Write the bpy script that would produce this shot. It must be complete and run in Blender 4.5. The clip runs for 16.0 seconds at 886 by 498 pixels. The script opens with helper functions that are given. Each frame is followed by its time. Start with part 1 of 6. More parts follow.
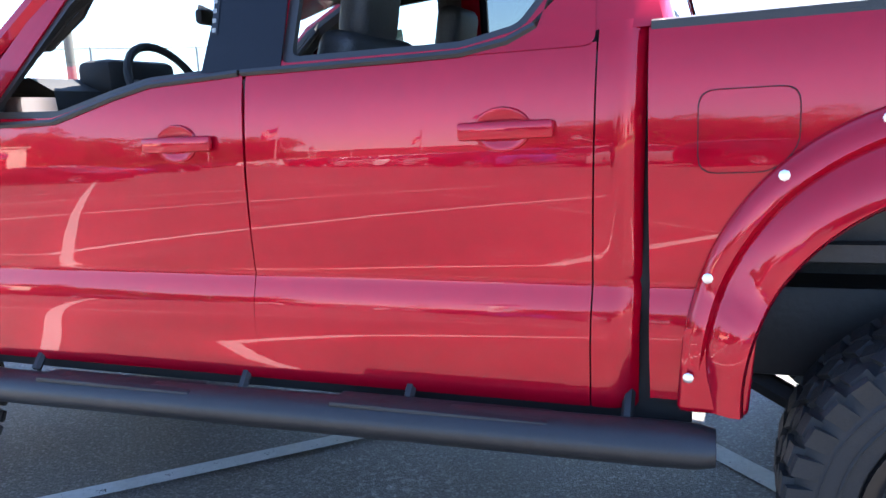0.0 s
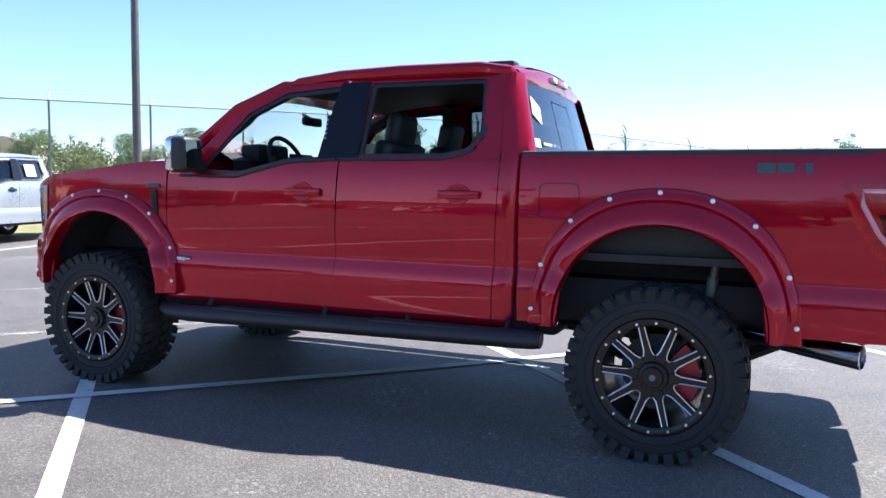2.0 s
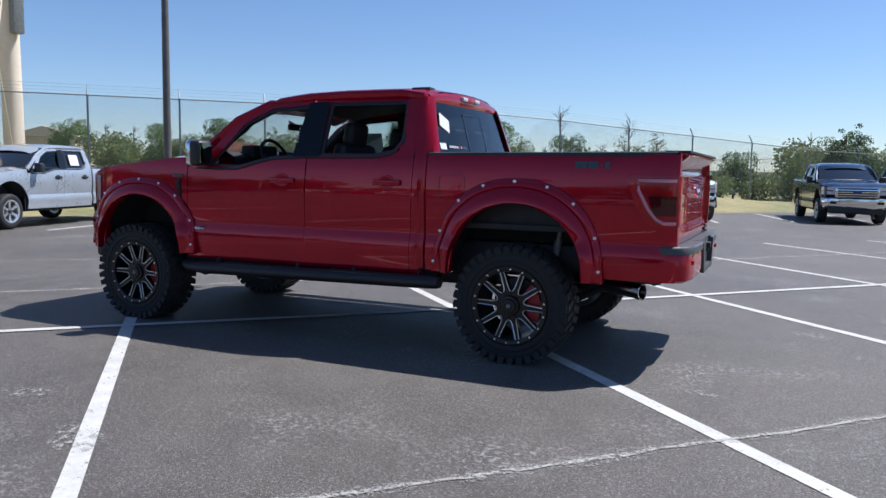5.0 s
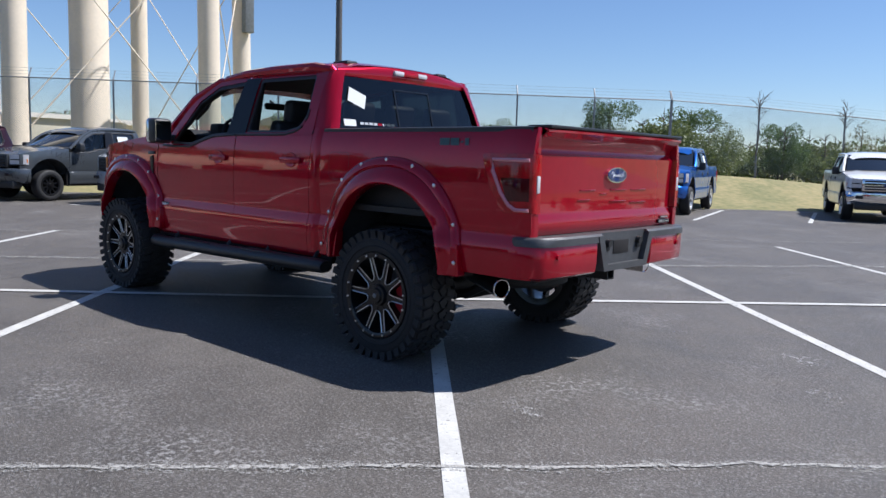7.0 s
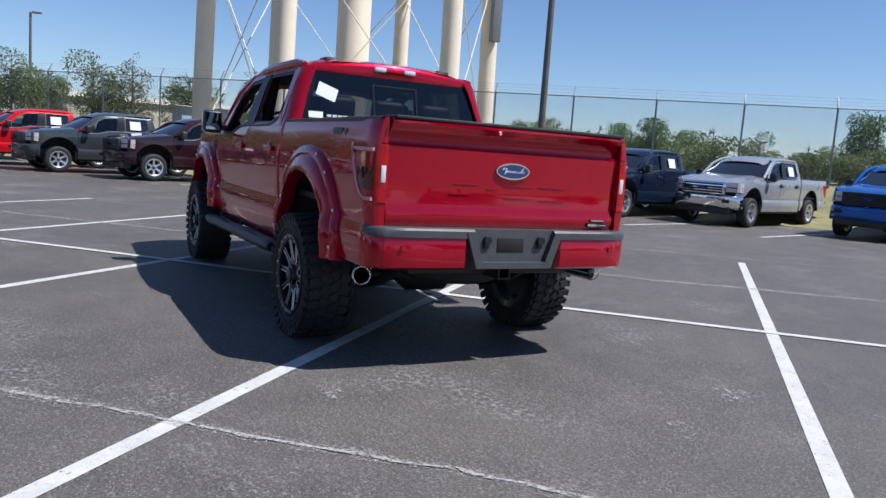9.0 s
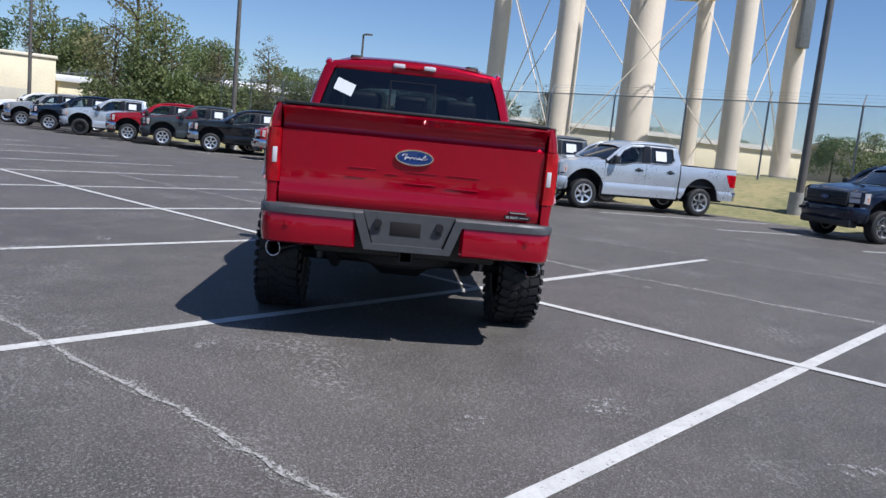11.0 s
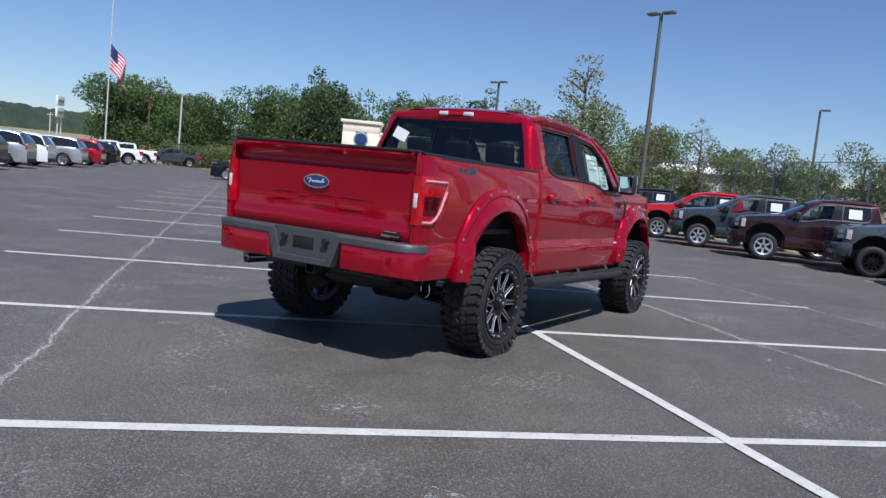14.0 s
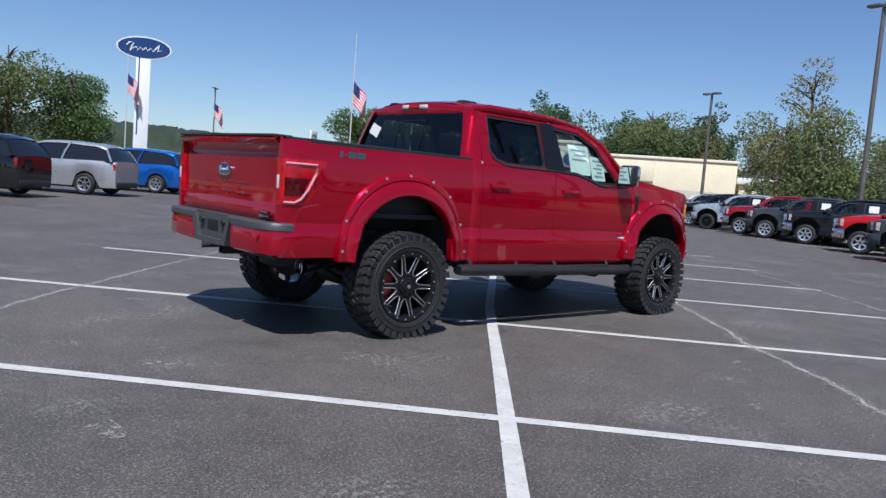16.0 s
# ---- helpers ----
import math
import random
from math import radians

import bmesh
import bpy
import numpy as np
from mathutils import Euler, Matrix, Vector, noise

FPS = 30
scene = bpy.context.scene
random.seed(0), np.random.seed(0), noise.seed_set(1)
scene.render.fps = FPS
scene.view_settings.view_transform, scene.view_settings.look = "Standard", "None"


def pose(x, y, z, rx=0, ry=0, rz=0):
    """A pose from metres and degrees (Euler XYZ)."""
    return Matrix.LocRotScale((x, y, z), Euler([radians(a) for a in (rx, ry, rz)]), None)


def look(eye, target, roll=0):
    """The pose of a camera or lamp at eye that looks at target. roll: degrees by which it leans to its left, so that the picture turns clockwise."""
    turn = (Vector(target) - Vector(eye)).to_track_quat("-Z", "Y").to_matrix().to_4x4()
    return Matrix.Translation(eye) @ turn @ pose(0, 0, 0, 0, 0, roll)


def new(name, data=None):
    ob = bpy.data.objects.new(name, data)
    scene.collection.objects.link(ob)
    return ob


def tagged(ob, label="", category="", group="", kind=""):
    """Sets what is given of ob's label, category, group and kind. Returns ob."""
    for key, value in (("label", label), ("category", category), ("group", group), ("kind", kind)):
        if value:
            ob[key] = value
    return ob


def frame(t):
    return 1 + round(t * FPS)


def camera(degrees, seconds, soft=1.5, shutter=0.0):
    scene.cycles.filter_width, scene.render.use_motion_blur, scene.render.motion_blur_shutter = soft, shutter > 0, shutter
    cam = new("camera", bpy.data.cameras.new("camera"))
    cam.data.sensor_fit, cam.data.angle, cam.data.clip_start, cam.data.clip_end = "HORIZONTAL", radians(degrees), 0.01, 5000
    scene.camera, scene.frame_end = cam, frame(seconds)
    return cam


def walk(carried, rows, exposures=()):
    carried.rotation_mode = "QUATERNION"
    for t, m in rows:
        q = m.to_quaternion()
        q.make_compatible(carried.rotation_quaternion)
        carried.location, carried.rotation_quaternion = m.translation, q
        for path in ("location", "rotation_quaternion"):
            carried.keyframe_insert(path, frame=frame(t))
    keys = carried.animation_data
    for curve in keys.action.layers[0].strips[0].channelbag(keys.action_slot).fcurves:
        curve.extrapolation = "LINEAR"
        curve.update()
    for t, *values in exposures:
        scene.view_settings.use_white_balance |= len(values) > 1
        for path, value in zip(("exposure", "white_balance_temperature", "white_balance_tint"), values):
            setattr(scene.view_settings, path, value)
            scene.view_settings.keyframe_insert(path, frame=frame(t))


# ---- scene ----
cam = camera(59.8, 16.0)
PATH = [
    (0, (1.319, -2.814, 1.354), (0.59, -0.983, 1.017), -3.0),
    (0.5, (1.561, -3.376, 1.22), (0.82, -1.529, 1.027), -1.0),
    (1, (1.869, -3.874, 1.304), (1.111, -2.034, 1.107), -0.6),
    (1.5, (2.079, -4.41, 1.368), (1.315, -2.57, 1.191), 0.2),
    (2, (2.325, -4.91, 1.365), (1.557, -3.071, 1.2), 0.8),
    (2.5, (2.476, -5.409, 1.413), (1.717, -3.568, 1.229), 1.0),
    (3, (2.711, -5.861, 1.407), (1.951, -4.021, 1.215), 1.2),
    (3.5, (2.91, -6.266, 1.406), (2.148, -4.427, 1.21), 1.2),
    (4, (3.111, -6.539, 1.439), (2.34, -4.703, 1.247), 1.1),
    (4.5, (3.366, -6.567, 1.435), (2.579, -4.738, 1.242), 1.0),
    (5, (3.731, -6.327, 1.397), (2.9, -4.518, 1.2), 0.9),
    (7.5, (6.02, -4.135, 1.338), (4.573, -2.773, 1.109), 2.2),
    (8, (6.408, -3.725, 1.312), (4.859, -2.477, 1.092), 2.8),
    (8.5, (6.822, -3.225, 1.335), (5.169, -2.122, 1.107), 3.4),
    (11, (8.057, -0.16, 1.414), (6.084, 0.007, 1.137), 5.6),
    (11.5, (8.206, 0.552, 1.413), (6.224, 0.499, 1.152), 5.5),
    (12, (8.205, 1.228, 1.412), (6.239, 0.96, 1.164), 5.8),
    (12.5, (8.175, 1.916, 1.408), (6.247, 1.439, 1.178), 6.0),
    (13, (7.998, 2.553, 1.397), (6.127, 1.878, 1.183), 6.1),
    (13.5, (7.791, 3.215, 1.395), (5.992, 2.362, 1.2), 6.0),
    (14, (7.488, 3.835, 1.387), (5.774, 2.82, 1.209), 5.7),
    (14.5, (7.158, 4.458, 1.369), (5.536, 3.3, 1.205), 5.3),
    (15, (6.754, 5.015, 1.345), (5.228, 3.732, 1.184), 5.0),
    (15.5, (6.307, 5.542, 1.318), (4.886, 4.144, 1.155), 4.8),
    (16, (5.835, 6.024, 1.311), (4.518, 4.53, 1.14), 4.5),
]
walk(cam, [(t, look(e, g, r)) for t, e, g, r in PATH],
     exposures=[(t, s, 6450 if t < 1.2 else 5950 if t < 9 else 5850, 12) for t, s in ((0, 3.15), (0.5, 3.05), (1.0, 2.8), (1.5, 2.35), (2.0, 1.6), (2.5, 1.2), (3.0, 0.95), (4.0, 0.64), (5.0, 0.5), (8.0, 0.46), (11.0, 0.28), (16.0, 0.2))])

# ---- world, sun ----
world = bpy.data.worlds.new("world")
scene.world = world
world.use_nodes = True
wn = world.node_tree
sky = wn.nodes.new("ShaderNodeTexSky")
sky.sky_type = "NISHITA"
sky.sun_disc = False
sky.sun_elevation = radians(57)
sky.sun_rotation = radians(42.5)
sky.air_density, sky.dust_density, sky.ozone_density = 1.0, 0.05, 2.2
wn.nodes["Background"].inputs["Strength"].default_value = 0.075
tint = wn.nodes.new("ShaderNodeMix")
tint.data_type, tint.blend_type = "RGBA", "MULTIPLY"
tint.inputs["Factor"].default_value = 1.0
tint.inputs["B"].default_value = (0.89, 0.97, 1.11, 1)
wn.links.new(sky.outputs[0], tint.inputs["A"])
wn.links.new(tint.outputs["Result"], wn.nodes["Background"].inputs["Color"])
sun = new("sun", bpy.data.lights.new("sun", "SUN"))
sun.data.energy, sun.data.angle, sun.data.color = 5.0, radians(0.53), (1.0, 0.955, 0.89)
sun.matrix_world = look((22, 24, 50), (0, 0, 0))

# ---- materials ----


def material(name, base, rough=0.5, metal=0.0, var=0.0, scale=6.0, bump=0.0, bscale=40.0, coat=0.0, spec=0.5, rvar=0.0, alt=None, rand=0.0):
    """A principled material with two scales of colour variation, roughness variation and bump, in object space."""
    m = bpy.data.materials.new(name)
    m.use_nodes = True
    n, l = m.node_tree.nodes, m.node_tree.links
    b = n["Principled BSDF"]
    b.inputs["Roughness"].default_value = rough
    b.inputs["Metallic"].default_value = metal
    b.inputs["Coat Weight"].default_value = coat
    b.inputs["Coat Roughness"].default_value = 0.01
    b.inputs["Specular IOR Level"].default_value = spec
    b.inputs["Base Color"].default_value = (*base, 1)
    geo = n.new("ShaderNodeTexCoord")
    if var or rvar or alt:
        big, fine = n.new("ShaderNodeTexNoise"), n.new("ShaderNodeTexNoise")
        big.inputs["Scale"].default_value, fine.inputs["Scale"].default_value = scale, scale * 9
        big.inputs["Detail"].default_value = fine.inputs["Detail"].default_value = 4
        l.new(geo.outputs["Object"], big.inputs["Vector"])
        l.new(geo.outputs["Object"], fine.inputs["Vector"])
        mix = n.new("ShaderNodeMath")
        mix.operation = "MULTIPLY_ADD"
        mix.inputs[1].default_value = 0.45
        half = n.new("ShaderNodeMath")
        half.operation = "MULTIPLY"
        half.inputs[1].default_value = 0.55
        l.new(big.outputs["Fac"], half.inputs[0])
        l.new(fine.outputs["Fac"], mix.inputs[0])
        l.new(half.outputs[0], mix.inputs[2])
        ramp = n.new("ShaderNodeValToRGB")
        other = alt or tuple(c * (1 - var) for c in base)
        ramp.color_ramp.elements[0].position, ramp.color_ramp.elements[1].position = 0.38, 0.62
        ramp.color_ramp.elements[0].color = (*other, 1)
        ramp.color_ramp.elements[1].color = (*(min(1, c * (1 + var * 0.6)) for c in base), 1)
        l.new(mix.outputs[0], ramp.inputs["Fac"])
        last = ramp.outputs["Color"]
        if rand:
            info, hsv = n.new("ShaderNodeObjectInfo"), n.new("ShaderNodeHueSaturation")
            rng = n.new("ShaderNodeMapRange")
            rng.inputs["To Min"].default_value, rng.inputs["To Max"].default_value = 1 - rand, 1 + rand
            l.new(info.outputs["Random"], rng.inputs["Value"])
            l.new(rng.outputs[0], hsv.inputs["Value"])
            l.new(last, hsv.inputs["Color"])
            last = hsv.outputs["Color"]
        l.new(last, b.inputs["Base Color"])
        if rvar:
            rr = n.new("ShaderNodeMapRange")
            rr.inputs["To Min"].default_value, rr.inputs["To Max"].default_value = max(0.02, rough - rvar), min(1, rough + rvar)
            rr.inputs["From Min"].default_value, rr.inputs["From Max"].default_value = 0.35, 0.65
            l.new(mix.outputs[0], rr.inputs["Value"])
            l.new(rr.outputs[0], b.inputs["Roughness"])
    if bump:
        tex, bm = n.new("ShaderNodeTexNoise"), n.new("ShaderNodeBump")
        tex.inputs["Scale"].default_value, tex.inputs["Detail"].default_value = bscale, 5
        bm.inputs["Strength"].default_value, bm.inputs["Distance"].default_value = bump, 0.01
        l.new(geo.outputs["Object"], tex.inputs["Vector"])
        l.new(tex.outputs["Fac"], bm.inputs["Height"])
        l.new(bm.outputs[0], b.inputs["Normal"])
    return m


def paint(name, base, flake=0.5, rough=0.2, coat=1.0):
    """Car paint: tinted metallic flake under clear coat, faint dust and orange peel."""
    m = material(name, base, rough, flake, var=0.07, scale=2.0, coat=coat, spec=0.03, rvar=0.04)
    n, l = m.node_tree.nodes, m.node_tree.links
    b = n["Principled BSDF"]
    geo, peel, bm = n.new("ShaderNodeTexCoord"), n.new("ShaderNodeTexNoise"), n.new("ShaderNodeBump")
    peel.inputs["Scale"].default_value = 3.2
    bm.inputs["Strength"].default_value, bm.inputs["Distance"].default_value = 0.055, 0.006
    l.new(geo.outputs["Object"], peel.inputs["Vector"])
    l.new(peel.outputs["Fac"], bm.inputs["Height"])
    l.new(bm.outputs[0], b.inputs["Normal"])
    l.new(bm.outputs[0], b.inputs["Coat Normal"])
    return m


def pane_glass(name, tint, gloss=1.0):
    """Thin pane: tinted see-through with Fresnel gloss."""
    m = bpy.data.materials.new(name)
    m.use_nodes = True
    n, l = m.node_tree.nodes, m.node_tree.links
    n.remove(n["Principled BSDF"])
    tr, gl, lw, mix = n.new("ShaderNodeBsdfTransparent"), n.new("ShaderNodeBsdfGlossy"), n.new("ShaderNodeLayerWeight"), n.new("ShaderNodeMixShader")
    pw, fr = n.new("ShaderNodeMath"), n.new("ShaderNodeMath")
    pw.operation, fr.operation = "POWER", "MULTIPLY_ADD"
    pw.inputs[1].default_value, fr.inputs[1].default_value, fr.inputs[2].default_value = 5.0, 0.9, 0.05
    l.new(lw.outputs["Facing"], pw.inputs[0])
    l.new(pw.outputs[0], fr.inputs[0])
    tr.inputs["Color"].default_value = (*tint, 1)
    gl.inputs["Roughness"].default_value = 0.02
    gl.inputs["Color"].default_value = (gloss, gloss, gloss, 1)
    l.new(fr.outputs[0], mix.inputs["Fac"])
    l.new(tr.outputs[0], mix.inputs[1])
    l.new(gl.outputs[0], mix.inputs[2])
    l.new(mix.outputs[0], n["Material Output"].inputs["Surface"])
    return m


def asphalt():
    m = material("asphalt", (0.100, 0.089, 0.079), 0.6, var=0.22, scale=0.35, bump=0.8, bscale=150, rvar=0.08, spec=0.35)
    n, l = m.node_tree.nodes, m.node_tree.links
    b = n["Principled BSDF"]
    geo = n.new("ShaderNodeTexCoord")
    speck = n.new("ShaderNodeTexVoronoi")
    speck.inputs["Scale"].default_value = 120
    l.new(geo.outputs["Object"], speck.inputs["Vector"])
    cut = n.new("ShaderNodeMath")
    cut.operation = "GREATER_THAN"
    cut.inputs[1].default_value = 0.84
    sep = n.new("ShaderNodeSeparateColor")
    l.new(speck.outputs["Color"], sep.inputs[0])
    l.new(sep.outputs[0], cut.inputs[0])
    # pale scuffed patches where the aggregate shows
    patch, fine = n.new("ShaderNodeTexNoise"), n.new("ShaderNodeTexNoise")
    patch.inputs["Scale"].default_value, patch.inputs["Detail"].default_value = 0.9, 3
    fine.inputs["Scale"].default_value, fine.inputs["Detail"].default_value = 26, 5
    l.new(geo.outputs["Object"], patch.inputs["Vector"])
    l.new(geo.outputs["Object"], fine.inputs["Vector"])
    r1, r2 = n.new("ShaderNodeMapRange"), n.new("ShaderNodeMapRange")
    r1.inputs["From Min"].default_value, r1.inputs["From Max"].default_value = 0.54, 0.70
    r2.inputs["From Min"].default_value, r2.inputs["From Max"].default_value = 0.50, 0.62
    l.new(patch.outputs["Fac"], r1.inputs["Value"])
    l.new(fine.outputs["Fac"], r2.inputs["Value"])
    mul = n.new("ShaderNodeMath")
    mul.operation = "MULTIPLY"
    l.new(r1.outputs[0], mul.inputs[0])
    l.new(r2.outputs[0], mul.inputs[1])
    weak = n.new("ShaderNodeMath")
    weak.operation = "MULTIPLY_ADD"
    weak.inputs[1].default_value = 0.55
    l.new(cut.outputs[0], weak.inputs[0])
    l.new(mul.outputs[0], weak.inputs[2])
    clampn = n.new("ShaderNodeMath")
    clampn.operation = "MULTIPLY"
    clampn.use_clamp = True
    clampn.inputs[1].default_value = 0.75
    l.new(weak.outputs[0], clampn.inputs[0])
    mix = n.new("ShaderNodeMix")
    mix.data_type = "RGBA"
    old = b.inputs["Base Color"].links[0].from_socket
    l.new(clampn.outputs[0], mix.inputs["Factor"])
    l.new(old, mix.inputs["A"])
    mix.inputs["B"].default_value = (0.27, 0.26, 0.245, 1)
    # coarse grain of the aggregate
    gr, rg, mul2 = n.new("ShaderNodeTexNoise"), n.new("ShaderNodeMapRange"), n.new("ShaderNodeMix")
    gr.inputs["Scale"].default_value, gr.inputs["Detail"].default_value, gr.inputs["Roughness"].default_value = 75, 8, 0.8
    l.new(geo.outputs["Object"], gr.inputs["Vector"])
    rg.inputs["From Min"].default_value, rg.inputs["From Max"].default_value = 0.36, 0.64
    rg.inputs["To Min"].default_value, rg.inputs["To Max"].default_value = 0.30, 1.70
    l.new(gr.outputs["Fac"], rg.inputs["Value"])
    mul2.data_type, mul2.blend_type = "RGBA", "MULTIPLY"
    mul2.inputs["Factor"].default_value = 1.0
    l.new(mix.outputs["Result"], mul2.inputs["A"])
    l.new(rg.outputs[0], mul2.inputs["B"])
    l.new(mul2.outputs["Result"], b.inputs["Base Color"])
    return m


def worn(name, base, hole, amount, scale=14.0):
    """Road paint or sealant worn through in specks to see-through."""
    m = material(name, base, 0.75, var=0.14, scale=5, bump=0.3, bscale=120, rvar=0.1)
    n, l = m.node_tree.nodes, m.node_tree.links
    b = n["Principled BSDF"]
    geo, tex, tex2, rr = n.new("ShaderNodeTexCoord"), n.new("ShaderNodeTexNoise"), n.new("ShaderNodeTexNoise"), n.new("ShaderNodeMapRange")
    tex.inputs["Scale"].default_value, tex.inputs["Detail"].default_value = scale, 6
    tex2.inputs["Scale"].default_value, tex2.inputs["Detail"].default_value = scale * 6, 4
    l.new(geo.outputs["Object"], tex.inputs["Vector"])
    l.new(geo.outputs["Object"], tex2.inputs["Vector"])
    add = n.new("ShaderNodeMath")
    add.operation = "MULTIPLY_ADD"
    add.inputs[1].default_value = 0.5
    half = n.new("ShaderNodeMath")
    half.operation = "MULTIPLY"
    half.inputs[1].default_value = 0.5
    l.new(tex.outputs["Fac"], half.inputs[0])
    l.new(tex2.outputs["Fac"], add.inputs[0])
    l.new(half.outputs[0], add.inputs[2])
    rr.inputs["From Min"].default_value, rr.inputs["From Max"].default_value = hole, hole + 0.04
    rr.inputs["To Min"].default_value, rr.inputs["To Max"].default_value = amount, 1
    l.new(add.outputs[0], rr.inputs["Value"])
    l.new(rr.outputs[0], b.inputs["Alpha"])
    return m


def leaf(name, base, alt):
    """Leaves that let some light through."""
    m = material(name, base, 0.6, var=0.3, scale=0.9, alt=alt, rand=0.22)
    n, l = m.node_tree.nodes, m.node_tree.links
    b = n["Principled BSDF"]
    col = b.inputs["Base Color"].links[0].from_socket
    tr, mix = n.new("ShaderNodeBsdfTranslucent"), n.new("ShaderNodeMixShader")
    mix.inputs["Fac"].default_value = 0.4
    l.new(col, tr.inputs["Color"])
    l.new(b.outputs[0], mix.inputs[1])
    l.new(tr.outputs[0], mix.inputs[2])
    l.new(mix.outputs[0], n["Material Output"].inputs["Surface"])
    return m


M = {}
M["asphalt"] = asphalt()
M["line"] = worn("road_paint", (0.52, 0.508, 0.475), 0.36, 0.35, 18)
M["crack"] = worn("crack_fill", (0.37, 0.355, 0.325), 0.465, 0.0, 40)
M["grit"] = worn("loose_grit", (0.36, 0.35, 0.32), 0.538, 0.0, 60)
M["chip"] = worn("scuff", (0.34, 0.33, 0.31), 0.535, 0.0, 16)
M["grass"] = material("grass", (0.26, 0.215, 0.10), 0.9, var=0.3, scale=0.5, bump=0.8, bscale=30, alt=(0.15, 0.155, 0.06))
M["blade"] = material("grass_blades", (0.15, 0.20, 0.05), 0.8, var=0.3, scale=2, alt=(0.26, 0.22, 0.09))
M["concrete"] = material("concrete", (0.42, 0.40, 0.36), 0.85, var=0.2, scale=2, bump=0.3, bscale=60)
M["red"] = paint("crimson_paint", (0.385, 0.0006, 0.016), 0.45, 0.20, coat=0.85)
M["black_trim"] = material("black_trim", (0.018, 0.018, 0.019), 0.45, var=0.15, scale=20, bump=0.1, bscale=300)
M["pillar_film"] = material("pillar_film", (0.007, 0.009, 0.014), 0.40, var=0.1, scale=10, spec=0.2)
M["gloss_black"] = material("gloss_black", (0.008, 0.008, 0.009), 0.28, var=0.1, scale=8, coat=0.25, spec=0.3)
M["gap"] = material("panel_gap", (0.006, 0.004, 0.004), 0.8)
M["rubber"] = material("tyre_rubber", (0.016, 0.016, 0.017), 0.72, var=0.25, scale=12, bump=0.2, bscale=150, rvar=0.1)
M["liner"] = material("wheel_arch_felt", (0.042, 0.042, 0.043), 0.9, var=0.25, scale=9, bump=0.3, bscale=160)
M["chassis"] = material("chassis_black", (0.013, 0.013, 0.014), 0.55, var=0.3, scale=6, bump=0.2, bscale=50)
M["milled"] = material("milled_alloy", (0.84, 0.84, 0.84), 0.36, 1.0, var=0.1, scale=40)
M["chrome"] = material("chrome", (0.78, 0.78, 0.79), 0.10, 1.0, var=0.05, scale=20)
M["dark_chrome"] = material("dark_chrome", (0.26, 0.26, 0.27), 0.16, 1.0, var=0.15, scale=14)
M["steel"] = material("grey_bumper_step", (0.075, 0.076, 0.079), 0.45, 0.25, var=0.15, scale=12, bump=0.15, bscale=200)
M["caliper"] = material("red_caliper", (0.5, 0.02, 0.03), 0.35, var=0.1, scale=20)
M["glass_clear"] = pane_glass("clear_glass", (0.80, 0.86, 0.84))
M["glass_tint"] = pane_glass("privacy_glass", (0.13, 0.15, 0.15))
M["glass_mid"] = pane_glass("door_glass", (0.62, 0.70, 0.68))
M["glass_dark"] = material("dark_car_glass", (0.012, 0.014, 0.016), 0.04, var=0.1, scale=2, coat=0.5)
M["mirror"] = material("mirror_glass", (0.85, 0.86, 0.87), 0.02, 1.0)
M["interior"] = material("interior_black", (0.012, 0.012, 0.013), 0.7, var=0.2, scale=15, bump=0.2, bscale=200)
M["seat"] = material("seat_leather", (0.03, 0.03, 0.032), 0.5, var=0.2, scale=12, bump=0.25, bscale=120)
M["lamp_red"] = material("lamp_red", (0.40, 0.003, 0.010), 0.10, var=0.45, scale=14, coat=0.4, spec=0.3)
M["lamp_dark"] = material("lamp_dark_red", (0.07, 0.0015, 0.004), 0.08, var=0.3, scale=14, coat=0.5, spec=0.3)
M["lamp_white"] = material("lamp_white", (0.62, 0.60, 0.60), 0.1, var=0.05, scale=10, coat=1.0)
M["lamp_pink"] = material("lamp_pale_rim", (0.66, 0.24, 0.27), 0.1, var=0.05, scale=10, coat=1.0)
M["amber"] = material("amber_lens", (0.8, 0.25, 0.03), 0.1, var=0.05, scale=10, coat=1.0)
M["paper"] = material("white_paper", (0.66, 0.67, 0.66), 0.7, var=0.04, scale=10)
M["paper_green"] = material("window_label_paper", (0.62, 0.80, 0.72), 0.6, var=0.06, scale=10)
M["pale_film"] = material("pale_window_film", (0.45, 0.47, 0.49), 0.6, var=0.06, scale=10)
M["ink"] = material("grey_ink", (0.25, 0.28, 0.30), 0.6, var=0.05, scale=10)
M["decal_teal"] = material("decal_teal", (0.03, 0.085, 0.10), 0.4, var=0.1, scale=20)
M["blue_oval"] = material("oval_blue", (0.004, 0.028, 0.14), 0.2, var=0.12, scale=10, coat=1.0)
M["white_plastic"] = material("white_plastic", (0.78, 0.78, 0.77), 0.4, var=0.05, scale=5)
M["galv"] = material("galvanised_steel", (0.22, 0.23, 0.235), 0.5, 0.5, var=0.2, scale=8)
M["pole"] = material("pole_bronze", (0.14, 0.125, 0.11), 0.5, 0.3, var=0.2, scale=3)
M["pole_pale"] = material("pole_pale", (0.6, 0.6, 0.58), 0.5, 0.2, var=0.1, scale=3)
M["tower"] = material("tower_cream_paint", (0.74, 0.635, 0.50), 0.6, var=0.06, scale=0.8, bump=0.1, bscale=12, rvar=0.1)
M["stucco"] = material("cream_stucco", (0.80, 0.70, 0.49), 0.85, var=0.08, scale=0.7, bump=0.3, bscale=40)
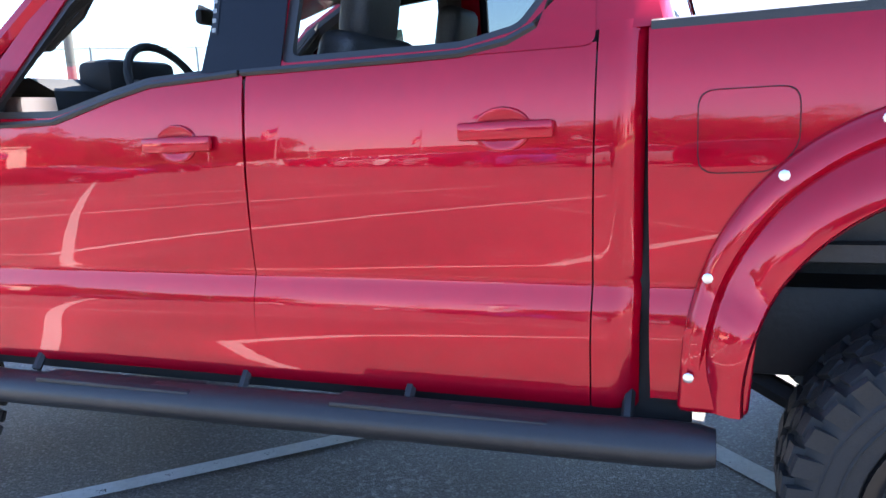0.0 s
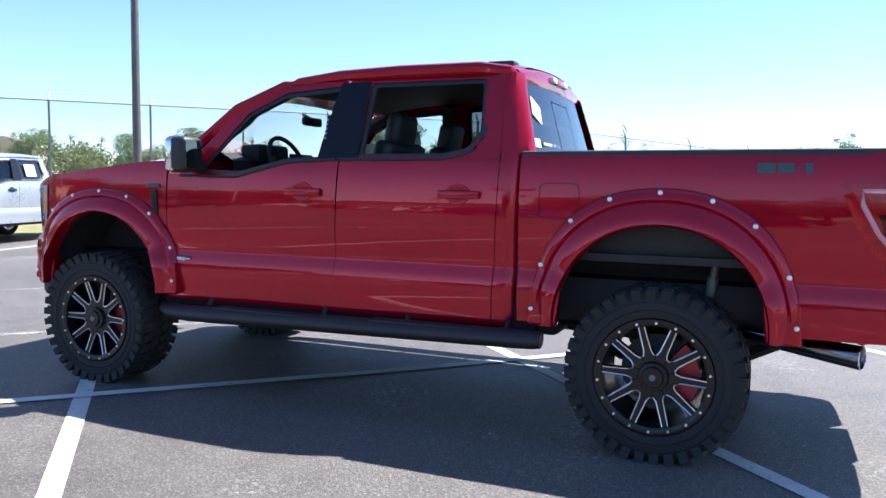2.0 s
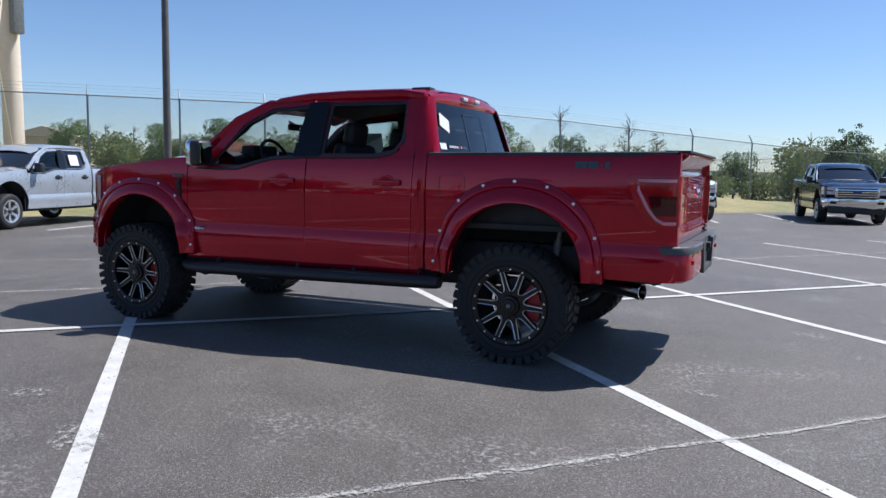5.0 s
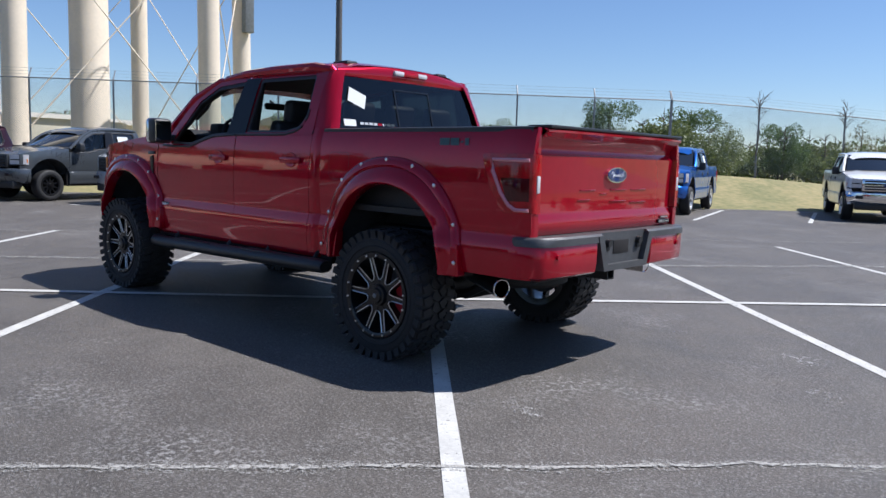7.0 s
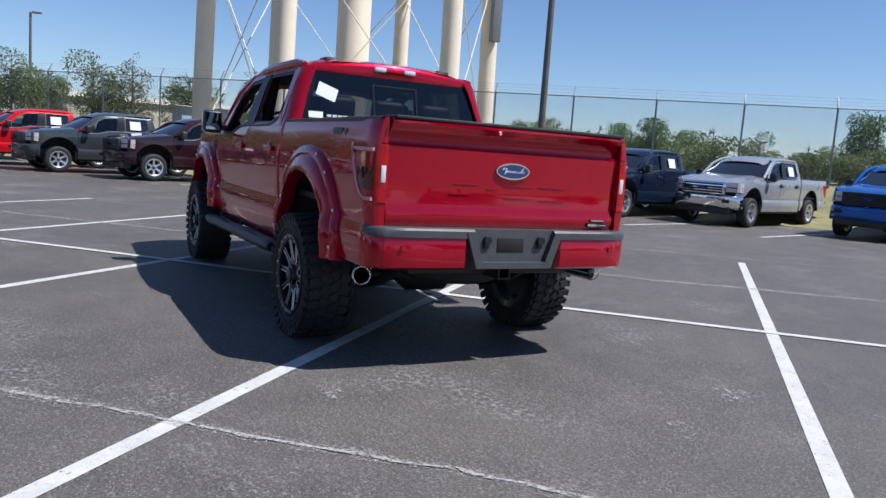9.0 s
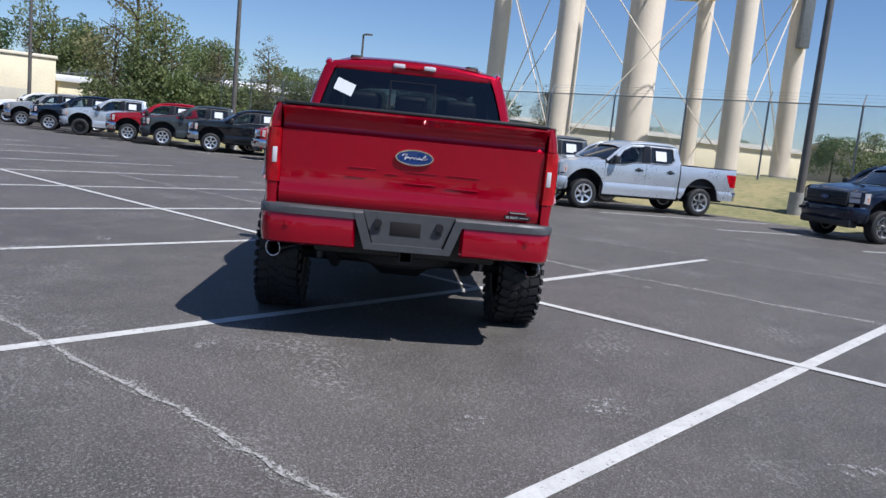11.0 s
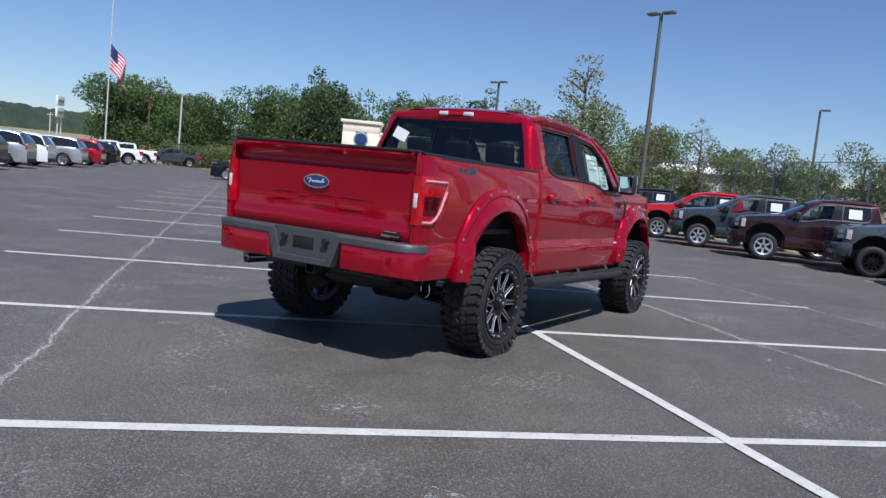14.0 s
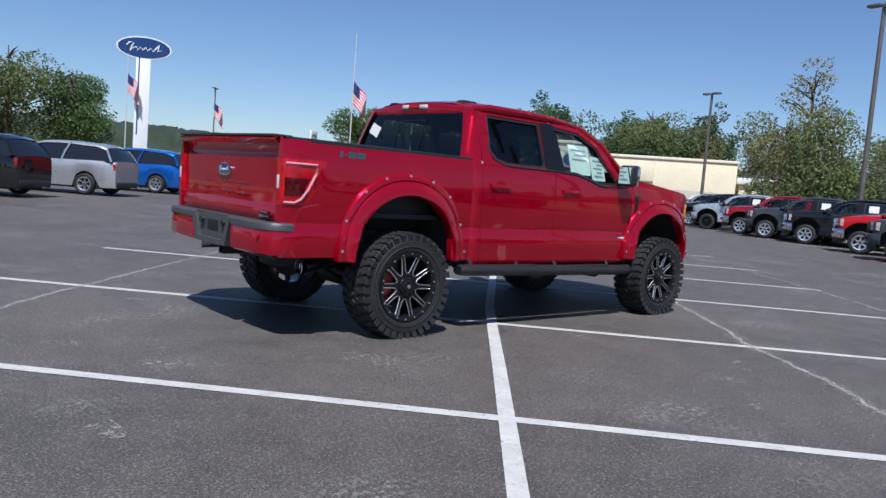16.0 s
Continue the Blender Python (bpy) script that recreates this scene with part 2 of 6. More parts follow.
M["stucco_pale"] = material("pale_stucco", (0.78, 0.70, 0.55), 0.85, var=0.08, scale=0.7, bump=0.3, bscale=40)
M["shed"] = material("shed_metal", (0.50, 0.46, 0.36), 0.6, var=0.1, scale=1.2, bump=0.2, bscale=14)
M["container"] = material("container_paint", (0.42, 0.47, 0.52), 0.55, var=0.12, scale=1.5)
M["roof_white"] = material("white_roof", (0.75, 0.75, 0.74), 0.6, var=0.08, scale=1)
M["bark"] = material("bark", (0.11, 0.085, 0.06), 0.9, var=0.4, scale=6, bump=0.8, bscale=25)
for nm, c, a in (("leaf_a", (0.115, 0.175, 0.052), (0.065, 0.115, 0.036)), ("leaf_b", (0.165, 0.19, 0.068), (0.10, 0.135, 0.048)),
                 ("leaf_c", (0.22, 0.19, 0.085), (0.14, 0.145, 0.06)), ("leaf_d", (0.085, 0.14, 0.052), (0.05, 0.09, 0.036))):
    M[nm] = leaf(nm, c, a)
M["flag_red"] = material("flag_red", (0.55, 0.02, 0.04), 0.8, var=0.1, scale=3)
M["flag_white"] = material("flag_white", (0.75, 0.74, 0.74), 0.8, var=0.05, scale=3)
M["flag_blue"] = material("flag_blue", (0.03, 0.045, 0.16), 0.8, var=0.1, scale=3)
M["hill"] = material("far_hill_woods", (0.024, 0.039, 0.019), 0.9, var=0.45, scale=0.12, bump=0.6, bscale=1.5)

# ---- mesh helpers ----


def part(name, bm, mat, parent=None, label="", smooth=True):
    """Link a bmesh as one mesh object under a thing."""
    bmesh.ops.recalc_face_normals(bm, faces=bm.faces[:])
    me = bpy.data.meshes.new(name)
    bm.to_mesh(me)
    bm.free()
    me.materials.append(M[mat] if isinstance(mat, str) else mat)
    if smooth:
        for p in me.polygons:
            p.use_smooth = True
        me.set_sharp_from_angle(angle=radians(38))
    ob = new(name, me)
    if parent:
        ob.parent = parent
    if label:
        tagged(ob, label)
    return ob


def thing(name, label, category, group="", m=None):
    ob = new(name)
    ob.empty_display_size = 0.2
    tagged(ob, label, category, group)
    if m is not None:
        ob.matrix_basis = m
    return ob


def share(ob, m, parent=None):
    """Another object on the same mesh."""
    o = new(ob.name.split(".")[0], ob.data)
    o.matrix_basis = m
    o.parent = parent or ob.parent
    if "label" in ob:
        o["label"] = ob["label"]
    return o


def box(bm, lo, hi, bevel=0.0, m=None, seg=2):
    """A box between two corners, with bevelled edges."""
    v = [bm.verts.new((x, y, z)) for x in (lo[0], hi[0]) for y in (lo[1], hi[1]) for z in (lo[2], hi[2])]
    f = [bm.faces.new([v[i] for i in q]) for q in ((0, 1, 3, 2), (4, 6, 7, 5), (0, 4, 5, 1), (2, 3, 7, 6), (0, 2, 6, 4), (1, 5, 7, 3))]
    out = v
    if bevel:
        bmesh.ops.recalc_face_normals(bm, faces=f)
        r = bmesh.ops.bevel(bm, geom=list({e for q in f for e in q.edges}), offset=bevel, segments=seg, affect="EDGES", profile=0.5)
        out = list({w for q in r["faces"] for w in q.verts} | {w for w in v if w.is_valid})
    if m is not None:
        bmesh.ops.transform(bm, matrix=m, verts=out)
    return out


def tube(bm, pts, r, n=10, caps=True, sx=1.0):
    """A round bar along points; r is one radius or one for each point."""
    pts = [Vector(p) for p in pts]
    rs = r if isinstance(r, (list, tuple)) else [r] * len(pts)
    rings = []
    for i, p in enumerate(pts):
        d = (pts[min(i + 1, len(pts) - 1)] - pts[max(i - 1, 0)]).normalized()
        up = Vector((0, 0, 1)) if abs(d.z) < 0.9 else Vector((1, 0, 0))
        a = d.cross(up).normalized()
        b = a.cross(d)
        rings.append([bm.verts.new(p + (a * math.cos(k * math.tau / n) * sx + b * math.sin(k * math.tau / n)) * rs[i]) for k in range(n)])
    for s, t in zip(rings, rings[1:]):
        for k in range(n):
            bm.faces.new((s[k], s[(k + 1) % n], t[(k + 1) % n], t[k]))
    if caps:
        bm.faces.new(rings[0][::-1])
        bm.faces.new(rings[-1])
    return rings


def grid(bm, rows, close=False):
    """Quads over rows of points."""
    vs = [[bm.verts.new(p) for p in r] for r in rows]
    for a, b in zip(vs, vs[1:]):
        n = len(a)
        for k in range(n if close else n - 1):
            q = [a[k], a[(k + 1) % n], b[(k + 1) % n], b[k]]
            bm.faces.new(q)
    return vs


def revolve(bm, prof, n=48, axis="y", close=False):
    """Turn a profile of (radius, along) about the axis."""
    rows = []
    for r, h in prof:
        row = []
        for k in range(n):
            a = math.tau * k / n
            p = (r * math.cos(a), h, r * math.sin(a)) if axis == "y" else (r * math.cos(a), r * math.sin(a), h)
            row.append(p)
        rows.append(row)
    if close:
        rows.append(rows[0])
    return grid(bm, rows, True)


def rim_edges(bm, d):
    """Turn the free edges of a sheet in by the vector d, so that it has thickness."""
    es = [e for e in bm.edges if e.is_boundary]
    r = bmesh.ops.extrude_edge_only(bm, edges=es)
    for v in r["geom"]:
        if isinstance(v, bmesh.types.BMVert):
            v.co += Vector(d)


def curve_at(tab, x):
    """Linear look-up in a table of pairs."""
    if x <= tab[0][0]:
        return tab[0][1]
    for (a, p), (b, q) in zip(tab, tab[1:]):
        if x <= b:
            return p + (q - p) * (x - a) / (b - a)
    return tab[-1][1]


def smooth_at(tab, x):
    """Smooth (Catmull-Rom) look-up in a table of pairs."""
    n = len(tab)
    if x <= tab[0][0]:
        return tab[0][1]
    if x >= tab[-1][0]:
        return tab[-1][1]
    i = max(k for k in range(n - 1) if tab[k][0] <= x)
    (x0, y0), (x1, y1) = tab[i], tab[i + 1]
    s0 = (y1 - tab[i - 1][1]) / (x1 - tab[i - 1][0]) if i else (y1 - y0) / (x1 - x0)
    s1 = (tab[i + 2][1] - y0) / (tab[i + 2][0] - x0) if i + 2 < n else (y1 - y0) / (x1 - x0)
    h, t = x1 - x0, (x - x0) / (x1 - x0)
    return (2 * t**3 - 3 * t**2 + 1) * y0 + (t**3 - 2 * t**2 + t) * h * s0 + (3 * t**2 - 2 * t**3) * y1 + (t**3 - t**2) * h * s1

# ---- ground, bank, lines ----
U = Vector((0.696, 0.718, 0))      # along the painted spine and the rows of parked cars
V = Vector((-0.718, 0.696, 0))     # along the stall lines, towards the fence
Q = Vector((0.58, 0.89, 0))        # spine crossing under the truck
ROW = Vector((-12.0, 5.1, 0))      # on the line of the parked trucks' front wheels


def bank_height(p):
    d = (Vector((p[0], p[1], 0)) - ROW).dot(V)
    s = (Vector((p[0], p[1], 0)) - ROW).dot(U)
    fade = min(1, max(0, (35.5 - s) / 18))
    return fade * curve_at(((5.2, 0), (7.0, 0.3), (10.2, 1.15), (26, 1.25), (60, 0.8), (140, 0.0)), d)


bm = bmesh.new()
dd = [-900, -300, -120, -60, -30, -10, 0, 4.9, 5.2, 6, 7, 8, 9, 10.2, 12, 16, 22, 30, 45, 70, 140, 300, 900]
ss = [-900, -300, -150] + list(range(-100, 61, 5)) + [100, 300, 900]
rows = []
for d in dd:
    rows.append([])
    for s in ss:
        p = ROW + V * d + U * s
        rows[-1].append((p.x, p.y, bank_height(p) - 0.03))
grid(bm, rows)
ground = tagged(part("ground", bm, "grass"), "dry mown grass beyond the parking lot and up the bank", "ground", kind="structure")
bm = bmesh.new()
a = [ROW + U * s + V * d for s, d in ((-75, 5.1), (30, 5.1), (45, -70), (-75, -70))]
lot = [a[0], a[1], a[2], a[3]]
cuts = 24
rows = [[tuple(lot[3].lerp(lot[2], i / cuts).lerp(lot[0].lerp(lot[1], i / cuts), j / cuts)) for i in range(cuts + 1)] for j in range(cuts + 1)]
grid(bm, rows)
tagged(part("parking_lot", bm, "asphalt"), "dark grey worn asphalt parking lot with pale specks", "pavement", kind="structure")


def stripe(pts, w, mat, name, label, z=0.004, jag=0.0, step=0.12):
    """A thin painted strip over the ground."""
    bm = bmesh.new()
    rows = []
    for p, q in zip(pts, pts[1:]):
        p, q = Vector((*p, 0)), Vector((*q, 0))
        n = max(1, int((q - p).length / step)) if jag else 6
        side = (q - p).normalized().cross(Vector((0, 0, 1)))
        for i in range(n + 1):
            c = p.lerp(q, i / n)
            o = (noise.noise(c * 1.3) * 2.0 + noise.noise(c * 6.0)) * jag * 1.6
            ww = w * (0.55 + abs(noise.noise(c * 5.3 + Vector((7, 0, 0)))) * 1.6) if jag else w
            rows.append([tuple(c + side * (o - ww / 2) + Vector((0, 0, z))), tuple(c + side * (o + ww / 2) + Vector((0, 0, z)))])
    grid(bm, rows)
    return tagged(part(name, bm, mat), label, "road marking", kind="structure")


SP = 3.055
SV = Vector((-0.690, 0.724, 0))
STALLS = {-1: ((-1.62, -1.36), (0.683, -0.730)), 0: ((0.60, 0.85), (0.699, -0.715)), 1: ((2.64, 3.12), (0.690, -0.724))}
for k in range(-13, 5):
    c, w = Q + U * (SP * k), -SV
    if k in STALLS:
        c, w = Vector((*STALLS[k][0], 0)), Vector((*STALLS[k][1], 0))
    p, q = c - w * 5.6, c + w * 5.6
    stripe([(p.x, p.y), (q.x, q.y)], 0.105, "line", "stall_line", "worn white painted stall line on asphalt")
stripe([(-33.0, -33.4), (-2.2, -1.93), (-0.15, 0.08), (0.9, 1.2), (1.82, 2.19), (3.19, 3.65), (10.2, 11.1)], 0.10, "line", "spine_line", "worn white painted line along the stall heads", z=0.0085)
# stalls of the row along the fence
H = Vector((0.26, -0.966, 0))      # way the parked trucks face
for k in range(-12, 9):
    c = ROW + U * (SP * k + 1.2) + V * 0.4
    p, q = c + H * 0.9, c - H * 4.6
    stripe([(p.x, p.y), (q.x, q.y)], 0.11, "line", "stall_line", "worn white painted stall line on asphalt")
# cracks in the asphalt, filled with pale grit, and the grit spread beside them
for pts, w, words in (([(12.4, 7.3), (5.51, 0.09), (3.42, -2.10), (-0.56, -6.23), (-7.96, -13.6), (-24, -30)], 0.036, "pale gritty crack across the asphalt"),
                      ([(-9.2, -5.9), (-3.0, 0.6), (-1.14, 2.64), (0.7, 4.9), (2.7, 7.6), (7, 12.6)], 0.055, "pale gritty crack across the asphalt"),
                      ([(-12, -5.3), (-7.3, 0.7), (-4.6, 3.4), (-2.2, 7.0), (2, 12)], 0.03, "thin pale crack across the asphalt")):
    stripe(pts, w, "crack", "asphalt_crack", words, z=0.0072, jag=0.018, step=0.06)
    stripe(pts, w * 3.4, "grit", "crack_grit", "loose pale grit beside a crack in the asphalt", z=0.0058, jag=0.018)
rnd = random.Random(5)
for x, y, r in ((1.0, -1.02, 0.09), (-1.13, -2.89, 0.07), (0.91, 3.70, 0.10), (-0.3, 2.9, 0.07), (-0.1, 3.1, 0.07), (2.56, -0.45, 0.05), (4.6, 2.3, 0.16), (3.9, 1.2, 0.2),
                (5.4, 2.2, 0.25), (3.2, -1.2, 0.14), (4.2, -2.9, 0.2), (0.4, -3.6, 0.22), (-0.6, -3.2, 0.2), (4.3, 0.4, 0.18), (5.9, 1.6, 0.22), (2.9, 1.4, 0.1), (-3.0, 4.2, 0.12), (-2.1, 5.6, 0.1)):
    bm = bmesh.new()
    n = 14
    ang = rnd.random() * 3
    c0 = bm.verts.new((x, y, 0.005))
    ring = []
    for k in range(n):
        a = math.tau * k / n
        rr = r * rnd.uniform(0.7, 1.25)
        px, py = rr * math.cos(a), rr * 0.55 * math.sin(a)
        ring.append(bm.verts.new((x + px * math.cos(ang) - py * math.sin(ang), y + px * math.sin(ang) + py * math.cos(ang), 0.005)))
    for k in range(n):
        bm.faces.new((c0, ring[k], ring[(k + 1) % n]))
    tagged(part("asphalt_scuff", bm, "chip"), "pale scuffed patch on the asphalt", "scuff", kind="structure")

# ---- pickup trucks (built facing -x, left side towards -y) ----


def side_y(z):
    """Half width of the body side at a height."""
    return smooth_at(((0.50, 0.90), (0.58, 0.942), (0.62, 0.960), (0.66, 0.962), (0.76, 0.976), (0.84, 0.974), (0.90, 0.960), (0.93, 0.953), (0.945, 0.957), (1.10, 0.969), (1.24, 0.972), (1.40, 0.962), (1.50, 0.945), (1.56, 0.925),
                      (1.80, 0.858), (1.97, 0.795), (2.03, 0.75)), z)


ZR = [0.50, 0.54, 0.58, 0.60, 0.62, 0.64, 0.66, 0.71, 0.76, 0.80, 0.84, 0.87, 0.90, 0.915, 0.93, 0.938, 0.945, 0.97, 1.03, 1.10, 1.16, 1.22, 1.28, 1.34, 1.40, 1.44, 1.48, 1.51, 1.54, 1.57, 1.60]


def arch(cx, x, rx=0.60, rz=0.62, cz=0.62):
    t = 1 - ((x - cx) / rx) ** 2
    return cz + rz * math.sqrt(t) if t > 0 else -1


def side_panel(xa, xb, zlow, ztop, sgn, pull=None, nx=18, slant=0.0):
    """A body side panel from xa to xb between two curves of height; pull(x, z) moves it in."""
    bm = bmesh.new()
    xs = [xa + (xb - xa) * i / nx for i in range(nx + 1)]
    cols = []
    for x in xs:
        lo, hi = zlow(x), ztop(x)
        cols.append([(min(max(z, lo), hi)) for z in ZR])
    vs = {}

    def vert(i, j):
        z = cols[i][j]
        key = (i, round(z, 4))
        if key not in vs:
            y = side_y(z) - (pull(xs[i], z) if pull else 0)
            vs[key] = bm.verts.new((xs[i] + slant * (z - 1.0), sgn * y, z))
        return vs[key]
    for i in range(nx):
        for j in range(len(ZR) - 1):
            q = []
            for v in (vert(i, j), vert(i + 1, j), vert(i + 1, j + 1), vert(i, j + 1)):
                if v not in q:
                    q.append(v)
            if len(q) > 2:
                bm.faces.new(q)
    rim_edges(bm, (0, -sgn * 0.022, 0))
    return bm


def frame_strip(outer, inner, sgn, depth=0.03, off=0.0):
    """A window surround between two closed outlines of (x, z)."""
    bm = bmesh.new()
    rows = [[(x, sgn * (side_y(z) + off), z) for x, z in o + o[:1]] for o in (outer, inner)]
    rows.append([(x, sgn * (side_y(z) + off - depth), z) for x, z in inner + inner[:1]])
    grid(bm, rows)
    bmesh.ops.remove_doubles(bm, verts=bm.verts[:], dist=0.0005)
    return bm


def round_poly(pts, r=0.05, n=4):
    """Corners of a polygon rounded off."""
    out = []
    m = len(pts)
    for i in range(m):
        p, a, b = Vector(pts[i]), Vector(pts[i - 1]), Vector(pts[(i + 1) % m])
        ra = min(r, (a - p).length * 0.45, (b - p).length * 0.45)
        s, e = p + (a - p).normalized() * ra, p + (b - p).normalized() * ra
        for k in range(n + 1):
            t = k / n
            out.append(tuple(s * (1 - t) ** 2 + p * 2 * t * (1 - t) + e * t * t))
    return out


def fill(bm, pts):
    """A flat face over an outline."""
    return bm.faces.new([bm.verts.new(p) for p in pts])


def plate_xz(bm, outline, y, depth, sgn):
    """A slab with an outline in x and z, at the side."""
    a = [bm.verts.new((x, y, z)) for x, z in outline]
    b = [bm.verts.new((x, y - sgn * depth, z)) for x, z in outline]
    bm.faces.new(a)
    bm.faces.new(b[::-1])
    for k in range(len(a)):
        bm.faces.new((a[k], a[(k + 1) % len(a)], b[(k + 1) % len(a)], b[k]))


def plate_yz(bm, outline, x, depth):
    a = [bm.verts.new((x, y, z)) for y, z in outline]
    b = [bm.verts.new((x - depth, y, z)) for y, z in outline]
    bm.faces.new(a)
    bm.faces.new(b[::-1])
    for k in range(len(a)):
        bm.faces.new((a[k], a[(k + 1) % len(a)], b[(k + 1) % len(a)], b[k]))


def ellipse(rx, rz, n=28, cx=0, cz=0):
    return [(cx + rx * math.cos(math.tau * k / n), cz + rz * math.sin(math.tau * k / n)) for k in range(n)]


scroll_line = [(-0.082, 1.292), (-0.070, 1.306), (-0.050, 1.304), (-0.060, 1.285), (-0.068, 1.266), (-0.052, 1.282), (-0.036, 1.288), (-0.030, 1.274), (-0.018, 1.288), (-0.004, 1.276), (0.008, 1.290), (0.016, 1.274), (0.032, 1.288), (0.044, 1.274), (0.058, 1.292), (0.072, 1.308), (0.064, 1.276), (0.082, 1.284)]      # pale flourish on the blue ovals
FWIN = [(-1.05, 1.425), (-0.74, 1.415), (-0.50, 1.475), (-0.36, 1.505), (-0.12, 1.515), (-0.055, 1.955), (-0.46, 1.925), (-0.72, 1.80)]
RWIN = [(0.10, 1.525), (0.64, 1.525), (0.80, 1.56), (0.872, 1.65), (0.86, 1.965), (0.13, 1.965)]
ROOF = ((-0.80, 1.93), (-0.60, 2.01), (-0.40, 2.062), (-0.10, 2.095), (0.25, 2.112), (0.65, 2.112), (0.92, 2.102), (1.04, 2.075))
HOODZ = ((-2.72, 1.28), (-2.55, 1.36), (-2.3, 1.425), (-2.0, 1.475), (-1.6, 1.525), (-1.3, 1.55), (-1.12, 1.56))


def alloy_wheel(near, r_tyre, r_rim, width, fancy):
    """One wheel as loose bmeshes by part name; the outer face towards -y."""
    out = {}
    w = width / 2
    bm = bmesh.new()
    rr, ro = r_rim, r_tyre
    prof = [(rr, -w + 0.02), (rr + 0.012, -w + 0.004), (rr + 0.03, -w), (rr + (ro - rr) * 0.55, -w - 0.006), (ro - 0.045, -w + 0.004), (ro - 0.02, -w + 0.022), (ro - 0.012, -w + 0.05), (ro - 0.012, 0),
            (ro - 0.012, w - 0.05), (ro - 0.02, w - 0.022), (ro - 0.045, w - 0.004), (rr + (ro - rr) * 0.55, w + 0.006), (rr + 0.03, w), (rr, w - 0.02)]
    revolve(bm, prof, 56 if near else 32)
    out["tyre"] = (bm, "rubber")
    if near:
        bm = bmesh.new()
        n = 36
        for k in range(n):
            a = math.tau * k / n
            for y0, y1, da, tilt, lo in ((-w + 0.012, -w + 0.085, 0.0, 0.25, 0.05), (-w + 0.092, -0.012, 0.045, -0.5, 0.03), (0.006, w - 0.092, 0.11, 0.5, 0.03), (w - 0.085, w - 0.012, 0.06, -0.25, 0.05)):
                long = 0.125 if k % 2 else 0.11
                m = Matrix.Rotation(-(a + da), 4, "Y") @ Matrix.Translation((ro - 0.012, (y0 + y1) / 2, 0)) @ Matrix.Rotation(tilt, 4, "X")
                hw = (y1 - y0) / 2
                v = box(bm, (-0.014, -hw, -0.024), (0.013, hw, 0.024))
                bmesh.ops.transform(bm, matrix=m, verts=v)
            # shoulder lugs down the sidewall
            for sg in (-1, 1):
                m = Matrix.Rotation(-a, 4, "Y") @ Matrix.Translation((ro - 0.035, sg * (w + 0.001), 0)) @ Matrix.Rotation(sg * 0.25, 4, "Z")
                v = box(bm, (-0.052 if k % 2 else -0.030, -0.009, -0.0225), (0.030, 0.009, 0.0225))
                bmesh.ops.transform(bm, matrix=m, verts=v)
        # raised rings on the sidewall
        for r0 in (rr + 0.045, rr + 0.085):
            revolve(bm, [(r0, -w - 0.004), (r0 + 0.003, -w - 0.0085), (r0 + 0.008, -w - 0.004)], 56)
        out["tread"] = (bm, "rubber")
    bm = bmesh.new()
    revolve(bm, [(rr + 0.006, -w + 0.012), (rr + 0.004, -w - 0.002), (rr - 0.012, -w - 0.004), (rr - 0.032, -w + 0.006), (rr - 0.038, -w + 0.05), (rr - 0.05, w - 0.03), (rr, w - 0.02)], 48 if near else 28)
    out["rim"] = (bm, "gloss_black" if fancy else "milled")
    sp = bmesh.new()
    edge = bmesh.new()
    ns = 10 if fancy else 6
    y_in, y_out = -w + 0.055, -w + 0.022
    for k in range(ns):
        a = math.tau * (k + 0.5) / ns
        m = Matrix.Rotation(-a, 4, "Y")
        if fancy:
            r1 = rr - 0.028
            top = [(0.055, y_in - 0.022, -0.017), (0.100, y_in - 0.022, -0.030), (0.128, y_in - 0.018, -0.019), (r1, y_out, -0.016), (r1, y_out, 0.016), (0.128, y_in - 0.018, 0.019), (0.100, y_in - 0.022, 0.030), (0.055, y_in - 0.022, 0.017)]
        else:
            h0, h1 = 0.034, 0.040
            r0, r1 = 0.05, rr - 0.02
            top = [(r0, y_in - 0.01, -h0), (r1 * 0.4, y_in - 0.012, -0.03), (r1 * 0.7, y_in - 0.012, -0.027), (r1, y_out, -h1), (r1, y_out, h1), (r1 * 0.7, y_in - 0.012, 0.027), (r1 * 0.4, y_in - 0.012, 0.03), (r0, y_in - 0.01, h0)]
        va = [sp.verts.new(m @ Vector(p)) for p in top]
        vb = [sp.verts.new(m @ (Vector(p) + Vector((0, 0.05, 0)))) for p in top]
        for q in ((0, 1, 6, 7), (1, 2, 5, 6), (2, 3, 4, 5)):
            sp.faces.new([va[i] for i in q])
            sp.faces.new([vb[i] for i in q[::-1]])
        for i in range(8):
            sp.faces.new((va[i], va[(i + 1) % 8], vb[(i + 1) % 8], vb[i]))
        if fancy and near:
            m2 = Matrix.Rotation(-math.tau * (k + 1.5) / ns, 4, "Y")
            sgn = 1 if (m @ Vector((0.1, 0, 0.02)) - m2 @ Vector((0.1, 0, -0.02))).length < (m @ Vector((0.1, 0, -0.02)) - m2 @ Vector((0.1, 0, 0.02))).length else -1
            w1 = [Vector((r1, y_out - 0.002, sgn * 0.0145)), Vector((0.130, y_in - 0.020, sgn * 0.0175)), Vector((0.106, y_in - 0.024, sgn * 0.026))]
            pts = [m @ p for p in w1] + [m2 @ Vector((p.x, p.y, -p.z)) for p in w1[::-1]]
            tube(edge, pts, 0.0040, 5)
    out["spokes"] = (sp, "gloss_black" if fancy else "milled")
    if fancy and near:
        out["milled_edges"] = (edge, "milled")
        bm = bmesh.new()
        tube(bm, [(0, -w - 0.010, 0), (0, -w + 0.004, 0)], 0.0072, 6)
        out["rim_bolt"] = (bm, "milled")
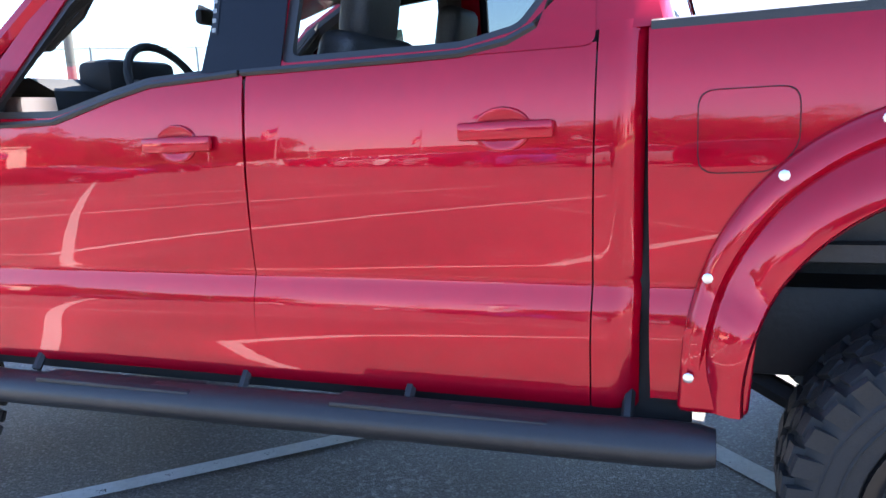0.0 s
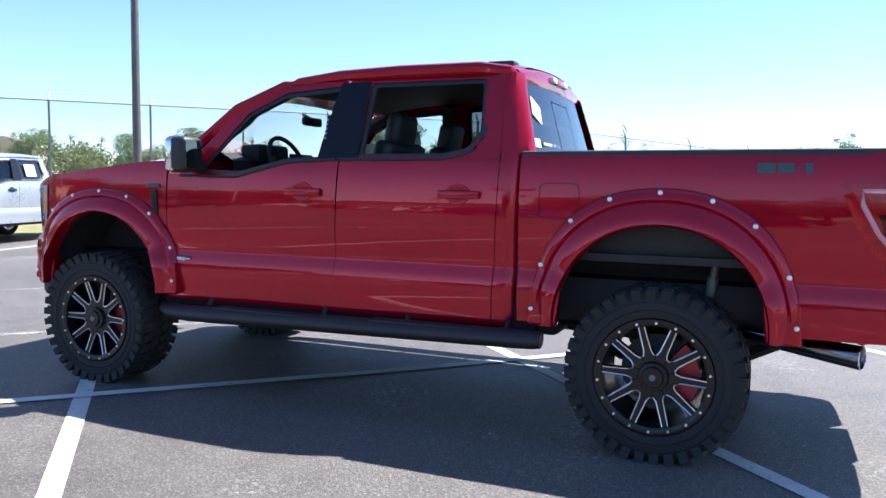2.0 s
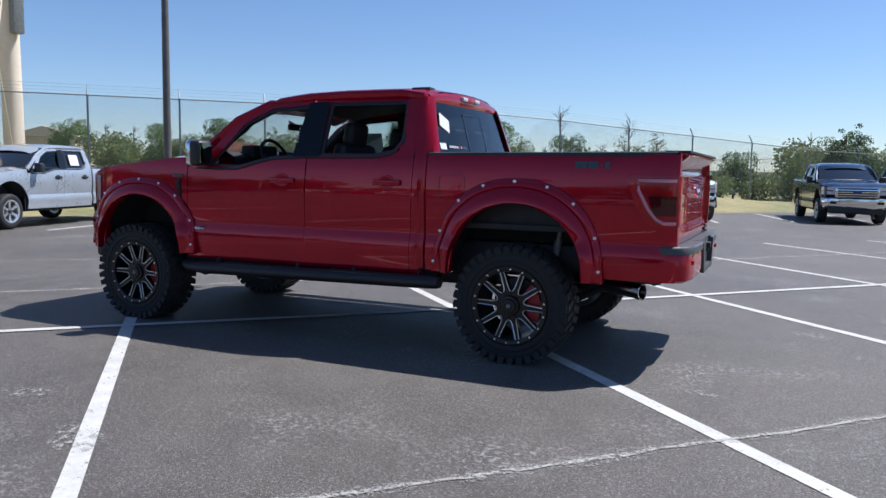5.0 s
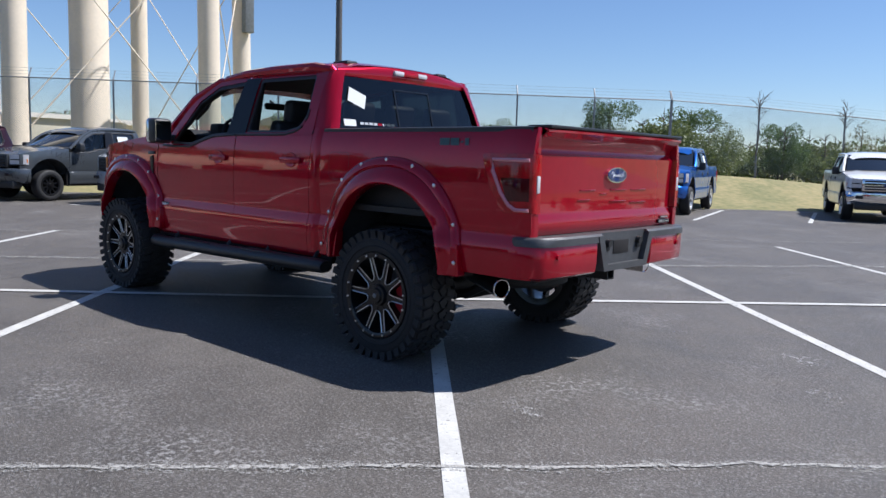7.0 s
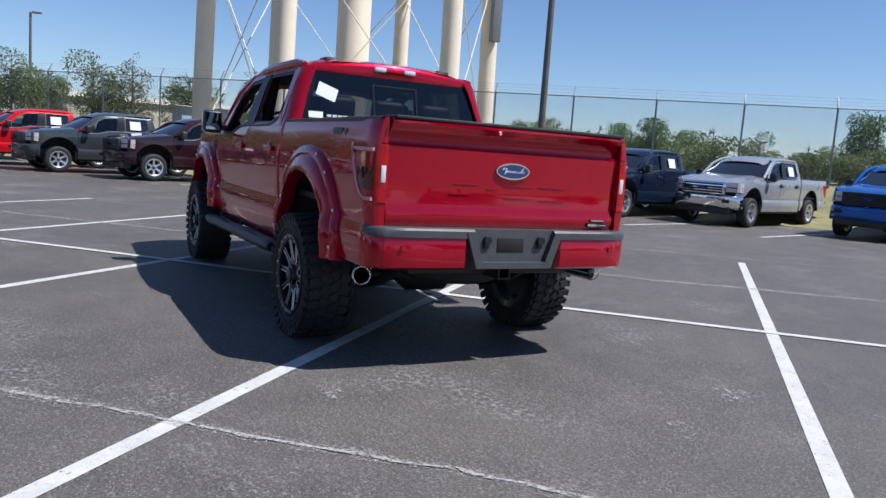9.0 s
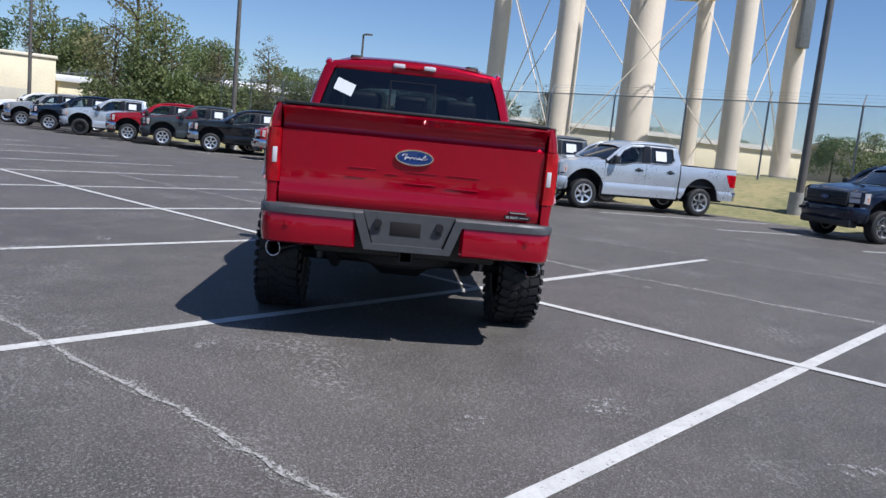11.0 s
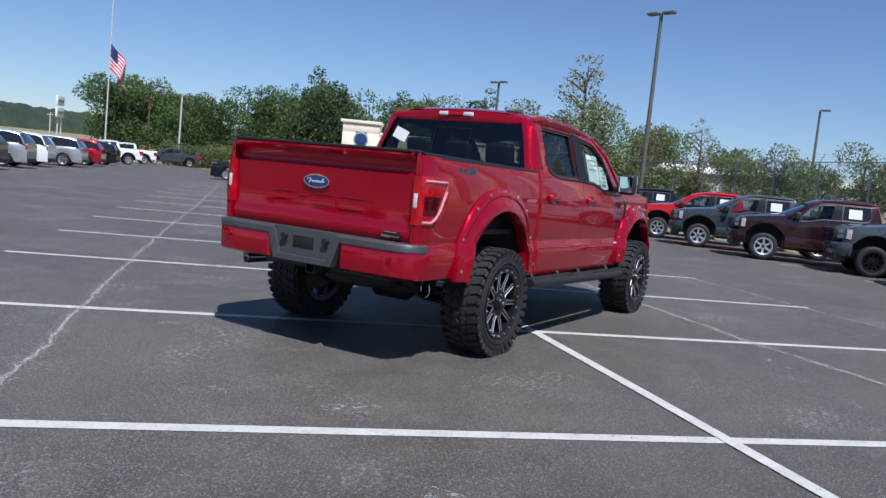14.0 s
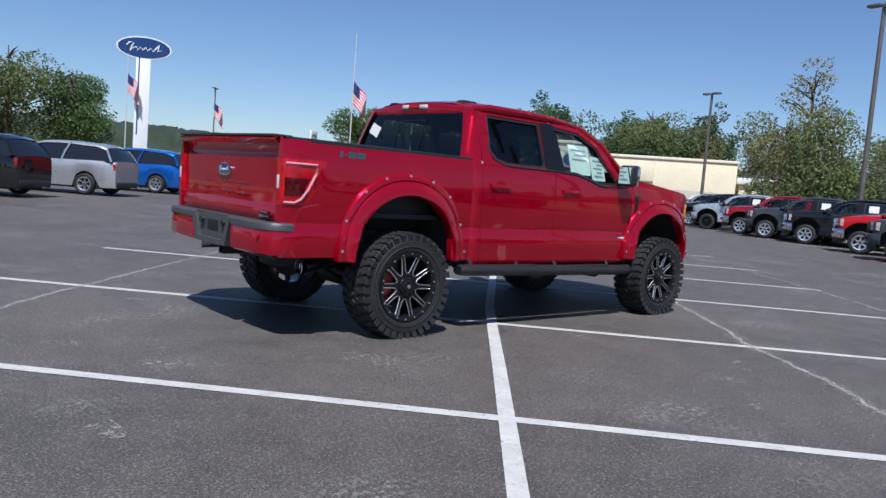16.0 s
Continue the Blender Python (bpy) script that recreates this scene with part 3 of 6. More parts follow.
    bm = bmesh.new()
    cap = (0.078 if near else 0.062) if fancy else 0.045
    revolve(bm, [(0.001, y_in - 0.062), (cap * 0.62, y_in - 0.06), (cap * 0.7, y_in - 0.045), (cap * 0.9, y_in - 0.043), (cap, y_in - 0.02), (cap * 1.1, y_in + 0.03)], 16)
    out["hub_cap"] = (bm, "gloss_black" if fancy else "steel")
    if fancy and near:
        bm = bmesh.new()
        revolve(bm, [(0.001, y_in - 0.067), (0.015, y_in - 0.066), (0.019, y_in - 0.058)], 20)
        out["hub_badge"] = (bm, "galv")
    if near:
        bm = bmesh.new()
        revolve(bm, [(0.03, 0.045), (0.185, 0.04), (0.185, 0.065), (0.03, 0.07)], 32)
        out["brake_disc"] = (bm, "steel")
    else:
        bm = bmesh.new()
        revolve(bm, [(0.02, 0.02), (rr - 0.04, 0.03)], 20)
        out["wheel_back"] = (bm, "chassis")
    return out


WHEEL_CACHE = {}


def add_wheel(parent, key, m, **kw):
    """A wheel (tyre, rim, spokes, cap) at a pose under its vehicle."""
    if key not in WHEEL_CACHE:
        made = {}
        for nm, (bm, mat) in alloy_wheel(**kw).items():
            bmesh.ops.recalc_face_normals(bm, faces=bm.faces[:])
            me = bpy.data.meshes.new(nm)
            bm.to_mesh(me)
            bm.free()
            me.materials.append(M[mat])
            for p in me.polygons:
                p.use_smooth = True
            me.set_sharp_from_angle(angle=radians(35))
            made[nm] = me
        WHEEL_CACHE[key] = made
    tyre = new("wheel", WHEEL_CACHE[key]["tyre"])
    tyre.parent = parent
    tyre.matrix_basis = m
    tagged(tyre, "knobby black off-road tyre" if kw["near"] else "black road tyre")
    for nm, me in WHEEL_CACHE[key].items():
        if nm == "rim_bolt":
            for k in range(18):
                a, rr = math.tau * (k + 0.25) / 18, kw["r_rim"] - 0.014
                o = new(nm, me)
                o.parent = tyre
                o.location = (math.cos(a) * rr, 0, math.sin(a) * rr)
        elif nm != "tyre":
            o = new(nm, me)
            o.parent = tyre
            if nm == "tread":
                tagged(o, kind="stuff")
    return tyre


def both(fn):
    for s in (-1, 1):
        fn(s)


def pickup(label, body, m, hero=False, group="", wheel_fancy=False, papers=False, chrome_front=True):
    """A crew-cab pickup. The hero is lifted, with flares and knobby tyres."""
    T = thing("pickup_truck", label, "pickup truck", group, m)
    lift = 0.0 if hero else -0.17
    nx = 18 if hero else 8

    def P(name, bm, mat, lab="", smooth=True, parent=None):
        o = part(name, bm, mat, parent or T, lab, smooth)
        if parent is None:
            o.location.z += lift
        return o
    FA, RA = -1.846, 1.846
    low = lambda x: 0.60
    front_low = lambda x: max(0.64, arch(FA, x))
    rear_low = lambda x: max(0.64, arch(RA, x))
    hood_edge = lambda x: curve_at(((-2.6, 1.33), (-2.35, 1.40), (-2.0, 1.44), (-1.5, 1.495), (-1.1, 1.51)), x)
    front_in = lambda x, z: 0.0 if x > -2.25 else 0.75 * (-2.25 - x) ** 1.7
    door_top = lambda x: curve_at(((-1.30, 1.42), (-0.74, 1.405), (-0.50, 1.465), (-0.36, 1.495), (0, 1.505)), x)
    bed_top = lambda x: curve_at(((1.1, 1.535), (3.1, 1.545)), x)
    rear_in = lambda x, z: 0.0 if x < 2.88 else 0.9 * (x - 2.88) ** 1.6
    cab_top = lambda x: 1.52

    def sides(s):
        fd = P("fender", side_panel(-2.58, -1.303, front_low, hood_edge, s, front_in, nx * 2), body)
        d1 = P("front_door", side_panel(-1.2985, -0.0332, low, door_top, s, None, nx, 0.02), body)
        d2 = P("rear_door", side_panel(-0.0288, 0.9668, low, lambda x: 1.512, s, None, nx, 0.035), body)
        cr = P("cab_corner", side_panel(0.9712, 1.085, low, lambda x: 1.56, s, lambda x, z: 2.2 * max(0, x - 1.02) ** 1.5, 6, 0.035), body)
        bd = P("bed_side", side_panel(1.105, 2.995, lambda x: max(0.64 if x < 2.5 else 0.665, arch(RA, x)), bed_top, s, rear_in, nx * 3), body)
        # upper door frames and glass
        fo = [(-1.20, 1.41), (-0.74, 1.40), (-0.50, 1.462), (-0.36, 1.492), (-0.045, 1.50), (-0.035, 1.995), (-0.47, 1.968), (-0.80, 1.83)]
        P("window_frame", frame_strip(round_poly(fo, 0.02), round_poly(FWIN, 0.02), s, 0.04, 0.003), body, parent=d1)
        ro = [(-0.03, 1.505), (0.70, 1.505), (0.982, 1.505), (0.978, 1.65), (0.985, 2.00), (-0.02, 1.998)]
        P("window_frame", frame_strip(round_poly(ro, 0.03), round_poly(RWIN, 0.03), s, 0.04, 0.003), body, parent=d2)
        for op, d in ((FWIN, d1), (RWIN, d2)):
            inner = round_poly(op, 0.025)
            cx, cz = sum(p[0] for p in op) / len(op), sum(p[1] for p in op) / len(op)
            smaller = [(x + (cx - x) * 0.07, z + (cz - z) * 0.10) for x, z in inner]
            P("window_seal", frame_strip(inner, smaller, s, 0.02, -0.006), "black_trim", parent=d)
            if hero and s < 0:
                continue
            bm = bmesh.new()
            fill(bm, [(x, s * (side_y(z) - 0.024), z) for x, z in inner])
            g = P("side_window", bm, ("glass_clear" if s < 0 else ("glass_mid" if op is FWIN else "glass_tint")) if hero else ("glass_mid" if op is FWIN else "glass_dark"), parent=d, smooth=False)
            g.visible_shadow = False
        # belt mouldings under the windows
        for line, d in (([(-1.19, 1.408), (-0.97, 1.402), (-0.74, 1.402), (-0.50, 1.464), (-0.36, 1.494), (-0.036, 1.508)], d1), ([(-0.026, 1.508), (0.45, 1.509), (0.64, 1.511), (0.76, 1.532), (0.83, 1.565), (0.873, 1.63), (0.884, 1.70)], d2)):
            bm = bmesh.new()
            tube(bm, [(x, s * (side_y(z) + 0.001), z) for x, z in line], 0.011, 6)
            P("belt_moulding", bm, "black_trim", parent=d)
        # black B-pillar cover
        bm = bmesh.new()
        rows = [[(x0 + (x1 - x0) * i / 4 + 0.03 * (z - 1.5), s * (side_y(z) + 0.0055), z) for i in range(5)] for z, x0, x1 in ((1.515, -0.165, 0.105), (1.62, -0.152, 0.106), (1.75, -0.130, 0.108), (1.87, -0.108, 0.11), (1.975, -0.09, 0.113))]
        grid(bm, rows)
        rim_edges(bm, (0, -s * 0.006, 0))
        P("pillar_cover", bm, "gloss_black" if not hero else "pillar_film", parent=d1)
        # cab corner above the belt
        bm = bmesh.new()
        rows = []
        for z in (1.54, 1.62, 1.70, 1.80, 1.90, 1.96, 2.0):
            x0 = 0.936 + 0.10 * (z - 1.505)
            xe = 1.155 - 0.26 * (z - 1.55)
            y = side_y(z)
            rows.append([(x0 - 0.05, s * (y - 0.045), z), (x0 - 0.004, s * (y - 0.03), z), (x0, s * y, z), ((x0 + xe) / 2 + 0.005, s * (y - 0.006), z), (xe - 0.02, s * (y - 0.03), z), (xe, s * (y - 0.065), z), (xe + 0.003, s * (y - 0.10), z)])
        grid(bm, rows)
        P("cab_pillar", bm, body)
        # dark seals behind the door gaps
        for x, z1 in ((-1.301, 1.38), (-0.031, 1.47), (0.969, 1.47)):
            bm = bmesh.new()
            box(bm, (x - 0.03, s * 0.915 - 0.012, 0.62), (x + 0.03, s * 0.915 + 0.012, z1))
            P("door_seal", bm, "interior")
        # A-pillar
        bm = bmesh.new()
        tube(bm, [(-1.24, s * 0.90, 1.49), (-1.10, s * 0.885, 1.60), (-0.82, s * 0.835, 1.83), (-0.50, s * 0.772, 1.975), (-0.36, s * 0.755, 1.985)], [0.045, 0.042, 0.04, 0.034, 0.012], 8)
        P("windscreen_pillar", bm, body)
        # door handles
        for x in (-0.25, 0.76):
            bm = bmesh.new()
            z = 1.315
            box(bm, (x - 0.125, -0.022, z - 0.024), (x + 0.125, 0.0, z + 0.022), 0.010)
            rows = [[(x - 0.01 + r * 0.078 * math.cos(a), o, z + r * 0.058 * math.sin(a)) for a in [math.tau * k / 20 for k in range(20)]] for r, o in ((1.0, 0.004), (0.95, -0.003), (0.85, -0.004), (0.7, 0.0), (0.02, 0.001))]
            grid(bm, rows, True)
            bmesh.ops.transform(bm, matrix=Matrix.Translation((0, s * 0.972, 0)) @ Matrix.Diagonal((1, -s, 1, 1)), verts=bm.verts[:])
            P("door_handle", bm, body if hero else "black_trim", parent=d1 if x < 0 else d2)
        # mirror
        bm = bmesh.new()
        box(bm, (-1.13, 0.99, 1.425), (-0.975, 1.17, 1.645), 0.035, seg=3)
        box(bm, (-1.09, 0.90, 1.445), (-1.01, 1.01, 1.505), 0.015)
        if s < 0:
            bmesh.ops.transform(bm, matrix=Matrix.Diagonal((1, -1, 1, 1)), verts=bm.verts[:])
        mir = P("door_mirror", bm, "black_trim")
        bm = bmesh.new()
        box(bm, (-0.977, 1.01 if s > 0 else -1.155, 1.45), (-0.970, 1.155 if s > 0 else -1.01, 1.622), 0.0)
        P("mirror_glass", bm, "mirror", parent=mir)
        if hero:
            bm = bmesh.new()
            box(bm, (-1.145, s * 1.08 - 0.094, 1.420), (-1.05, s * 1.08 + 0.094, 1.650), 0.04, seg=3)
            P("mirror_cap", bm, "chrome", "bright chrome mirror cap", parent=mir)
        # tail lamp
        oy = side_y(1.2)
        bm = bmesh.new()
        front = ((1.055, 2.845), (1.09, 2.80), (1.20, 2.735), (1.33, 2.68), (1.385, 2.665), (1.40, 2.675))
        rows = []
        for z, x0 in front:
            row = []
            for i in range(9):
                x = x0 + (2.985 - x0) * i / 8
                row.append((x, s * (side_y(z) - rear_in(x, z) + 0.006), z))
            yb = side_y(z) - rear_in(2.985, z)
            row += [(3.003, s * (yb - 0.012), z), (3.008, s * (yb - 0.04), z), (3.009, s * 0.872, z)]
            rows.append(row)
        grid(bm, rows)
        rim_edges(bm, (-0.05, -s * 0.012, 0))
        lamp = P("tail_lamp", bm, "lamp_red", "red tail lamp with a pale rim")
        if hero:
            bm = bmesh.new()
            pts = []
            for z, f in ((1.365, 0.97), (1.365, 0.6), (1.365, 0.18), (1.30, 0.13), (1.17, 0.20), (1.10, 0.32), (1.075, 0.5), (1.075, 0.97)):
                x0 = curve_at(tuple((a, b) for a, b in front), z)
                x = x0 + (2.99 - x0) * f
                pts.append((x, s * (side_y(z) - rear_in(x, z) + 0.008), z))
            tube(bm, pts, 0.0125, 6)
            P("lamp_rim", bm, "lamp_pink", parent=lamp)
            bm = bmesh.new()
            rows = [[(x, s * (side_y(z) - rear_in(x, z) + 0.0085), z) for x in (2.835 - 0.35 * (z - 1.14), 2.88, 2.94, 2.985)] for z in (1.125, 1.16, 1.20, 1.235, 1.26)]
            grid(bm, rows)
            P("lamp_dark_lens", bm, "lamp_dark", parent=lamp)
            bm = bmesh.new()
            box(bm, (3.003, s * 0.897 - 0.015, 1.175), (3.012, s * 0.897 + 0.015, 1.275), 0.003)
            P("reversing_lens", bm, "lamp_white", parent=lamp)
        # rear corner post of the bed, above and below the lamp
        for zs in ((0.68, 0.75, 0.85, 0.95, 1.05), (1.405, 1.45, 1.50, 1.556)):
            bm = bmesh.new()
            grid(bm, [[(2.990, s * (side_y(z) - rear_in(2.99, z)), z), (2.998, s * (side_y(z) - rear_in(2.99, z) - 0.012), z), (3.001, s * (side_y(z) - rear_in(2.99, z) - 0.035), z), (3.001, s * 0.873, z), (2.93, s * 0.868, z)] for z in zs])
            P("bed_corner_post", bm, body)
        # headlamp
        bm = bmesh.new()
        rows = []
        for z in (1.08, 1.16, 1.25, 1.325):
            rows.append([(-2.40 - 0.05 * (1.33 - z), s * (side_y(1.1) - front_in(-2.40, z) + 0.008), z), (-2.50, s * (side_y(1.1) - front_in(-2.5, z) + 0.01), z), (-2.60, s * 0.80, z), (-2.66, s * 0.70, z), (-2.70, s * 0.55, z)])
        grid(bm, rows)
        hl = P("headlamp", bm, "lamp_white")
        bm = bmesh.new()
        box(bm, (-2.45, s * 0.93 - 0.01, 1.12), (-2.41, s * 0.93 + 0.012, 1.22 if not hero else 1.28), 0.006)
        P("side_marker", bm, "amber", parent=hl)
        if not hero:
            bm = bmesh.new()
            tube(bm, [(-2.47, s * 0.925, 1.075), (-2.61, s * 0.805, 1.07), (-2.71, s * 0.60, 1.07)], 0.018, 6)
            tube(bm, [(-2.44, s * 0.925, 1.20), (-2.60, s * 0.812, 1.20), (-2.69, s * 0.66, 1.20)], 0.014, 6)
            P("lamp_housing", bm, "gloss_black", parent=hl)
            bm = bmesh.new()
            box(bm, (-2.80, s * 0.66 - 0.09, 0.80), (-2.70, s * 0.66 + 0.09, 0.88), 0.015)
            P("fog_lamp", bm, "gloss_black")
        # inner arch liner
        for cx in (FA, RA):
            bm = bmesh.new()
            rows = []
            for y in (0.955, 0.80, 0.45):
                rows.append([(cx + 0.615 * math.cos(a), s * y, 0.62 + 0.635 * math.sin(a)) for a in [math.pi * k / 16 for k in range(17)]])
            grid(bm, rows)
            rows = [[(cx + 0.615 * r * math.cos(a), s * 0.45, 0.62 + 0.635 * r * math.sin(a)) for a in [math.pi * k / 16 for k in range(17)]] for r in (1, 0.05)]
            grid(bm, rows)
            P("wheel_arch_liner", bm, "liner")
        # inner liner behind the seams, dark
        bm = bmesh.new()
        box(bm, (-1.36, s * 0.90 - 0.02, 0.56), (1.20, s * 0.90 + 0.02, 1.39))
        P("sill_inner", bm, "gap")
        if not hero:
            return
        # wide flares with bolts: the outline is a little fuller than an ellipse
        for cx, czs, rxo, rzo, rxi, rzi in ((FA - 0.005, 0.66, 0.655, 0.655, 0.505, 0.49), (RA - 0.005, 0.66, 0.665, 0.706, 0.52, 0.517)):
            bm = bmesh.new()
            prof = ((0.0, 0.003), (0.03, 0.018), (0.16, 0.036), (0.30, 0.040), (0.36, 0.030), (0.44, 0.045), (0.80, 0.074), (0.95, 0.076), (1.0, 0.062), (1.0, 0.01))

            def on_flare(u, a):
                rx, rz = rxo + (rxi - rxo) * u, rzo + (rzi - rzo) * u
                p = 2 / (2.25 - 0.2 * u)
                ca, sa = math.cos(a), math.sin(a)
                return cx + rx * math.copysign(abs(ca) ** p, ca), czs + rz * abs(sa) ** p
            rows = []
            for u, o in prof:
                row = []
                for k in range(49):
                    x, z = on_flare(u, math.pi * k / 48)
                    row.append((x, s * (side_y(max(0.7, z)) - front_in(x, z) * 0.6 + o), z))
                for sd in (0, 1):
                    x = row[-1 if sd == 0 else 0][0]
                    for dz in (0.012, 0.024):
                        pt = (x, s * (side_y(0.7) - front_in(x, 0.6) * 0.6 + o), czs - dz)
                        row = row + [pt] if sd == 0 else [pt] + row
                rows.append(row)
            grid(bm, rows)
            rim_edges(bm, (0, -s * 0.03, 0))
            fl = P("fender_flare", bm, body)
            # lower pods, wider at the foot
            for sd in (-1, 1):
                bm = bmesh.new()
                x1, x2 = cx + sd * (rxi - 0.012), cx + sd * (rxo + 0.004)
                lo, hi = min(x1, x2), max(x1, x2)
                box(bm, (lo, 0.93, 0.63), (hi, 1.022, 0.835), 0.018, seg=3)
                for v in bm.verts:
                    if v.co.z > 0.75:
                        v.co.y = min(v.co.y, 1.004)
                        v.co.x += -sd * 0.014
                if s < 0:
                    bmesh.ops.transform(bm, matrix=Matrix.Diagonal((1, -1, 1, 1)), verts=bm.verts[:])
                if sd < 0 and cx < 0:
                    bmesh.ops.translate(bm, verts=bm.verts[:], vec=(0, -s * 0.045, 0.03))
                P("flare_foot", bm, body, parent=fl)
            spots = []
            for a in (23, 49, 70, 90, 110, 131, 157):
                x, z = on_flare(0.12, radians(a))
                spots.append((x, s * (side_y(max(0.7, z)) - front_in(x, z) * 0.6 + 0.031), z))
            for sd in (-1, 1):
                spots.append((cx + sd * (rxo * 0.965), s * (1.021 if not (sd < 0 and cx < 0) else 0.976), 0.72))
            bm = bmesh.new()
            tube(bm, [(0, 0, 0), (0, s * 0.006, 0), (0, s * 0.009, 0)], [0.0125, 0.0125, 0.007], 8)
            bolt = P("flare_bolt", bm, "milled", "bright steel flare bolt", parent=fl)
            bolt.location = spots[0]
            for q in spots[1:]:
                share(bolt, Matrix.Translation(q), fl)
        # running board
        bm = bmesh.new()
        tube(bm, [(-1.30, s * 0.96, 0.535), (-1.22, s * 1.01, 0.522), (-1.05, s * 1.03, 0.522), (1.10, s * 1.03, 0.553), (1.22, s * 1.03, 0.555), (1.262, s * 1.028, 0.554)], [0.045, 0.05, 0.052, 0.052, 0.05, 0.042], 14, sx=1.5)
        st = P("running_board", bm, "black_trim", "black tubular running board")
        for x0 in (-0.85, 0.25):
            bm = bmesh.new()
            z = 0.525 + 0.028 * (x0 + 1.05) / 2.15
            box(bm, (x0, s * 1.03 - 0.048, z + 0.034), (x0 + 0.62, s * 1.03 + 0.048, z + 0.0545), 0.008)
            P("step_pad", bm, "chassis", parent=st)
        for x0 in (-0.95, -0.1, 0.45, 1.05):
            bm = bmesh.new()
            tube(bm, [(x0, s * 0.80, 0.68), (x0, s * 0.93, 0.64), (x0, s * 0.985, 0.57)], 0.016, 6)
            P("step_bracket", bm, "chassis", parent=st)
        if s < 0:
            bm = bmesh.new()
            rows = [[(-0.142 + 0.03 * (z - 1.5) + dx, s * (side_y(z) + 0.008), z) for dx in (0.0, 0.02)] for z in (1.625, 1.70, 1.775)]
            grid(bm, rows)
            kp = P("keypad", bm, "gloss_black", parent=d1)
            for i in range(5):
                bm = bmesh.new()
                z = 1.637 + 0.028 * i
                box(bm, (-0.136, -(side_y(z) + 0.0095) - 0.001, z - 0.006), (-0.124, -(side_y(z) + 0.0095) + 0.002, z + 0.006))
                P("keypad_button", bm, "ink", parent=d1)
        # vent and badge on the fender
        bm = bmesh.new()
        plate_xz(bm, [(-1.425, 1.30), (-1.375, 1.31), (-1.37, 1.10), (-1.385, 1.06), (-1.40, 1.10), (-1.415, 1.22)], s * 0.981, 0.02, s)
        P("fender_vent", bm, "gloss_black", parent=fd)
        bm = bmesh.new()
        box(bm, (-1.465, s * 0.973 - 0.006, 1.322), (-1.35, s * 0.973 + 0.006, 1.350), 0.003)
        P("badge", bm, "steel", parent=fd)
        # door badge: plain bars
        bm = bmesh.new()
        box(bm, (-1.235, s * 0.968 - 0.002, 0.845), (-1.10, s * 0.968 + 0.002, 0.885), 0.001)
        bdg = P("door_badge", bm, "gloss_black", parent=d1)
        for x0, x1 in ((-1.225, -1.18), (-1.175, -1.155), (-1.15, -1.11)):
            bm = bmesh.new()
            box(bm, (x0, s * 0.970 - 0.001, 0.855 if x1 < -1.12 else 0.862), (x1, s * 0.970 + 0.002, 0.875 if x1 < -1.12 else 0.870))
            b2 = P("badge_bar", bm, "white_plastic", parent=T)
            b2.location.z = lift
        # bed decal: plain bars
        for x0, x1, z0, z1 in ((2.28, 2.36, 1.445, 1.49), (2.37, 2.44, 1.445, 1.49), (2.455, 2.475, 1.462, 1.472), (2.49, 2.52, 1.445, 1.49), (2.34, 2.70, 1.415, 1.428)):
            bm = bmesh.new()
            box(bm, (x0, s * (side_y(1.46) + 0.0022) - 0.001, z0), (x1, s * (side_y(1.46) + 0.0022) + 0.001, z1))
            P("decal_bar", bm, "decal_teal", parent=None)
        # mud-side under structure
        bm = bmesh.new()
        box(bm, (-2.3, s * 0.42 - 0.05, 0.58), (2.7, s * 0.42 + 0.05, 0.74), 0.01)
        P("frame_rail", bm, "chassis")
        bm = bmesh.new()
        tube(bm, [(RA + 0.24, s * 0.66, 0.90), (RA + 0.16, s * 0.64, 0.42)], [0.03, 0.026], 10)
        tube(bm, [(RA + 0.25, s * 0.66, 0.97), (RA + 0.20, s * 0.65, 0.66)], 0.021, 10)
        P("shock_absorber", bm, "galv")
        bm = bmesh.new()
        tube(bm, [(1.25, s * 0.52, 0.62), (1.6, s * 0.52, 0.42), (RA, s * 0.52, 0.36), (2.2, s * 0.52, 0.44), (2.55, s * 0.52, 0.62)], 0.035, 6, sx=1.2)
        P("leaf_spring", bm, "chassis")
        # exhaust tip
        bm = bmesh.new()
        tube(bm, [(2.25, s * 0.66, 0.62), (2.52, s * 0.78, 0.60), (2.77, s * 0.90, 0.585)], [0.04, 0.05, 0.058], 16, caps=False)
        tube(bm, [(2.77, s * 0.90, 0.585), (2.76, s * 0.895, 0.585), (2.55, s * 0.79, 0.60)], [0.058, 0.051, 0.045], 16, caps=False)
        tip = P("exhaust_tip", bm, "dark_chrome", "polished exhaust tip")
        bm = bmesh.new()
        ring = [(2.772 + 0.02 * math.cos(a), s * 0.901 + 0.05 * math.cos(a), 0.585 + 0.056 * math.sin(a)) for a in [math.tau * k / 20 for k in range(21)]]
        tube(bm, ring, 0.004, 6, caps=False)
        P("tip_rim", bm, "chrome", parent=tip)
        # caliper
        for cx in (FA, RA):
            bm = bmesh.new()
            rows = []
            for y in (0.86, 0.99):
                rows.append([(cx + r * math.cos(a), s * y, 0.432 + r * math.sin(a)) for r, a in [(0.215, x * 0.12) for x in range(-5, 8)] + [(0.115, x * 0.12) for x in range(7, -6, -1)]])
            grid(bm, rows, True)
            for r in rows:
                bm.faces.new([bm.verts.new(p) for p in r])
            P("brake_caliper", bm, "caliper", "red brake caliper")
    both(sides)

    # roof
    bm = bmesh.new()
    rows = []
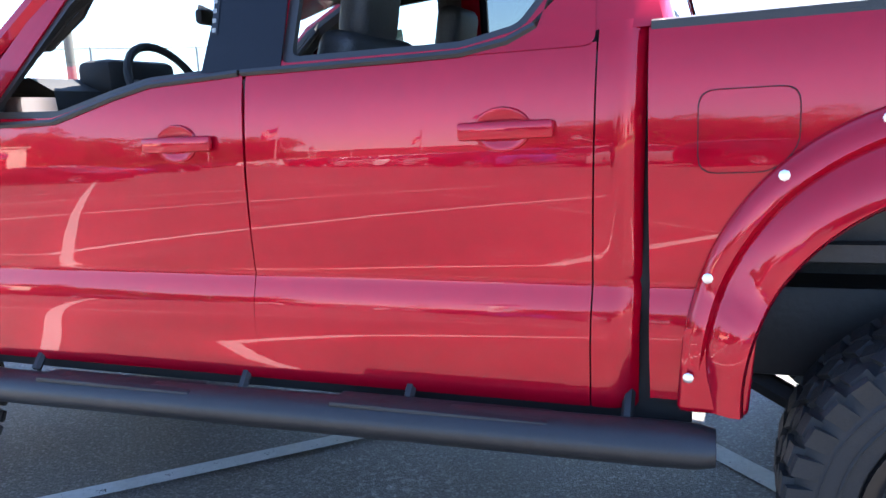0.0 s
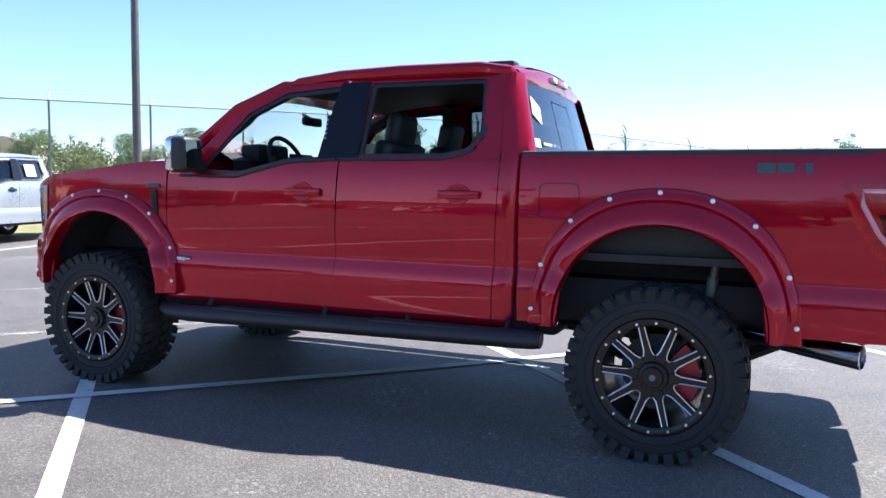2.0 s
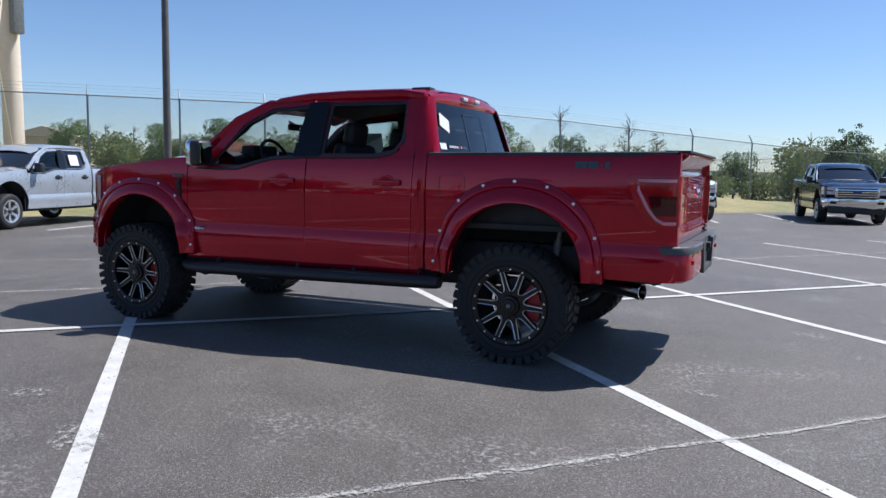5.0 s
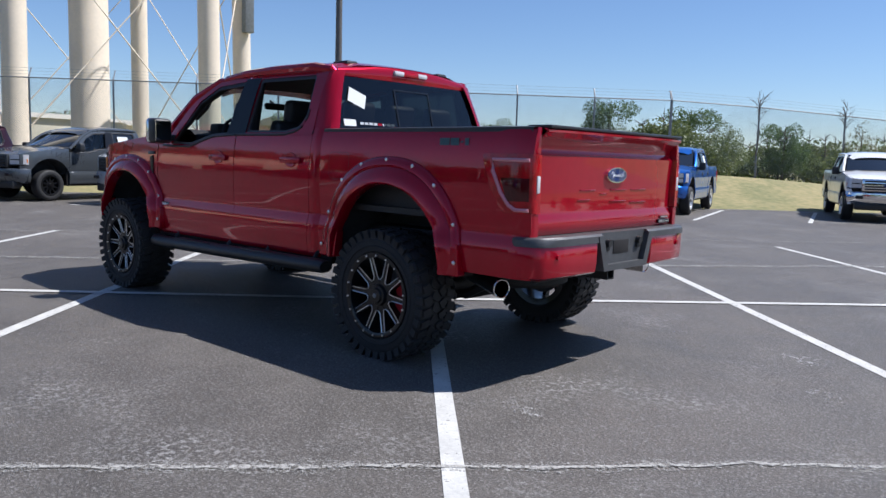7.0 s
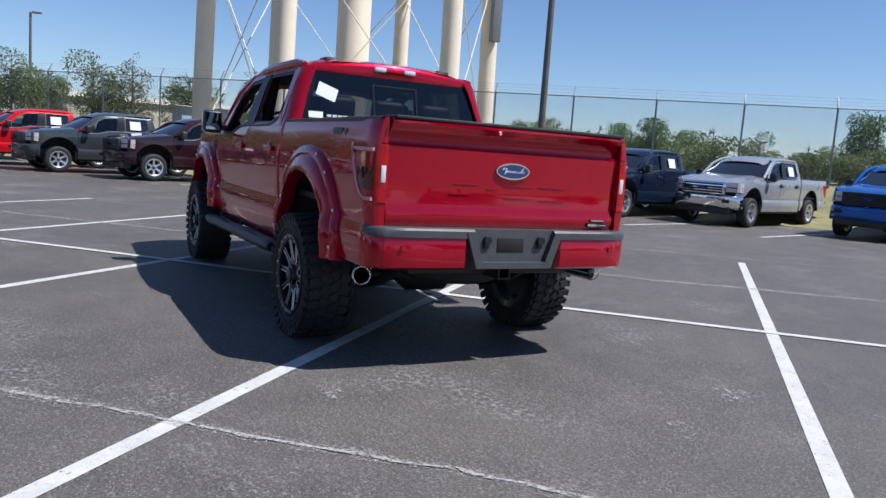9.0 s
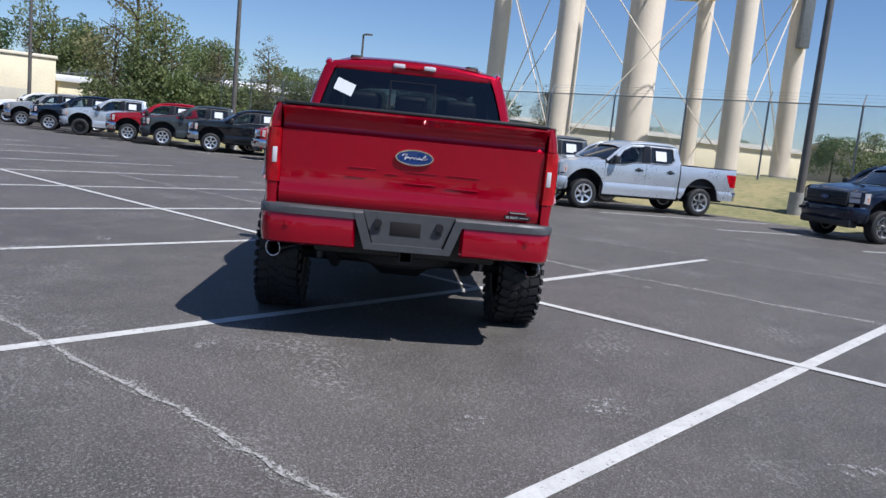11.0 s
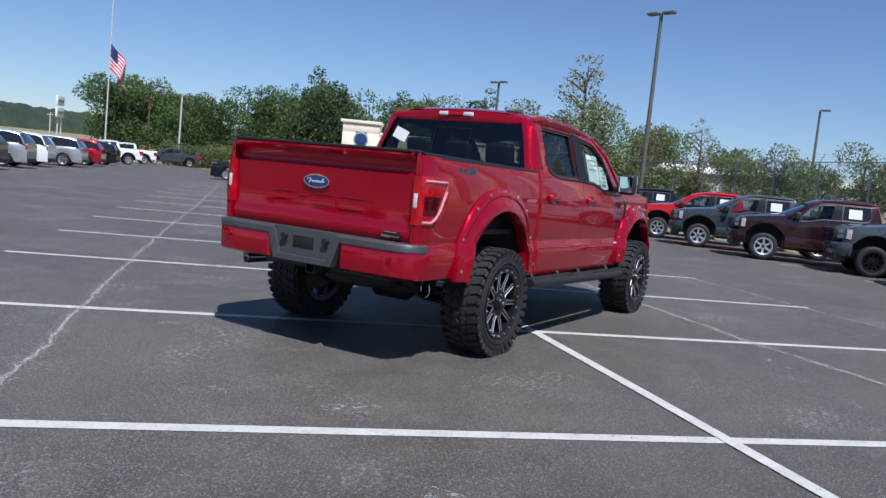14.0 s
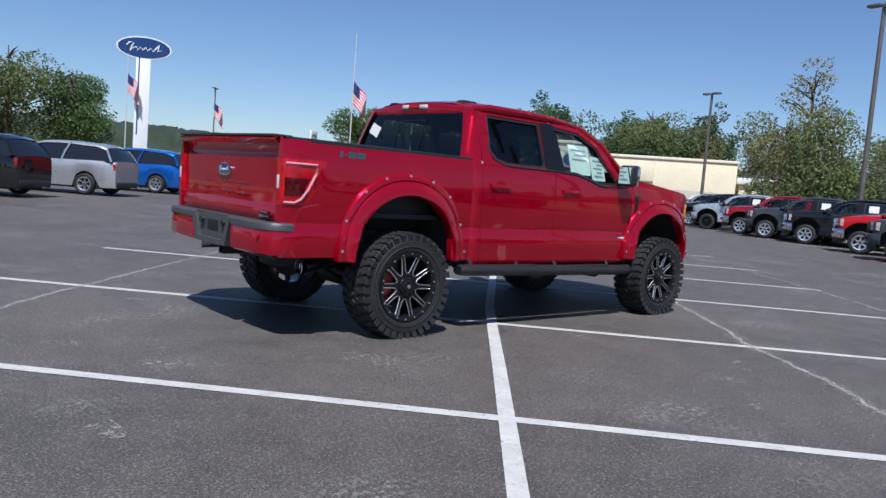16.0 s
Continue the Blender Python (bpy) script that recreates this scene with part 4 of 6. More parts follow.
    for x in [-0.80, -0.68, -0.55, -0.42, -0.25, 0, 0.25, 0.5, 0.75, 0.9, 1.0, 1.04]:
        zc = smooth_at(ROOF, x)
        w = curve_at(((-0.80, 0.60), (-0.45, 0.74), (0.0, 0.765), (0.9, 0.765), (1.04, 0.74)), x)
        ze = min(2.005, zc - 0.035)
        row = []
        for i in range(15):
            f = i / 7 - 1
            y = f * w
            row.append((x + 0.05 * (f * f) * (1 if x < 0 else 0.0) + (-0.05 * f * f if x > 0.9 else 0), y, zc - 0.035 * abs(f) ** 2 - (zc - 0.035 - ze + 0.03) * max(0, (abs(f) - 0.72) / 0.28) ** 2))
        row = [(row[0][0], -w - 0.03, ze - 0.03)] + row + [(row[-1][0], w + 0.03, ze - 0.03)]
        rows.append(row)
    grid(bm, rows)
    P("roof", bm, body)
    for s in (-1, 1):
        bm = bmesh.new()
        tube(bm, [(-0.66, s * 0.765, 1.905), (-0.4, s * 0.765, 1.995), (-0.1, s * 0.772, 2.022), (0.3, s * 0.775, 2.032), (0.8, s * 0.775, 2.03), (0.98, s * 0.760, 2.006), (1.03, s * 0.735, 1.968)], [0.012, 0.030, 0.034, 0.036, 0.036, 0.030, 0.008], 8)
        P("roof_rail_edge", bm, body)
    # windscreen
    bm = bmesh.new()
    rows = []
    for i in range(7):
        u = i / 6
        x = -1.46 + u * 0.92
        z = 1.56 + u * 0.455
        w = 0.83 - 0.12 * u
        rows.append([(x + 0.22 * (1 - u * 0.55) * f * f, f * w, z - 0.015 * f * f) for f in [k / 5 - 1 for k in range(11)]])
    grid(bm, rows)
    g = P("windscreen", bm, "glass_clear" if hero else "glass_dark")
    g.visible_shadow = False
    # rear window
    bm = bmesh.new()
    rows = []
    for i in range(5):
        u = i / 4
        rows.append([(1.165 - 0.115 * u - 0.03 * f * f, f * (0.845 - 0.095 * u), 1.53 + 0.435 * u) for f in [k / 6 - 1 for k in range(13)]])
    grid(bm, rows)
    g = P("rear_window", bm, "glass_tint" if hero else "glass_dark")
    g.visible_shadow = False
    bm = bmesh.new()
    rows = [[(x - 0.03 * f * f, f * w, z - 0.035 * f * f * k2) for f in [k / 6 - 1 for k in range(13)]] for x, w, z, k2 in ((1.052, 0.765, 1.962, 0), (1.057, 0.755, 1.995, 0.5), (1.055, 0.735, 2.045, 1.3), (1.036, 0.725, 2.073, 1.5), (0.98, 0.72, 2.086, 1.5))]
    grid(bm, rows)
    P("roof_header", bm, body)
    # hood, cowl, grille, front bumper
    bm = bmesh.new()
    rows = []
    for i in range(13):
        x = -2.70 + i * 1.36 / 12
        zc = smooth_at(HOODZ, x)
        w = 0.93 - (0.20 * max(0, (-2.25 - x) / 0.45) ** 1.6)
        ze = hood_edge(x)
        rows.append([(x + 0.10 * (f * f) * max(0, (-2.3 - x) / 0.4), f * w, zc + (ze - zc) * abs(f) ** 3 + 0.018 * math.exp(-((abs(f) - 0.62) / 0.12) ** 2)) for f in [k / 8 - 1 for k in range(17)]])
    grid(bm, rows)
    P("hood", bm, body)
    bm = bmesh.new()
    rows = [[(-1.36 + 0.0 * f, f * 0.93, 1.53 - 0.02 * f * f), (-1.20 + 0.12 * f * f - 0.12, f * 0.9, 1.565 - 0.03 * f * f)][0:2] for f in [k / 5 - 1 for k in range(11)]]
    rows = [[r[0] for r in rows], [r[1] for r in rows]]
    grid(bm, rows)
    P("cowl", bm, "black_trim")
    bm = bmesh.new()
    box(bm, (-2.76, -0.62, 1.00), (-2.66, 0.62, 1.33), 0.03)
    gr = P("grille", bm, "black_trim" if not chrome_front else "chrome")
    for z in (1.06, 1.13, 1.20, 1.27):
        bm = bmesh.new()
        box(bm, (-2.785, -0.55, z - 0.02), (-2.745, 0.55, z + 0.02), 0.01)
        P("grille_bar", bm, "gloss_black" if chrome_front or not hero else "black_trim", parent=gr)
    bm = bmesh.new()
    plate_yz(bm, ellipse(0.12, 0.05, 24, 0, 1.17), -2.80, -0.02)
    P("grille_oval", bm, "blue_oval", parent=gr)
    bm = bmesh.new()
    rows = []
    for z, o in ((0.66, -0.06), (0.72, 0.0), (0.84, 0.02), (0.95, 0.01), (0.985, -0.03)):
        rows.append([(-2.36 + 0.0, -0.945 - o * 0.3, z), (-2.55 - o, -0.90 - o * 0.4, z), (-2.74 - o, -0.70, z), (-2.82 - o, -0.3, z), (-2.82 - o, 0.3, z), (-2.74 - o, 0.70, z), (-2.55 - o, 0.90 + o * 0.4, z), (-2.36, 0.945 + o * 0.3, z)])
    grid(bm, rows)
    P("front_bumper", bm, "chrome" if chrome_front else body)
    bm = bmesh.new()
    box(bm, (-2.72, -0.75, 0.50), (-2.45, 0.75, 0.70), 0.04)
    P("air_dam", bm, "black_trim")
    # bed floor, front wall, rails
    bm = bmesh.new()
    box(bm, (1.10, -0.90, 0.98), (2.96, 0.90, 1.02))
    P("bed_floor", bm, "chassis")
    bm = bmesh.new()
    box(bm, (1.105, -0.90, 0.70), (1.15, 0.90, 1.53), 0.01)
    P("bed_front_wall", bm, body)
    for s in (-1, 1):
        bm = bmesh.new()
        rows = []
        for x in [1.11 + 1.86 * k / 8 for k in range(9)]:
            zt = bed_top(x)
            yo = side_y(1.54) - rear_in(x, 1.5)
            rows.append([(x, s * (yo + 0.004), zt - 0.012), (x, s * (yo + 0.003), zt + 0.014), (x, s * (yo - 0.02), zt + 0.020), (x, s * (yo - 0.10), zt + 0.018), (x, s * (yo - 0.105), zt - 0.04)])
        grid(bm, rows)
        rim_edges(bm, (0, 0, -0.004))
        P("bed_rail_cap", bm, "black_trim")
        bm = bmesh.new()
        box(bm, (1.12, s * 0.82 - 0.02, 1.0), (2.95, s * 0.82 + 0.02, 1.53))
        P("bed_inner_wall", bm, "chassis")
    # tailgate
    bm = bmesh.new()
    W = 0.865
    zx = ((0.915, 2.985), (0.93, 2.998), (0.97, 3.004), (1.00, 3.006), (1.035, 2.993), (1.06, 2.988), (1.20, 2.990), (1.36, 2.996), (1.395, 2.998), (1.412, 2.978), (1.44, 2.972), (1.47, 2.985), (1.505, 3.022), (1.532, 3.058), (1.545, 3.058), (1.552, 3.040), (1.552, 2.94), (1.50, 2.94), (0.915, 2.94))
    ys = [-W, -W + 0.006] + [-W + 0.02 + (2 * W - 0.04) * k / 20 for k in range(21)] + [W - 0.006, W]
    rows = []
    for z, x in zx:
        rows.append([(x - 0.018 * (y / W) ** 4 - (0.012 if abs(y) > W - 0.001 else 0), y, z) for y in ys])
    grid(bm, rows)
    rows = [[(2.94, -W, 0.915), (2.94, W, 0.915)], [(2.985, -W, 0.915), (2.985, W, 0.915)]]
    tg = P("tailgate", bm, body)
    if hero:
        bm = bmesh.new()
        box(bm, (2.88, -0.852, 1.553), (3.052, 0.852, 1.574), 0.008)
        P("tailgate_cap", bm, "black_trim", parent=tg)
    bm = bmesh.new()
    plate_yz(bm, ellipse(0.125, 0.052, 32, 0, 1.285), 3.010, 0.02)
    ov = P("oval_rim", bm, "chrome", parent=tg)
    bm = bmesh.new()
    plate_yz(bm, ellipse(0.115, 0.043, 32, 0, 1.285), 3.014, 0.02)
    P("oval_field", bm, "blue_oval", "blue oval emblem", parent=tg)
    if hero:
        bm = bmesh.new()
        tube(bm, [(3.0155, y, z) for y, z in scroll_line], 0.0026, 5)
        P("emblem_stroke", bm, "white_plastic", parent=tg)
        # pressed bars in the sheet metal
        for y0, y1, z0, z1 in ((-0.42, -0.24, 1.185, 1.193), (-0.44, -0.30, 1.125, 1.132), (-0.18, -0.10, 1.16, 1.168), (-0.05, 0.16, 1.185, 1.193), (-0.05, 0.16, 1.11, 1.118), (0.22, 0.44, 1.185, 1.193), (0.22, 0.44, 1.10, 1.108)):
            bm = bmesh.new()
            box(bm, (2.982, y0, z0), (2.996, y1, z1), 0.003)
            P("pressed_bar", bm, body, parent=tg)
        bm = bmesh.new()
        box(bm, (2.995, 0.63, 0.940), (3.009, 0.80, 0.968), 0.002)
        box(bm, (2.995, 0.655, 0.978), (3.009, 0.775, 0.992), 0.002)
        bdg = P("tailgate_badge", bm, "gloss_black", parent=tg)
        bm = bmesh.new()
        box(bm, (3.0095, 0.660, 0.981), (3.0115, 0.770, 0.989))
        for y0, y1 in ((0.637, 0.660), (0.665, 0.690), (0.694, 0.703), (0.708, 0.716), (0.724, 0.79)):
            box(bm, (3.0095, y0, 0.946 if y1 < 0.72 else 0.951), (3.0115, y1, 0.962 if y1 < 0.72 else 0.957))
        P("badge_letters_bar", bm, "chrome", parent=tg)
    # high stop lamp and roof pods
    bm = bmesh.new()
    box(bm, (1.005, -0.16, 2.005), (1.071, 0.16, 2.048), 0.012)
    sl = P("high_stop_lamp", bm, "lamp_red")
    for s in (-1, 1):
        bm = bmesh.new()
        box(bm, (1.0, s * 0.135 - 0.055, 2.007), (1.075, s * 0.135 + 0.055, 2.05), 0.014)
        P("cargo_lamp", bm, "lamp_white", parent=sl)
    if hero:
        for y in (-0.52, 0.30, 0.52):
            bm = bmesh.new()
            r = 0.5 if y == 0.30 else 1
            box(bm, (0.76, y - 0.06 * r, 2.05), (0.94, y + 0.06 * r, 2.098 if r == 1 else 2.09), 0.018)
            P("roof_pod", bm, "black_trim")
    # rear bumper
    if hero or True:
        for s in (-1, 1):
            bm = bmesh.new()
            rows = []
            for z, o in ((0.665, -0.035), (0.68, -0.008), (0.73, 0.0), (0.86, 0.0), (0.872, -0.006)):
                c = [(2.885, 0.962 + o), (2.93, 0.968 + o), (3.03, 0.94 + o), (3.075 + o, 0.88), (3.092 + o, 0.70), (3.10 + o, 0.36)]
                rows.append([(x, s * y, z) for x, y in c])
            grid(bm, rows)
            rim_edges(bm, (-0.02, -s * 0.02, 0))
            P("bumper_end", bm, body if hero else "chrome")
            bm = bmesh.new()
            rows = []
            for dz, o in ((0.866, 0.004), (0.905, 0.004), (0.918, -0.01)):
                c = [(2.885, 0.96 + o), (2.93, 0.97 + o), (3.03, 0.942 + o), (3.078 + o, 0.885), (3.096 + o, 0.70), (3.104 + o, 0.34), (3.10 + o, 0.30)]
                rows.append([(x, s * y, dz) for x, y in c])
            rows.append([(2.90, s * 0.9, 0.920), (2.93, s * 0.9, 0.920), (2.96, s * 0.9, 0.920), (2.97, s * 0.85, 0.920), (2.97, s * 0.70, 0.920), (2.97, s * 0.34, 0.920), (2.97, s * 0.30, 0.920)])
            grid(bm, rows)
            rim_edges(bm, (0, 0, -0.003))
            P("bumper_step", bm, "steel", "grey textured bumper step")
            bm = bmesh.new()
            tube(bm, [(3.085, s * 0.78, 0.80), (3.098, s * 0.78, 0.80)], 0.016, 12)
            P("parking_sensor", bm, body if hero else "black_trim")
        bm = bmesh.new()
        plate_yz(bm, [(-0.36, 0.905), (-0.30, 0.905), (-0.235, 0.715), (0.235, 0.715), (0.30, 0.905), (0.36, 0.905), (0.28, 0.675), (-0.28, 0.675)], 3.112, 0.06)
        P("bumper_trim", bm, "steel")
        bm = bmesh.new()
        plate_yz(bm, [(-0.30, 0.92), (0.30, 0.92), (0.22, 0.70), (-0.22, 0.70)], 3.075, 0.09)
        P("plate_recess", bm, "steel")
        bm = bmesh.new()
        box(bm, (3.065, -0.12, 0.775), (3.079, 0.08, 0.865), 0.003)
        P("plate_mount", bm, "gap")
        if hero:
            for s in (-1, 1):
                bm = bmesh.new()
                tube(bm, [(3.07, s * 0.20, 0.855), (3.105, s * 0.20, 0.85)], 0.026, 12)
                box(bm, (3.07, s * 0.20 - 0.02, 0.80), (3.09, s * 0.20 + 0.02, 0.835), 0.004)
                P("trailer_socket", bm, "black_trim")
            bm = bmesh.new()
            for lo, hi in (((2.75, -0.045, 0.585), (3.0, 0.045, 0.595)), ((2.75, -0.045, 0.655), (3.0, 0.045, 0.665)), ((2.75, -0.045, 0.5955), (3.0, -0.035, 0.6545)), ((2.75, 0.035, 0.5955), (3.0, 0.045, 0.6545))):
                box(bm, lo, hi)
            P("tow_hitch", bm, "chassis")
            bm = bmesh.new()
            tube(bm, [(2.8, -0.60, 0.63), (2.8, 0.60, 0.63)], 0.04, 8)
            P("hitch_bar", bm, "chassis")
    # underside
    bm = bmesh.new()
    box(bm, (-2.5, -0.62, 0.60), (2.85, 0.62, 0.86), 0.02)
    P("underbody", bm, "chassis")
    if hero:
        for cx in (FA, RA):
            bm = bmesh.new()
            tube(bm, [(cx, -0.86, 0.43), (cx, -0.25, 0.43), (cx, -0.15, 0.43), (cx, 0.15, 0.43), (cx, 0.25, 0.43), (cx, 0.86, 0.43)], [0.05, 0.05, 0.13, 0.13, 0.05, 0.05], 12)
            P("axle", bm, "chassis")
        bm = bmesh.new()
        box(bm, (0.2, -0.42, 0.46), (1.2, 0.1, 0.62), 0.04)
        P("fuel_tank", bm, "chassis")
        bm = bmesh.new()
        tube(bm, [(2.24, 0.0, 0.47), (2.24, 0.0, 0.50), (2.24, 0.0, 0.64), (2.24, 0.0, 0.67)], [0.30, 0.36, 0.36, 0.30], 28)
        P("spare_wheel", bm, "rubber")
        bm = bmesh.new()
        tube(bm, [(-0.9, 0.15, 0.55), (1.7, 0.0, 0.45)], 0.045, 10)
        P("drive_shaft", bm, "chassis")
        bm = bmesh.new()
        box(bm, (-1.5, -0.45, 0.42), (-0.9, 0.45, 0.60), 0.03)
        P("cross_member", bm, "chassis")
        # fuel door on the left bed side
        bm = bmesh.new()
        outl = round_poly([(1.215, 1.385), (1.43, 1.385), (1.43, 1.25), (1.375, 1.195), (1.215, 1.195)], 0.04, 4)
        rows = [[(x, -(side_y(z) + 0.004), z) for x, z in o + o[:1]] for o in (outl, [(x + (1.32 - x) * 0.022, z + (1.29 - z) * 0.022) for x, z in outl])]
        grid(bm, rows)
        P("fuel_door_seam", bm, "gap")
    else:
        bm = bmesh.new()
        box(bm, (-1.3, -0.88, 0.54), (1.2, 0.88, 0.66), 0.03)
        P("sill", bm, "black_trim")
        for cx in (-1.846, 1.846):
            bm = bmesh.new()
            tube(bm, [(cx, -0.7, 0.40), (cx, 0.7, 0.40)], 0.06, 8)
            part("axle", bm, "chassis", T)
    # wheels
    if hero:
        for cx in (FA, RA):
            for s in (-1, 1):
                mm = Matrix.Translation((cx, s * 0.925, 0.432)) @ Matrix.Rotation(0 if s < 0 else math.pi, 4, "Z") @ Matrix.Rotation(0.35 * (1 + cx), 4, "Y")
                add_wheel(T, "hero", mm, near=True, r_tyre=0.447, r_rim=0.287, width=0.315, fancy=True)
    else:
        for cx in (FA, RA):
            for s in (-1, 1):
                mm = Matrix.Translation((cx, s * 0.83, 0.40)) @ Matrix.Rotation(0 if s < 0 else math.pi, 4, "Z")
                add_wheel(T, "stock_b" if wheel_fancy else "stock", mm, near=False, r_tyre=0.40, r_rim=0.255, width=0.27, fancy=wheel_fancy)
    # cabin
    bm = bmesh.new()
    box(bm, (-1.40, -0.80, 0.80), (1.12, 0.80, 0.86))
    P("cabin_floor", bm, "interior")
    if hero:
        bm = bmesh.new()
        rows = [[(x, f * 0.72, smooth_at(ROOF, x) - 0.075 - 0.03 * f * f) for f in (-1, -0.5, 0, 0.5, 1)] for x in (-0.55, -0.3, 0, 0.4, 0.8, 1.0)]
        grid(bm, rows)
        P("headliner", bm, "interior")
        for s in (-1, 1):
            bm = bmesh.new()
            box(bm, (-1.25, s * 0.895 - 0.05, 0.85), (-0.451, s * 0.895 + 0.01, 1.402), 0.01)
            box(bm, (-0.45, s * 0.895 - 0.05, 0.85), (1.05, s * 0.895 + 0.01, 1.492), 0.01)
            P("door_lining", bm, "interior")
        bm = bmesh.new()
        rows = []
        for y in (-0.82, -0.6, -0.3, 0, 0.3, 0.6, 0.82):
            rows.append([(-1.40, y, 1.52), (-1.15, y, 1.565), (-0.98, y, 1.56), (-0.88, y, 1.51), (-0.86, y, 1.36), (-0.95, y, 1.20), (-1.05, y, 0.9)])
        grid(bm, rows)
        P("dashboard", bm, "interior")
        bm = bmesh.new()
        box(bm, (-0.98, -0.62, 1.50), (-0.82, -0.26, 1.625), 0.03)
        P("instrument_hood", bm, "interior")
        bm = bmesh.new()
        box(bm, (-0.905, -0.15, 1.36), (-0.885, 0.15, 1.58), 0.01)
        P("centre_screen", bm, "gloss_black")
        for y in (-0.74, -0.69):
            bm = bmesh.new()
            box(bm, (-0.893, y - 0.012, 1.40), (-0.886, y + 0.012, 1.47), 0.003)
            P("air_vent", bm, "chrome")
        bm = bmesh.new()
        c, ax = Vector((-0.72, -0.43, 1.50)), Matrix.Rotation(radians(-24), 3, "Y")
        ring = [c + ax @ Vector((0, 0.19 * math.cos(a), 0.19 * math.sin(a))) for a in [math.tau * k / 28 for k in range(29)]]
        tube(bm, ring, 0.016, 8, caps=False)
        for a in (0.1, math.pi - 0.1, -math.pi / 2):
            tube(bm, [c, c + ax @ Vector((0.02, 0.185 * math.cos(a), 0.185 * math.sin(a)))], 0.02, 6)
        tube(bm, [c + ax @ Vector((-0.02, 0, 0)), c + ax @ Vector((-0.22, 0, -0.02))], [0.07, 0.03], 10)
        P("steering_wheel", bm, "interior")
        # seats
        for x, z0, ys in ((0.0, 0.86, (-0.42, 0.42)), (0.80, 0.92, (-0.45, 0.0, 0.45))):
            for y in ys:
                hw = 0.27 if x < 0.5 else 0.22
                bm = bmesh.new()
                box(bm, (x - 0.50, y - hw, z0 + 0.05), (x + 0.02, y + hw, z0 + 0.30), 0.06, seg=3)
                mb = Matrix.Translation((x - 0.02, y, z0 + 0.22)) @ Matrix.Rotation(radians(16), 4, "Y")
                box(bm, (-0.06, -hw, 0), (0.08, hw, 0.58 if x < 0.5 else 0.46), 0.05, mb, 3)
                st = P("seat", bm, "seat")
                bm = bmesh.new()
                mb = Matrix.Translation((x + 0.12, y, z0 + (0.77 if x < 0.5 else 0.68))) @ Matrix.Rotation(radians(10), 4, "Y")
                box(bm, (-0.05, -0.145, -0.02), (0.06, 0.145, 0.19), 0.045, mb, 3)
                P("headrest", bm, "seat", parent=st)
        bm = bmesh.new()
        box(bm, (-0.82, -0.12, 1.785), (-0.78, 0.12, 1.85), 0.018)
        tube(bm, [(-0.81, 0, 1.84), (-0.88, 0, 1.875)], 0.012, 6)
        P("rear_view_mirror", bm, "interior")
        for s in (-1, 1):
            bm = bmesh.new()
            tube(bm, [(-1.20, s * 0.865, 1.47), (-1.06, s * 0.845, 1.585), (-0.79, s * 0.80, 1.80), (-0.49, s * 0.742, 1.94), (-0.36, s * 0.73, 1.95)], [0.05, 0.05, 0.048, 0.042, 0.03], 8)
            P("pillar_trim", bm, "interior")
            bm = bmesh.new()
            tube(bm, [(-0.98, s * 0.80, 1.66), (-0.93, s * 0.77, 1.66), (-0.80, s * 0.74, 1.76), (-0.74, s * 0.74, 1.82), (-0.74, s * 0.77, 1.86)], 0.016, 6)
            P("grab_handle", bm, "interior")
            bm = bmesh.new()
            tube(bm, [(-0.02, s * 0.80, 1.15), (-0.02, s * 0.79, 1.55), (0.0, s * 0.735, 1.96)], 0.055, 8)
            P("inner_pillar", bm, "interior")
            bm = bmesh.new()
            tube(bm, [(1.0, s * 0.80, 1.15), (1.0, s * 0.77, 1.62), (0.97, s * 0.72, 1.96)], 0.06, 8)
            P("inner_pillar", bm, "interior")
        # sliding pane frame and stickers on the rear window
        wx = lambda z: 1.165 - 0.115 * (z - 1.53) / 0.435
        bm = bmesh.new()
        for y0, y1, z0, z1 in ((-0.205, -0.19, 1.56, 1.90), (0.19, 0.205, 1.56, 1.90), (-0.19, 0.19, 1.888, 1.90)):
            fill(bm, [(wx(z0) + 0.004, y0, z0), (wx(z0) + 0.004, y1, z0), (wx(z1) + 0.004, y1, z1), (wx(z1) + 0.004, y0, z1)])
        P("sliding_pane_frame", bm, "gloss_black")
        bm = bmesh.new()
        for y, z, a, w, h in ((-0.60, 1.80, -20, 0.17, 0.11),):
            ca, sa = math.cos(radians(a)), math.sin(radians(a))
            fill(bm, [(wx(z + dy * sa + dz * ca) + 0.005 - 0.03 * 0.5, y + dy * ca - dz * sa, z + dy * sa + dz * ca) for dy, dz in ((-w / 2, -h / 2), (w / 2, -h / 2), (w / 2, h / 2), (-w / 2, h / 2))])
        P("window_paper", bm, "paper", "white paper sticker")
        bm = bmesh.new()
        fill(bm, [(wx(z) - 0.018, y, z) for y, z in ((-0.76, 1.585), (-0.64, 1.585), (-0.64, 1.635), (-0.76, 1.635))])
        P("window_sticker", bm, "paper")
        for k in range(8):
            bm = bmesh.new()
            y0 = -0.61 + 0.047 * k
            fill(bm, [(wx(z) - 0.006, y, z) for y, z in ((y0, 1.600), (y0 + 0.037, 1.600), (y0 + 0.037, 1.618), (y0, 1.618))])
            P("lettering_bar", bm, "lamp_red" if k == 4 else "pale_film")
